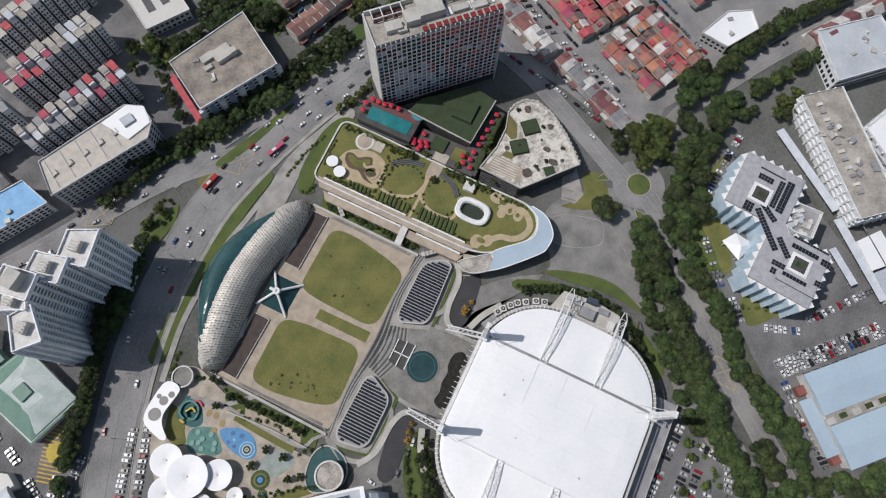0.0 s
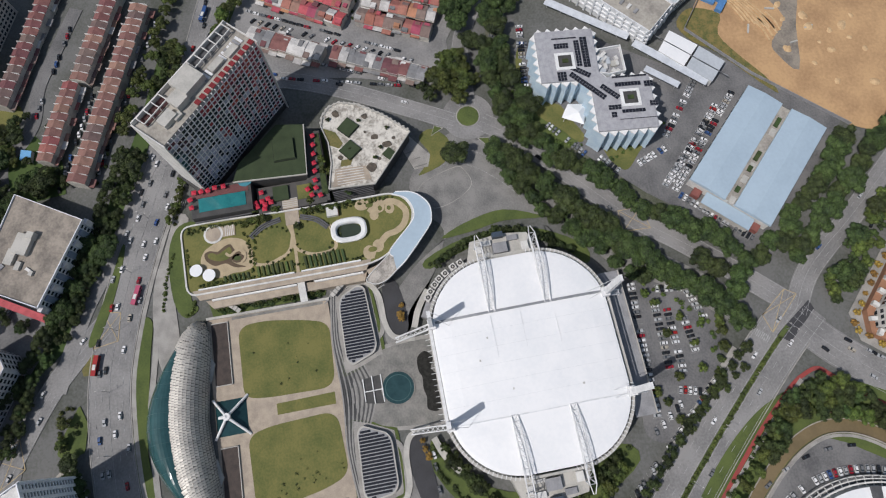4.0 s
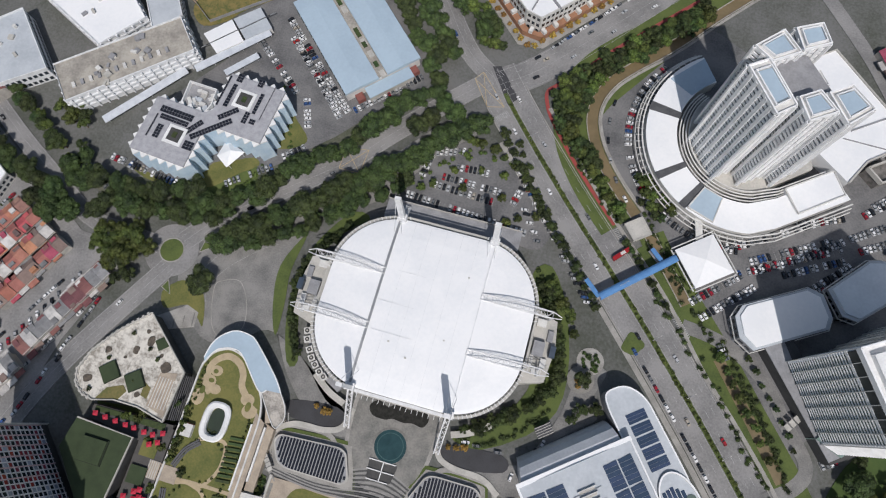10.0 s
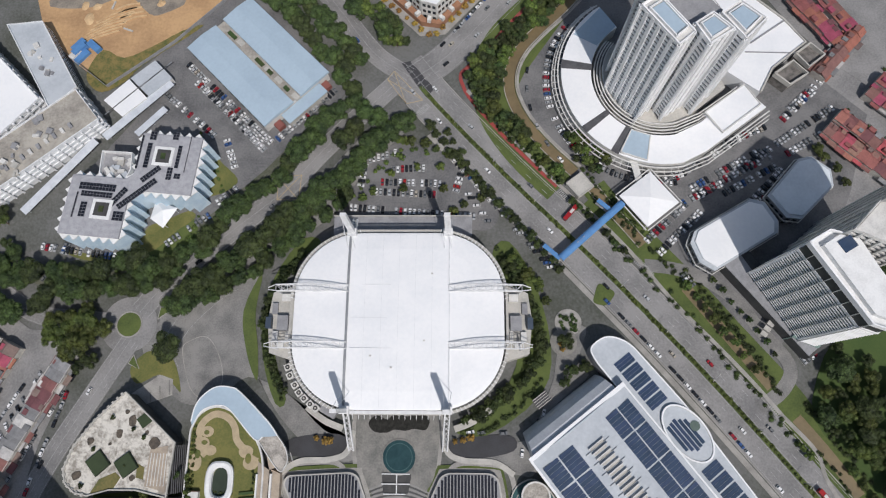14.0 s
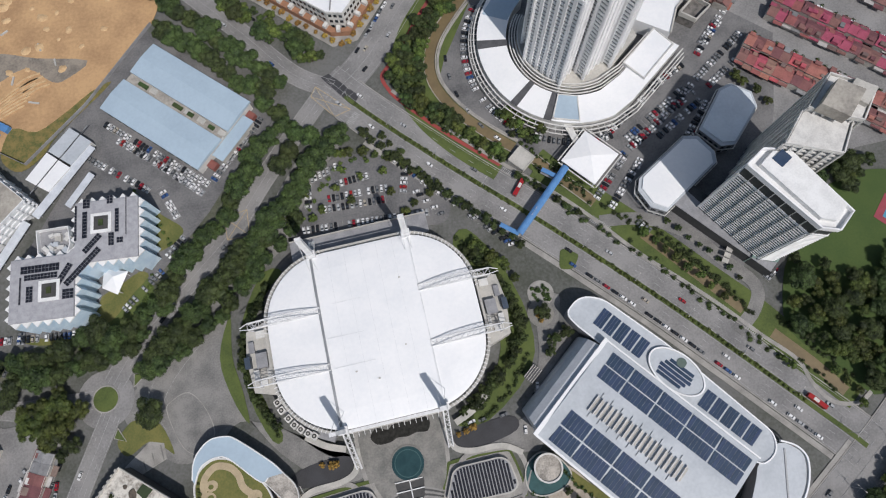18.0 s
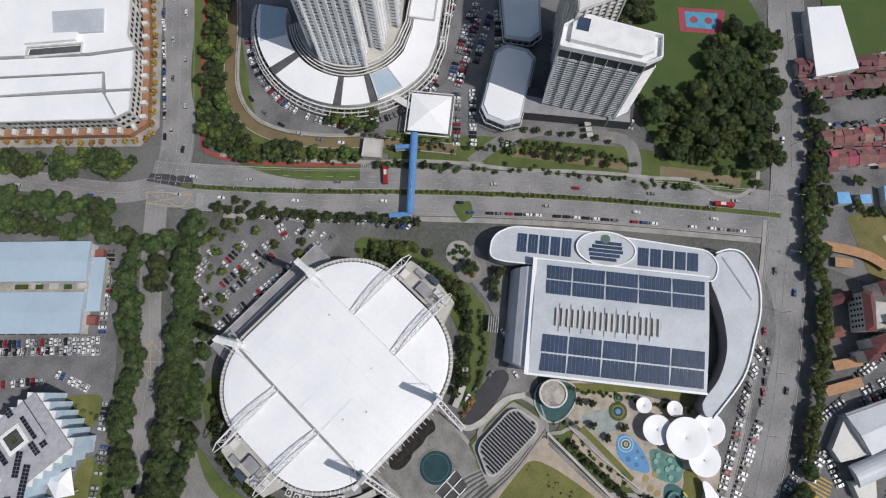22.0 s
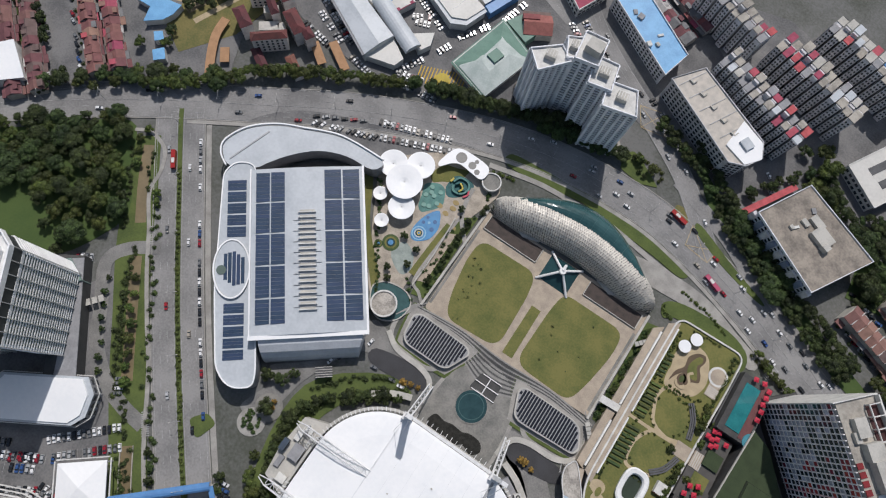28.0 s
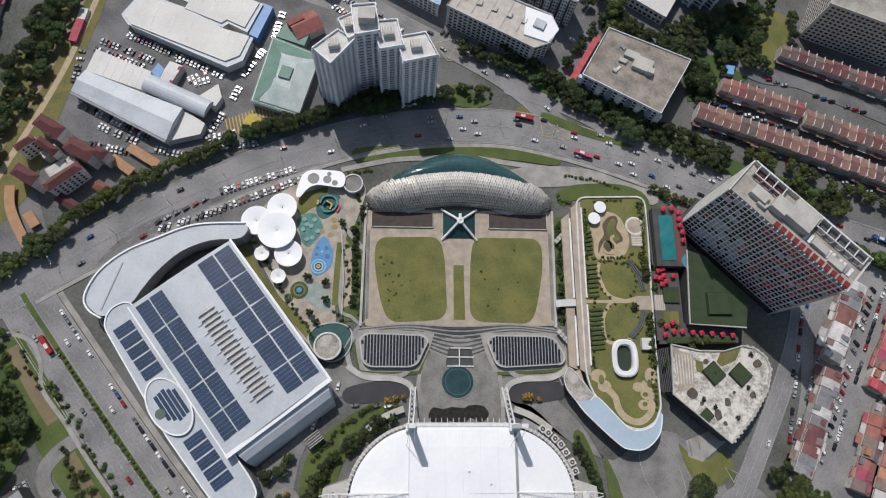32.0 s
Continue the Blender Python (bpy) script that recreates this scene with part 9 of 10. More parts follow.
grove((BRIGHT, MID, BIG), [(54, -314), (36, -298), (-3, -254), (8, -246), (62, -302)], 7, 1.1)
avenue(GOLD, [(47, -318), (-8, -261), (-22, -262), (-56, -300), (-78, -328)], 6.5, 0.75, 0.8)
avenue(BRIGHT, [(296, 56), (272, 62), (255, 72), (226, 84)], 7, 1.2, 2)
avenue(BRIGHT, [(-160, -96), (-176, -72), (-194, -46)], 8, 0.75, 1.2)
avenue(MID, [(-176, -98), (-192, -76), (-208, -52)], 7, 0.6, 1.0)
avenue(BRIGHT, [(-236, 4), (-246, 18), (-240, 28)], 7, 0.7, 1.5)
avenue(BRIGHT, [(-212, -10), (-218, -2)], 6, 0.6, 1)
avenue(MID, [(-98, -146), (-118, -124), (-132, -110)], 7, 0.75, 1.5)
for x, y in ((26, -162), (2, -172), (-22, -166), (-46, -146), (24, -146), (-30, -138)):
    plant(BRIGHT, x, y, 0.75)
grove((MID, BIG), [(128, 226), (162, 240), (190, 234), (164, 218), (148, 202)], 8, 1.1)
grove((BRIGHT, MID), [(98, 244), (122, 228), (114, 222), (94, 236)], 7.5, 1.2)
grove((MID, BRIGHT), [(138, 312), (166, 340), (172, 316), (158, 306)], 8, 1.1)
avenue(MID, [(4, 205), (39, 197), (53, 188), (82, 178)], 6, 1.1, 2.5)
avenue(MID, [(70, 202), (84, 220), (96, 234)], 6.5, 1.0, 2)
grove((BRIGHT, MID), [(-270, -104), (-282, -120), (-298, -106), (-288, -94)], 8, 0.9)
avenue(BRIGHT, [(-243, -178), (-259, -157)], 8, 0.9, 2)
for x, y in ((30, -190), (24, -200), (32, -216), (40, -226), (16, -196), (36, -182)):
    plant(BIG, x, y, 1.2)
avenue(BIG, [(266, -94), (294, -112), (330, -138), (368, -164)], 8, 1.05, 2)
avenue(BIG, [(246, -116), (276, -134), (310, -158)], 8, 1.0, 2)
# masses of trees round the roundabout
grove((BIG,), [(208, -66), (240, -72), (266, -94), (256, -100), (230, -88), (210, -76)], 9, 1.2)
grove((BIG, MID), [(242, -99), (234, -120), (218, -107), (216, -92)], 8, 1.1)
grove((BRIGHT,), [(178, -50), (198, -60), (202, -78), (178, -82), (163, -68)], 7, 1.45)
grove((BIG,), [(200, -84), (212, -98), (194, -110), (180, -100), (176, -90)], 9.5, 1.1)
grove((BIG,), [(150, -86), (170, -98), (124, -112), (122, -96)], 9.5, 1.05)
grove((BRIGHT, MID), [(234, -128), (244, -154), (262, -134)], 8, 1.2)
plant(BIG, 128, -57, 1.5)
plant(BIG, 120, -84, 1.3)
# belts north of the highway
grove((MID, BIG, MID), [(60, 190), (90, 178), (130, 158), (172, 138), (168, 126), (128, 142), (84, 163), (58, 178)], 7, 1.15)
grove((BIG, MID), [(148, 196), (162, 206), (174, 186), (156, 166)], 7.5, 1.1)
grove((BIG, MID, BRIGHT), [(172, 242), (206, 250), (198, 202), (172, 198)], 8, 1.15)
grove((MID,), [(0, 216), (34, 202), (32, 194), (0, 208)], 6.5, 1.1)
grove((BRIGHT, MID), [(200, 126), (246, 108), (240, 98), (200, 112)], 8, 1.2)
grove((BIG, MID), [(-288, 110), (-268, 106), (-246, 190), (-230, 268), (-244, 284), (-262, 220), (-278, 160)], 8.5, 1.0)
grove((BRIGHT, MID), [(-218, 246), (-214, 280), (-200, 272), (-208, 252)], 8, 0.7)
# both sides of the tree-lined road
avenue(BIG, [(-2, -196), (20, -178), (36, -160), (54, -143), (78, -124), (96, -107), (116, -92), (132, -80)], 9, 1.35, 2)
avenue(BIG, [(24, -170), (44, -147), (70, -122), (92, -104)], 13, 0.95, 2)
avenue(BIG, [(30, -208), (50, -192), (62, -172), (80, -154), (98, -136), (118, -116), (146, -99), (168, -92), (196, -90)], 9, 1.25, 2)
avenue(BIG, [(150, -110), (180, -100), (204, -100), (232, -104)], 10, 1.15, 2)
plant(BIG, 206, -82, 1.2)
plant(MID, 172, -50, 1.4)
plant(MID, 178, -46, 1.2)
avenue(BRIGHT, [(226, -104), (252, -118), (280, -138), (330, -172)], 9, 1.0, 2)
avenue(MID, [(292, -106), (330, -132), (370, -158)], 10, 1.2, 2)
for x, y in [(-288.0, -116.0), (-288.5, -106.0), (-292.5, -99.0), (-301.5, -105.5), (-280.0, -99.5), (-284.0, -93.5), (-238.0, -58.5), (-243.0, -51.5), (-252.5, -52.0), (-255.0, -43.5), (-265.0, -42.0), (-235.5, -47.0), (-272.5, -36.0), (-282.0, -34.5), (-293.0, -38.0)]:
    plant(TR.choice((BIG, MID, MID)), x, y, TR.uniform(1.0, 1.5))
avenue(BIG, [(30, -150), (46, -134), (72, -112), (100, -92), (122, -80)], 10, 1.1, 2)
for x, y in [(-124.0, 269.5), (-117.5, 268.5), (-101.5, 285.0), (-96.5, 285.0), (-82.0, 333.5), (-77.0, 337.0), (-84.5, 318.0), (-64.0, 356.0), (-113.0, 290.0), (-20.0, 341.0)]:
    plant(TR.choice((BRIGHT, MID)), x, y, TR.uniform(0.9, 1.4))
# south road
avenue(BIG, [(26, -236), (40, -250), (56, -270), (84, -304), (112, -340)], 8.5, 1.25, 2)
avenue(BIG, [(36, -232), (50, -240), (66, -262), (96, -292)], 9, 1.25, 2)
# road bank below the mall and along the canal
# trees on the arena side of the west road
avenue(MID, [(-14, -194), (-34, -168), (-56, -143), (-78, -118), (-92, -101)], 6.5, 1.0, 1)
avenue(MID, [(-24, -190), (-44, -160), (-58, -138)], 8, 0.8, 1)
avenue(BRIGHT, [(20, -176), (4, -182), (-18, -180), (-34, -168)], 8, 0.8, 1.5)
for x, y in ((8, -162), (-8, -166), (-24, -152), (18, -150), (-36, -142), (0, -152)):
    plant(BRIGHT, x, y, 0.7)
# thick planting round the arena
avenue(MID, [(-58, -108), (-68, -94), (-76, -74), (-78, -58), (-70, -42), (-56, -32), (-40, -20)], 4.6, 1.05, 1.6)
avenue(BRIGHT, [(-64, -112), (-76, -96), (-84, -84)], 6, 0.9, 1.5)
avenue(MID, [(-60, -38), (-48, -28), (-36, -20)], 4.5, 0.9, 1)
avenue(MID, [(58, -112), (68, -98), (75, -84), (76, -66), (72, -48), (64, -34)], 4.6, 0.9, 1.2)
avenue(GOLD, [(-30, -8), (-42, -10)], 4, 0.7, 1)
avenue(GOLD, [(34, -10), (46, -9)], 4, 0.7, 1)
avenue(GOLD, [(-92, -56), (-86, -64)], 5, 0.7, 1.5)
plant(MID, -94, -46, 1.3)
plant(MID, -101, -48, 1.2)
plant(MID, -90, -40, 1.0)
# highway rows
avenue(BRIGHT, [(-268, 44), (-246, 62), (-222, 84), (-200, 102), (-180, 115), (-158, 127), (-138, 138)], 6.4, 1.15, 1.5)
avenue(BIG, [(-140, 138), (-118, 149), (-96, 156)], 12, 0.95, 1.5)
avenue(MID, [(-110, 150), (-88, 158), (-60, 165), (-38, 170), (-10, 176)], 6, 1.2, 1.5)
avenue(MID, [(-120, 146.5), (-104, 150.5), (-83, 157), (-61, 166), (-44, 174), (-27, 178), (-11, 177)], 6, 1.6, 1.5)
avenue(MID, [(28, 208), (46, 197), (68, 187), (88, 176), (104, 168), (124, 158), (150, 150), (172, 140)], 6.5, 1.3, 2)
avenue(MID, [(60, 178), (82, 166), (110, 155), (140, 142)], 8, 1.0, 2)
avenue(BRIGHT, [(180, 142), (206, 132), (232, 122), (262, 112), (300, 98)], 9, 1.2, 2.5)
avenue(MID, [(150, 206), (158, 194), (154, 180)], 7, 1.6, 2)
for x, y, k, s in ((102, 240, BRIGHT, 1.6), (112, 226, MID, 1.5), (124, 222, MID, 1.5), (146, 206, BIG, 1.0), (176, 214, BIG, 1.2), (190, 228, BIG, 1.2), (200, 206, MID, 1.6), (88, 246, MID, 1.3), (72, 200, MID, 1.2), (184, 244, MID, 1.6), (206, 234, MID, 1.5), (214, 118, MID, 1.4), (236, 112, MID, 1.3), (222, 104, MID, 1.2), (14, 178, BRIGHT, 1.0), (4, 180, BRIGHT, 0.9)):
    plant(k, x, y, s)
# park
grove((BIG, BRIGHT, MID, BRIGHT), [(-236, -52), (-250, -44), (-270, -40), (-284, -48), (-306, -54), (-320, -48), (-326, -24), (-290, 2), (-262, 24), (-250, 14), (-240, 4), (-222, -18), (-226, -40)], 8.6, 1.15)
for x, y, k, s in ((-262, -96, MID, 1.4), (-268, -102, BIG, 1.0), (-278, -104, MID, 1.5), (-322, -88, MID, 1.3), (-338, -70, BIG, 1.0), (-340, -96, BIG, 1.1), (-356, -80, MID, 1.4)):
    plant(k, x, y, s)
grove((MID, BRIGHT, BIG), [(-314, -2), (-304, 14), (-276, 36), (-240, 60), (-228, 72), (-236, 80), (-266, 58), (-292, 34), (-316, 14)], 8, 1.0)
avenue(MID, [(-330, 30), (-350, 46), (-380, 40)], 8, 1.1, 2)
for x, y, sc_ in ((-286, 65, 0.9), (-277, 82, 1.2), (-280, 102, 1.3), (-273, 74, 0.9), (-306, 104, 1.6), (-303, 113, 1.6), (-293, 124, 1.7), (-300, 122, 1.5), (-289, 112, 1.0)):
    plant(MID if sc_ > 1 else BRIGHT, x, y, sc_)
# planted trenches and garden
avenue(BRIGHT, [(61, 92), (61, 70), (61, 48), (61, 34)], 4.0, 0.55, 1)
avenue(MID, [(-60, 88), (-60, 66), (-60, 40)], 4.0, 0.6, 1)
avenue(MID, [(-58, 94), (-52, 104), (-48, 112)], 4, 0.7, 1.5)
avenue(BRIGHT, [(106, 73), (107, 66), (108, 56)], 2.8, 0.55, 1.0, 8)
avenue(BRIGHT, [(107.5, 37), (107.5, 28), (107.5, 10)], 3.2, 0.5, 0.8, 8)
plant(MID, 99, 41, 0.7, 8)
for x, y in ((114, 32), (122, 30), (132, 22), (114, 64), (112, 52), (130, 18), (138, 22)):
    plant(BRIGHT, x, y, 0.7, 6)
for x, y in ((162, 14), (158, -4), (138, -14), (132, -10), (140, 4), (150, -20)):
    plant(MID, x, y, 0.42, 11.6)
for x, y in ((-86, 57.5), (-76, 54.5), (-83.5, 37), (-75.5, 44.5), (-80, 32), (-68, 90)):
    plant(MID, x, y, 0.72)
avenue(BRIGHT, [(118, 116), (140, 108), (150, 104)], 5, 0.8, 1)
plant(MID, -91, -62, 1.5)
avenue(BIG, [(-6, 177), (-22, 172), (-38, 168), (-56, 163)], 8, 0.95, 2)
avenue(MID, [(-2, 181), (6, 176), (12, 171)], 5, 0.6, 1.5)
avenue(BRIGHT, [(98, 226), (112, 227), (124, 224)], 7, 1.0, 2)
avenue(MID, [(106, 236), (126, 224), (146, 212), (150, 205)], 8, 1.25, 2.5)
plant(BRIGHT, 104, 240, 1.8)
for x, y, sc_ in ((-148, 262, 1.0), (-134, 258, 1.1), (-158, 290, 1.2), (-150, 300, 1.1), (-140, 326, 1.3), (-118, 256, 0.8), (-166, 268, 1.0)):
    plant(MID, x, y, sc_)
plant(BRIGHT, 98, 252, 1.5)
for x, y, sc_ in ((148, 226, 1.3), (157, 224, 1.5), (168, 228, 1.6), (176, 236, 1.5), (186, 238, 1.4), (192, 246, 1.5), (180, 226, 1.2), (158, 196, 1.3), (150, 190, 1.4), (164, 188, 1.2), (220, 214, 1.1), (226, 228, 1.3), (228, 242, 1.4), (214, 252, 1.3), (200, 252, 1.4), (206, 200, 0.9), (196, 186, 0.9)):
    plant(MID, x, y, sc_)
for p, ms in FAR.items():
    for ch in p.children:
        lf = ch.name.startswith("crown")
        many("wood_crowns" if lf else "wood_trunks", ch.data, ms, [ch.data.materials[0]], "leafy crowns of trees farther off" if lf else "trunks and limbs of trees farther off", "trees")
for p in BIG + BRIGHT + MID + GOLD:
    for o in (*p.children_recursive, p):
        bpy.data.objects.remove(o)


# ---- hedges and shrubs ----
def shrubs(name, spots, leaf, label, size=0.55):
    bm = B()
    for x, y, r, z in spots:
        n = int(26 + 14 * r)
        blob = [(x, y, z + r * 0.3, r)]
        leafy(bm, blob, n, size, TR, 0.8)
        res = [bm.verts.new((x + r * 0.8 * math.cos(i * 1.047), y + r * 0.8 * math.sin(i * 1.047), z)) for i in range(6)]
        tpv = bm.verts.new((x, y, z + r * 0.85))
        for i in range(6):
            bm.faces.new((res[i], res[(i + 1) % 6], tpv))
    return tagged(part(name, bm, leaf), label, "shrubs", kind="stuff")


def along(pts, gap, r, jit=0.6, z=0.0):
    return [(x + TR.uniform(-jit, jit), y + TR.uniform(-jit, jit), r * TR.uniform(0.7, 1.3), z) for x, y, _ in walk_line(smooth(pts, 4), gap, 0.5)]


shrubs("median_shrubs", [s for s in along(WEST[4:-3:4], 3.0, 1.3, 0.5)], LEAF2, "row of small green and yellow shrubs on the median")
shrubs("verge_shrubs", along([(-100, -146), (-128, -112), (-160, -78), (-190, -38), (-212, -8)], 3.6, 1.6, 2.5) + along([(-118, -146), (-150, -112), (-176, -80), (-200, -48)], 5, 1.6, 3)
       + along([(-42, -222), (-48, -206), (-66, -184), (-94, -154)], 2.4, 1.4, 1.8) + along([(-106, -166), (-116, -152), (-134, -128)], 2.6, 1.3, 1.2) + along([(-122, -148), (-138, -126)], 3, 1.4, 1.5), LEAF3, "shrubs scattered along the canal banks")
shrubs("arena_hedge", along([(-34, -14), (-56, -30), (-68, -48), (-72, -70), (-66, -98), (-56, -116)], 2.4, 1.7, 1.5) + along([(64, -30), (72, -52), (74, -84), (64, -106)], 2.4, 1.6, 1.4)
       + along([(-44, -12), (-64, -26), (-78, -42)], 2.4, 1.7, 1.2), LEAF3, "dense hedge round the arena")
shrubs("garden_shrubs", along([(109, 104), (108, 70)], 3, 1.1, 0.5, 8) + along([(74, 70), (84, 68), (100, 66)], 2.4, 0.9, 0.6, 8) + along([(78, 48), (76, 36), (82, 22)], 2.2, 0.9, 0.6, 8) + along([(109, 10), (107, -14)], 3, 1.0, 0.5, 8)
       + along([(74, 100), (76, 76)], 2.5, 1.0, 0.6, 8) + along([(100, 68), (106, 64)], 2, 1.2, 1, 8), LEAF2, "clipped shrubs in the roof garden")
shrubs("trench_shrubs", along([(60, 94), (60, 34)], 2.2, 1.3, 1.8) + along([(-60, 90), (-58, 36)], 2.2, 1.3, 1.6) + along([(-70, 38), (-62, 28)], 2.2, 1.2, 1), LEAF3, "dense planting in the trenches")
shrubs("office_shrubs", along([(122, -134), (128, -116), (148, -104), (168, -104)], 3.4, 1.5, 2) + along([(108, -150), (118, -172), (128, -190)], 3.4, 1.3, 2) + along([(30, -150), (0, -178), (-30, -172)], 4, 1.5, 2), LEAF2, "shrubs on the office lawns")
shrubs("lawn_tufts", [(x, y, 0.8 * TR.uniform(0.5, 1.5), -0.3) for x, y in [(TR.gauss(-40, 6), TR.gauss(52, 10)) for _ in range(46)] + [(TR.uniform(10, 46), TR.uniform(36, 80)) for _ in range(14)]
                      if inside((x, y), [(-47, 80), (-11, 80), (-8, 36), (-40, 34)]) or inside((x, y), [(9, 80), (47, 80), (44, 36), (8, 36)])], LEAF3, "dark weed tufts in the worn lawn", 0.4)
shrubs("slip_shrubs", along([(0, 182), (20, 182), (22, 174)], 3, 1.4, 1.2) + along([(118, 114), (150, 106)], 3, 1.3, 1.2), LEAF2, "shrubs on the traffic islands")

shrubs("garden_edge_shrubs", along([(107, 104), (108, 80), (107, 64)], 1.9, 1.0, 0.7, 8) + along([(106, 36), (106, 10), (107, -16)], 2.2, 0.9, 0.7, 8) + along([(80, 104), (98, 106)], 2, 0.9, 0.5, 8) + along([(73, 30), (74, 6)], 1.8, 0.8, 0.9, 8)
       + along([(73, 98), (74, 72), (73, 50)], 1.8, 0.8, 0.9, 8) + along([(82, 70), (94, 70), (102, 72)], 1.6, 0.9, 0.7, 8) + along([(84, 18), (98, 17)], 1.8, 0.8, 0.6, 8) + [(91 + 10.8 * math.cos(a * 0.3), cy + 10.8 * math.sin(a * 0.3), TR.uniform(0.5, 0.9), 8) for cy in (56, 32) for a in range(21) if TR.random() < 0.7], LEAF2, "yellow-green shrubs edging the roof garden", 0.45)
shrubs("terrace_planting", along([(114, 70), (113, 36)], 1.8, 1.1, 1.5, 6) + along([(112, 8), (122, 14), (136, 16)], 2, 1.0, 1.2, 9) + along([(60, 92), (60, 34)], 1.6, 1.4, 1.6), LEAF3, "dense dark planting on the lower terraces")
shrubs("playground_shrubs", along([(-122, 82), (-110, 66), (-96, 44), (-80, 22)], 2.2, 1.2, 1.0) + along([(-62, 116), (-58, 104)], 2, 1.5, 1.2) + along([(-66, 76), (-64, 60), (-64, 44)], 3, 1.2, 1.6), LEAF3, "shrubs round the playground")
shrubs("drain_shrubs", along([(-162, -102), (-180, -78), (-198, -50), (-206, -34)], 2.6, 1.6, 1.6) + along([(-176, -82), (-194, -56)], 3, 1.5, 1.2) + along([(-218, -30), (-236, -4), (-246, 10)], 3, 1.5, 1.6) + along([(-222, -6), (-236, 16)], 3, 1.2, 1.2) + along([(-110, -150), (-140, -118), (-164, -92)], 3.4, 1.6, 2.2), LEAF1, "dark scrub along the drain")
shrubs("lane_greens", [(x + TR.uniform(-2, 2), y + TR.uniform(-2, 2), TR.uniform(0.8, 1.8), 0) for a, b in (((268, -24), (236, -6)), ((298, 4), (262, 48)), ((270, -70), (252, -74)), ((314, 28), (270, -58)), ((-300, 30), (-376, 96)), ((-266, -204), (-336, -138)), ((-296, -230), (-374, -154)), ((150, 160), (262, 118)), ((160, 192), (230, 176))) for x, y, _ in walk_line([a, b], 7, 2)], LEAF3, "small garden greens between the terraces")

shrubs("ring_planting", [(-94 + TR.uniform(-4.6, 4.6), -73 + TR.uniform(-4.6, 4.6), TR.uniform(0.8, 1.5), 0) for _ in range(22)], LEAF1, "dark round planting in a paved ring")
shrubs("walk_hedge", along([(66, 124), (84, 121), (100, 116)], 2.2, 1.1, 0.6) + along([(60, 110), (68, 106)], 2, 1.2, 1.0) + along([(-66, 121), (-52, 124)], 2.2, 1.1, 0.8), LEAF2, "low hedges along the forecourt")

# ---- vehicles ----
CR_ = random.Random(5)
PAINTS = [car_paint("paint_" + n, c) for n, c in (("white", (0.72, 0.72, 0.72)), ("silver", (0.42, 0.43, 0.44)), ("grey", (0.16, 0.165, 0.17)), ("black", (0.02, 0.02, 0.022)), ("red", (0.32, 0.02, 0.025)), ("blue", (0.04, 0.09, 0.24)), ("beige", (0.4, 0.36, 0.3)))]
NAMES = ["white", "silver", "grey", "black", "red", "blue", "beige"]
WEIGHTS = [29, 20, 17, 21, 7, 4, 2]


def car_proto(k):
    t = thing("car", 0, 0, -900, 0, "%s car with dark windows on grey asphalt" % NAMES[k], "car", "")
    bm = B()
    # waist body with chamfered ends, then the roof plate
    out = [(-2.15, -0.72), (-2.0, -0.86), (1.95, -0.86), (2.2, -0.6), (2.2, 0.6), (1.95, 0.86), (-2.0, 0.86), (-2.15, 0.72)]
    slab(bm, out, 0.28, 0.72)
    lo = [bm.verts.new((x, y, 0.72)) for x, y in out]
    hi = [bm.verts.new((x * 0.97, y * 0.93, 0.88)) for x, y in out]
    for i in range(8):
        bm.faces.new((lo[i], lo[(i + 1) % 8], hi[(i + 1) % 8], hi[i]))
    bm.faces.new(hi)
    slab(bm, [(-1.3, -0.68), (0.2, -0.68), (0.34, -0.6), (0.34, 0.6), (0.2, 0.68), (-1.3, 0.68), (-1.45, 0.6), (-1.45, -0.6)], 1.38, 1.46)
    for x in (-1.3, 1.35):
        for y in (-0.78, 0.78):
            bar(bm, (x, y - 0.1, 0.31), (x, y + 0.1, 0.31), 0.31, 8, 1)
    part("body", bm, [PAINTS[k], RUBBER], t)
    bm = B()
    a = [bm.verts.new((x, y, 0.87)) for x, y in ((-1.85, -0.76), (1.05, -0.76), (1.05, 0.76), (-1.85, 0.76))]
    b = [bm.verts.new((x, y, 1.4)) for x, y in ((-1.45, -0.67), (0.34, -0.67), (0.34, 0.67), (-1.45, 0.67))]
    for i in range(4):
        bm.faces.new((a[i], a[(i + 1) % 4], b[(i + 1) % 4], b[i]))
    bm.faces.new(b)
    part("cabin_glass", bm, GLASSD, t)
    return t


CARS = [car_proto(k) for k in range(7)]
NCAR = [0]
extra = [B() for _ in range(8)]
LIMIT = 300


def park(x, y, a, z=-0.08, k=None):
    k = CR_.choices(range(7), WEIGHTS)[0] if k is None else k
    NCAR[0] += 1
    if NCAR[0] <= LIMIT:
        o = copy_thing(CARS[k], pose(x, y, z, 0, 0, a))
        o["group"] = "cars"
        return
    # the rest, far off: body, glass and roof joined by colour
    bm, g = extra[k], extra[7]
    c, s = math.cos(radians(a)), math.sin(radians(a))
    R = lambda q: [(x + c * u - s * v, y + s * u + c * v) for u, v in q]
    slab(bm, R([(-2.15, -0.72), (-2.0, -0.86), (1.95, -0.86), (2.2, -0.6), (2.2, 0.6), (1.95, 0.86), (-2.0, 0.86), (-2.15, 0.72)]), z + 0.2, z + 0.85)
    slab(g, R([(-1.8, -0.74), (1.0, -0.74), (1.0, 0.74), (-1.8, 0.74)]), z + 0.8, z + 1.3)
    slab(bm, R([(-1.45, -0.68), (0.34, -0.68), (0.34, 0.68), (-1.45, 0.68)]), z + 1.25, z + 1.42)


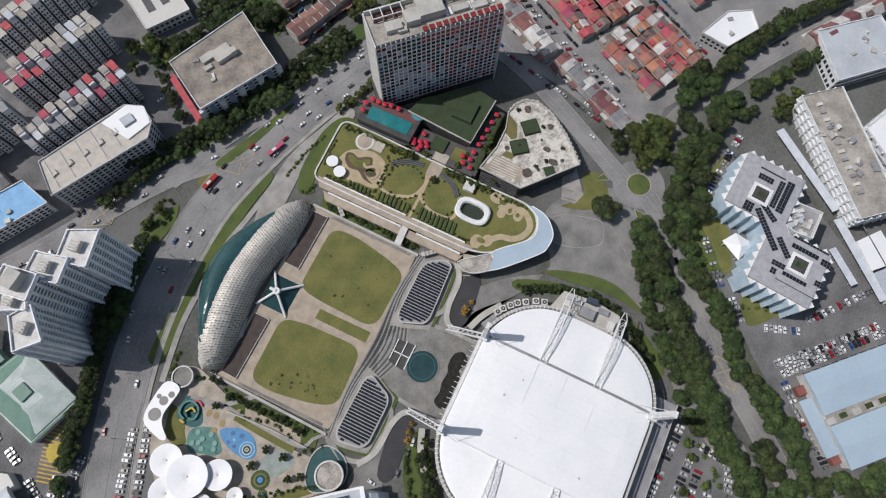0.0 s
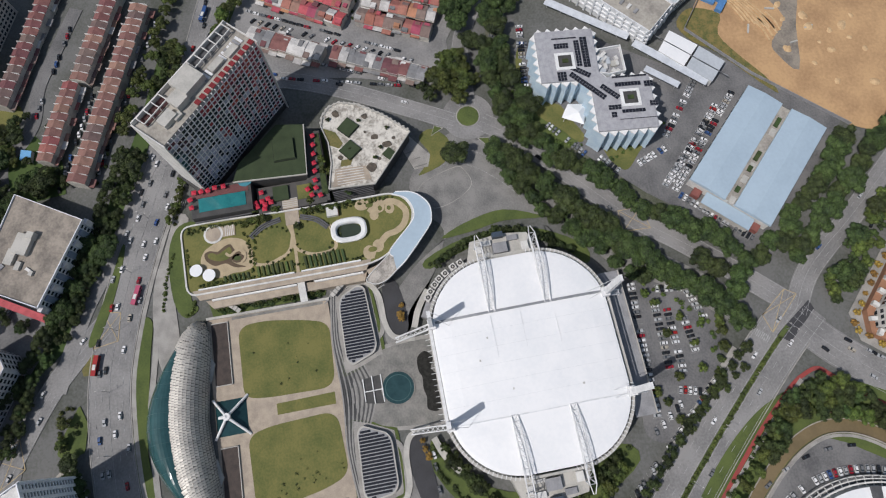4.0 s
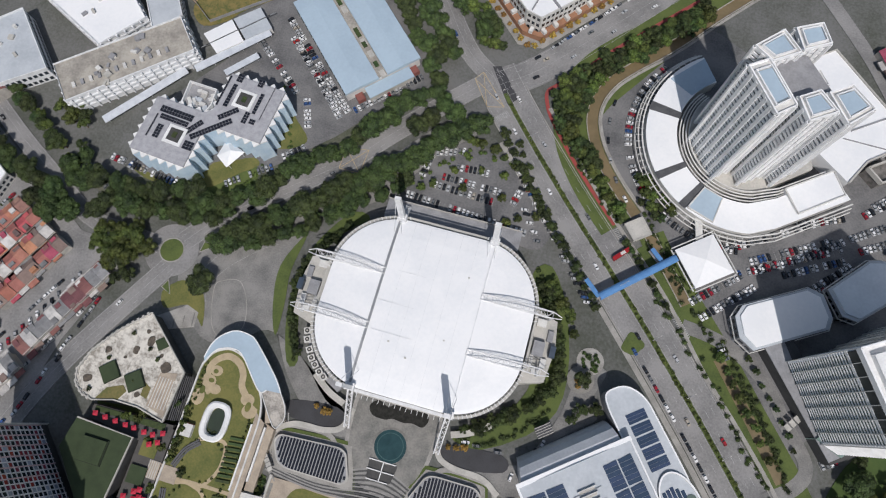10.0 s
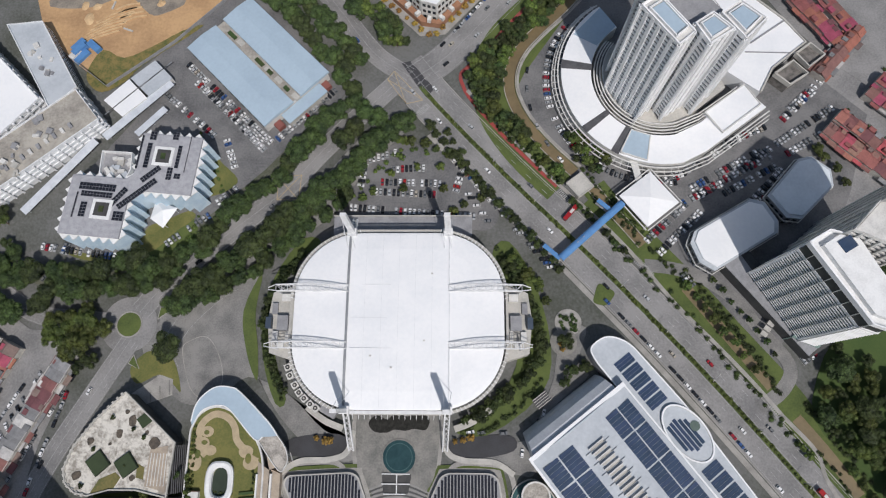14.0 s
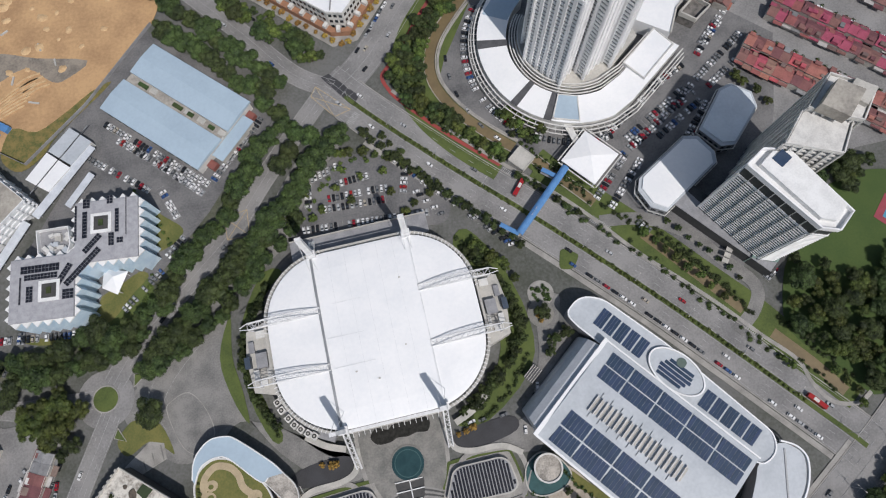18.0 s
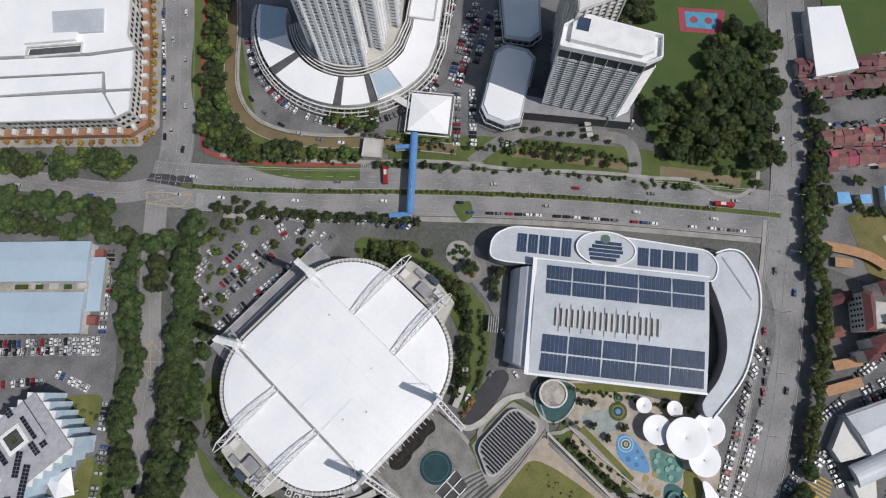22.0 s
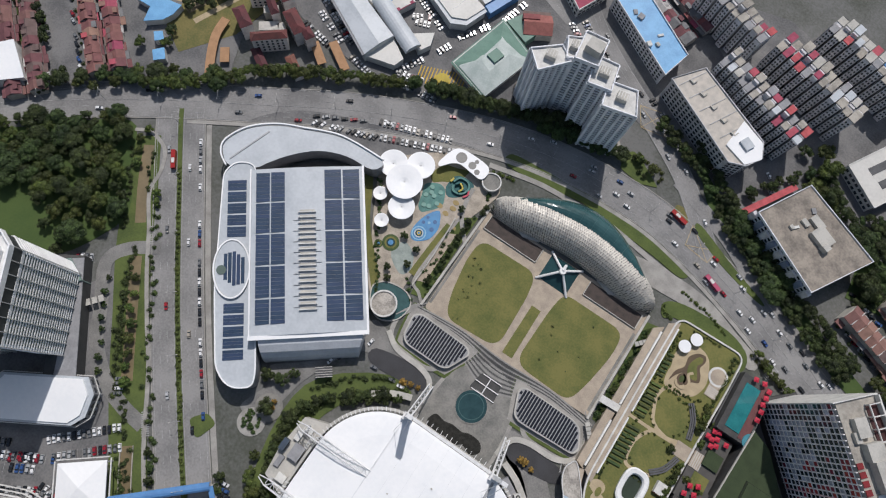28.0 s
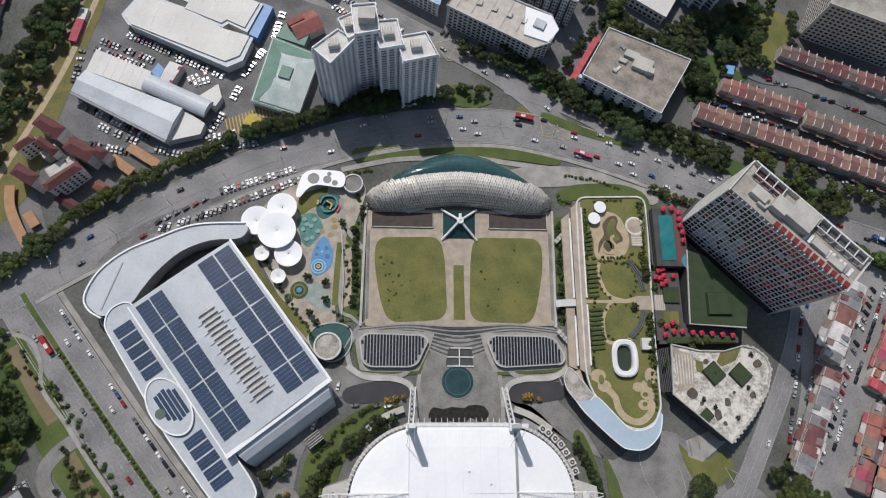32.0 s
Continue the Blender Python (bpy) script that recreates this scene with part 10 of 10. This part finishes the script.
def bays(a, b, turn=90, gap=2.65, fill=0.85, z=-0.08):
    """A row of parked cars; turn is the angle of each car to the row."""
    for x, y, h in walk_line([a, b], gap, 1.0):
        if CR_.random() < fill:
            park(x + CR_.uniform(-0.15, 0.15), y + CR_.uniform(-0.15, 0.15), h + turn + CR_.choice((0, 180)) + CR_.uniform(-2, 2), z)


LINESB = B()


def marked(a, b, turn=90, gap=2.65, fill=0.85):
    bays(a, b, turn, gap, fill)
    for x, y, h in walk_line([a, b], gap, 1.0 - gap / 2 + gap):
        box(LINESB, x, y, -0.14, 5.0, 0.12, 0.05, h + turn)


# moving traffic, on the lanes


def drive(line, off_, spots, flip=0):
    L = sides(line, off_)
    pts = walk_line(L, 1.0)
    for s in spots:
        x, y, h = pts[int(s * (len(pts) - 1))]
        park(x, y, h + flip)


drive(HWY, 5.8, [0.06, 0.13, 0.2, 0.27, 0.33, 0.4, 0.455, 0.5, 0.52, 0.56, 0.6, 0.625, 0.645, 0.66, 0.67, 0.685, 0.7, 0.72, 0.75, 0.79, 0.83, 0.88], 180)
drive(HWY, -5.8, [0.09, 0.17, 0.26, 0.36, 0.43, 0.49, 0.53, 0.57, 0.59, 0.615, 0.63, 0.655, 0.675, 0.69, 0.71, 0.73, 0.76, 0.82])
drive(HWY, -9.2, [0.3, 0.51, 0.6, 0.64, 0.665, 0.695, 0.74])
drive(HWY, 9.2, [0.23, 0.47, 0.58, 0.62, 0.65, 0.68, 0.705])
drive(HWY, 2.6, [0.5, 0.53, 0.56, 0.6, 0.74, 0.78, 0.81, 0.845, 0.86, 0.875, 0.89, 0.91, 0.93], 180)
drive(HWY, -2.6, [0.52, 0.64, 0.72, 0.77, 0.8, 0.835, 0.85, 0.87, 0.895, 0.92, 0.95])
drive(HWY, -9.0, [0.78, 0.81, 0.84, 0.865, 0.9, 0.93])
drive(WEST, 6, [0.07, 0.16, 0.3, 0.42, 0.55, 0.68, 0.8, 0.93], 180)
drive(WEST, -6, [0.05, 0.12, 0.24, 0.38, 0.5, 0.64, 0.78, 0.9])
drive(EAST_RD, 4, [0.15, 0.3, 0.42, 0.55, 0.7], 180)
drive(EAST_RD, -4, [0.1, 0.22, 0.36, 0.5, 0.66])
drive(TREE_RD, 3, [0.15, 0.55, 0.8], 180)
drive(HOTEL_RD, -3, [0.2, 0.45, 0.7])
drive(SLIP, 3, [0.3, 0.5, 0.62, 0.75, 0.9], 180)
drive(SLIP, -3, [0.36, 0.56, 0.7])
drive(NE_RD, 2.5, [0.3, 0.6], 180)
drive(SOUTH_RD, 3, [0.2, 0.4, 0.6])
# arena car park
marked((32, -141), (-44, -135), 90, 2.7, 0.85)
marked((20, -151), (-20, -149), 90)
marked((14, -157), (-22, -156), 90)
marked((10, -165), (-14, -166), 90, 2.6, 0.8)
marked((26, -154), (24, -168), 90, 2.6, 0.8)
marked((-30, -148), (-34, -162), 90, 2.6, 0.8)
marked((36, -146), (38, -160), 80, 2.6, 0.8)
marked((22, -171), (3, -177), 75, 2.7, 0.8)
marked((-38, -150), (-50, -132), 60, 2.9, 0.8)
marked((-28, -174), (-60, -136), 70, 3.0, 0.75)
marked((-66, -128), (-86, -104), 60, 2.9, 0.8)
# round the office and the blue hall
marked((140, -238), (82, -183), 90, 2.6, 0.92)
marked((133, -225), (88, -182), 90, 2.6, 0.85)
marked((129, -222), (86, -178), 90, 2.6, 0.85)
marked((158, -222), (118, -188), 90, 2.7, 0.85)
marked((44, -219), (80, -184), 90, 2.6, 0.85)
marked((40, -234), (92, -288), 90, 2.7, 0.6)
marked((214, -117), (156, -109), 90, 2.6, 0.9)
marked((140, -118), (116, -136), 90, 2.6, 0.9)
marked((112, -144), (100, -154), 90, 2.6, 0.9)
marked((102, -164), (112, -190), 90, 2.6, 0.8)
marked((200, -112), (192, -150), 90, 2.7, 0.7)
marked((206, -96), (226, -108), 90, 2.7, 0.8)
# condominium lots
for a, b in (((-161, -159), (-206, -187)), ((-169, -152), (-214, -177)), ((-172, -147), (-218, -173)), ((-188, -149), (-220, -166)), ((-164, -143), (-200, -164)), ((-202, -142), (-224, -164)), ((-222, -180), (-262, -206)), ((-228, -174), (-266, -196))):
    marked(a, b, 90, 2.7, 0.84)
for x, y, h in walk_line(circle(-153, -222, 66, n=50, a0=-40, a1=100), 2.9, 1):
    if CR_.random() < 0.8:
        park(x, y, h + 90)
for x, y, h in walk_line(circle(-153, -222, 78, n=30, a0=-10, a1=50), 13, 4):
    park(x, y, h)
for a, b in (((-218, -192), (-191, -181)), ((-219, -178), (-201, -164)), ((-214, -148), (-182, -127)), ((-166, -143), (-141, -120)), ((-174, -138), (-148, -113)), ((-257, -224), (-233, -203)), ((-160, -101), (-166, -92)), ((-228, -57), (-219, -51)), ((-250, -216), (-228, -196)), ((-168, -163), (-140, -152))):
    marked(a, b, 90, 2.5, 0.95)
# kerbside and the hall
for x, y, h in walk_line(sides(WEST, -12.0)[12:-5], 5.6, 3):
    if CR_.random() < 0.62 and y > -85:
        park(x, y, h)
bays((-172, 84), (-134, 99), 60, 2.7, 0.85)
bays((-140, 108), (-96, 124), 90, 2.6, 0.9)
bays((-134, 100), (-92, 118), 90, 2.6, 0.85)
bays((-188, 80), (-146, 104), 10, 5.6, 0.8)
bays((-200, 36), (-190, 70), 90, 2.8, 0.7)
bays((-26, -14), (-60, -13), 10, 6, 0.4)
bays((-66, -2), (-80, -26), 20, 6, 0.5)
# warehouses and flats
for a, b in (((-228, 162), (-184, 141)), ((-218, 136), (-196, 132)), ((-221, 206), (-188, 193)), ((-224, 200), (-190, 187)), ((-206, 211), (-141, 182)), ((-166, 180), (-154, 187)), ((-162, 178), (-152, 182)), ((-161, 257), (-122, 243)), ((-203, 256), (-189, 275)),
             ((-152, 141), (-142, 160)), ((-135, 182), (-122, 203)), ((-180, 134), (-160, 130)), ((-150, 136), (-118, 140)), ((-233, 176), (-231, 200)), ((-214, 148), (-190, 138)), ((-138, 168), (-134, 178)), ((-178, 180), (-172, 194)), ((-116, 212), (-112, 232))):
    marked(a, b, 90, 2.6, 0.85)
bays((-80, 238), (-42, 214), 70, 2.7, 0.95)
bays((-76, 246), (-34, 220), 90, 2.7, 0.9)
bays((-150, 142), (-84, 158), 90, 2.9, 0.75)
bays((-10, 222), (20, 204), 90, 2.8, 0.6)
bays((66, 236), (84, 208), 20, 6, 0.7)
# lanes of the terraces
for a, b in (((262, 62), (206, -44)), ((254, 60), (200, -44)), ((318, 30), (262, -78)), ((322, 26), (282, -52)), ((204, 40), (180, -50)), ((222, 36), (206, 8)), ((204, 2), (180, -46))):
    bays(a, b, CR_.choice((0, 60)), 5.2, 0.75)
for a, b in (((-296, 24), (-372, 90)), ((-262, -206), (-330, -140)), ((-294, -230), (-370, -156)), ((152, 182), (216, 160)), ((160, 158), (262, 118)), ((206, 196), (280, 170))):
    bays(a, b, 20, 5.4, 0.7)
# side streets of the mall
bays((-22, -250), (-80, -320), 0, 6.2, 0.75)
bays((-27, -256), (-84, -326), 0, 6.4, 0.6)
bays((0, -254), (60, -308), 0, 6.5, 0.4)
tagged(part("bay_lines", LINESB, LINE), "white parking bay lines", "road marking", kind="stuff")
for k, bm in enumerate(extra):
    if bm.verts:
        nm = "distant_car_windows" if k == 7 else "distant_cars"
        tagged(part(nm, bm, GLASSD if k == 7 else PAINTS[k]), "windows of cars parked farther off" if k == 7 else "%s cars parked farther off" % NAMES[k], "cars", kind="stuff")
    else:
        bm.free()
for p in CARS:
    for o in (*p.children_recursive, p):
        bpy.data.objects.remove(o)


def bus(x, y, a, m, label):
    t = thing("bus", x, y, -0.1, a, label, "bus", "buses")
    out = [(-5.6, -1.25), (5.4, -1.25), (5.7, -1.0), (5.7, 1.0), (5.4, 1.25), (-5.6, 1.25)]
    part("body", slab(B(), out, 0.4, 3.1), m, t)
    part("window_band", slab(B(), [(p[0] * 1.003, p[1] * 1.02) for p in out], 1.6, 2.5), GLASSD, t)
    part("roof_unit", box(B(), -1, 0, 3.1, 3, 1.7, 0.3), OFFW, t)
    w = None
    for px_ in (-3.6, 3.6):
        for py_ in (-1.15, 1.15):
            o = part("wheel", bar(B(), (px_, py_ - 0.12, 0.48), (px_, py_ + 0.12, 0.48), 0.48, 10), RUBBER, t)


bus(-98, -137, 48, PAINTS[4], "red city bus stopped at the roadside")
bus(42, 162, -12, PAINTS[4], "red city bus on the highway")
bus(78, 138, -20, car_paint("paint_pink", (0.5, 0.1, 0.16)), "pink-red coach on the highway")
bus(-222, 18, 128, PAINTS[4], "red city bus at the junction")
bus(262, 86, -22, PAINTS[5], "blue bus in traffic")

# street lamps along the main roads
lp = thing("street_lamp", 0, 0, -900, 0, "tall grey street lamp with two arms", "street lamp", "street lamps")
part("pole", bar(B(), (0, 0, 0), (0, 0, 9.5), 0.12, 6), GREYST, lp)
for s in (-1, 1):
    part("arm", bar(B(), (0, 0, 9.4), (0, 2.2 * s, 9.9), 0.07, 5), GREYST, lp)
    part("lamp_head", box(B(), 0, 2.4 * s, 9.8, 0.35, 0.9, 0.15), CONCL, lp)
for ln in (HWY, WEST):
    for x, y, h in walk_line(ln, 34, 20):
        copy_thing(lp, pose(x, y, 0, 0, 0, h))
for o in (*lp.children_recursive, lp):
    bpy.data.objects.remove(o)
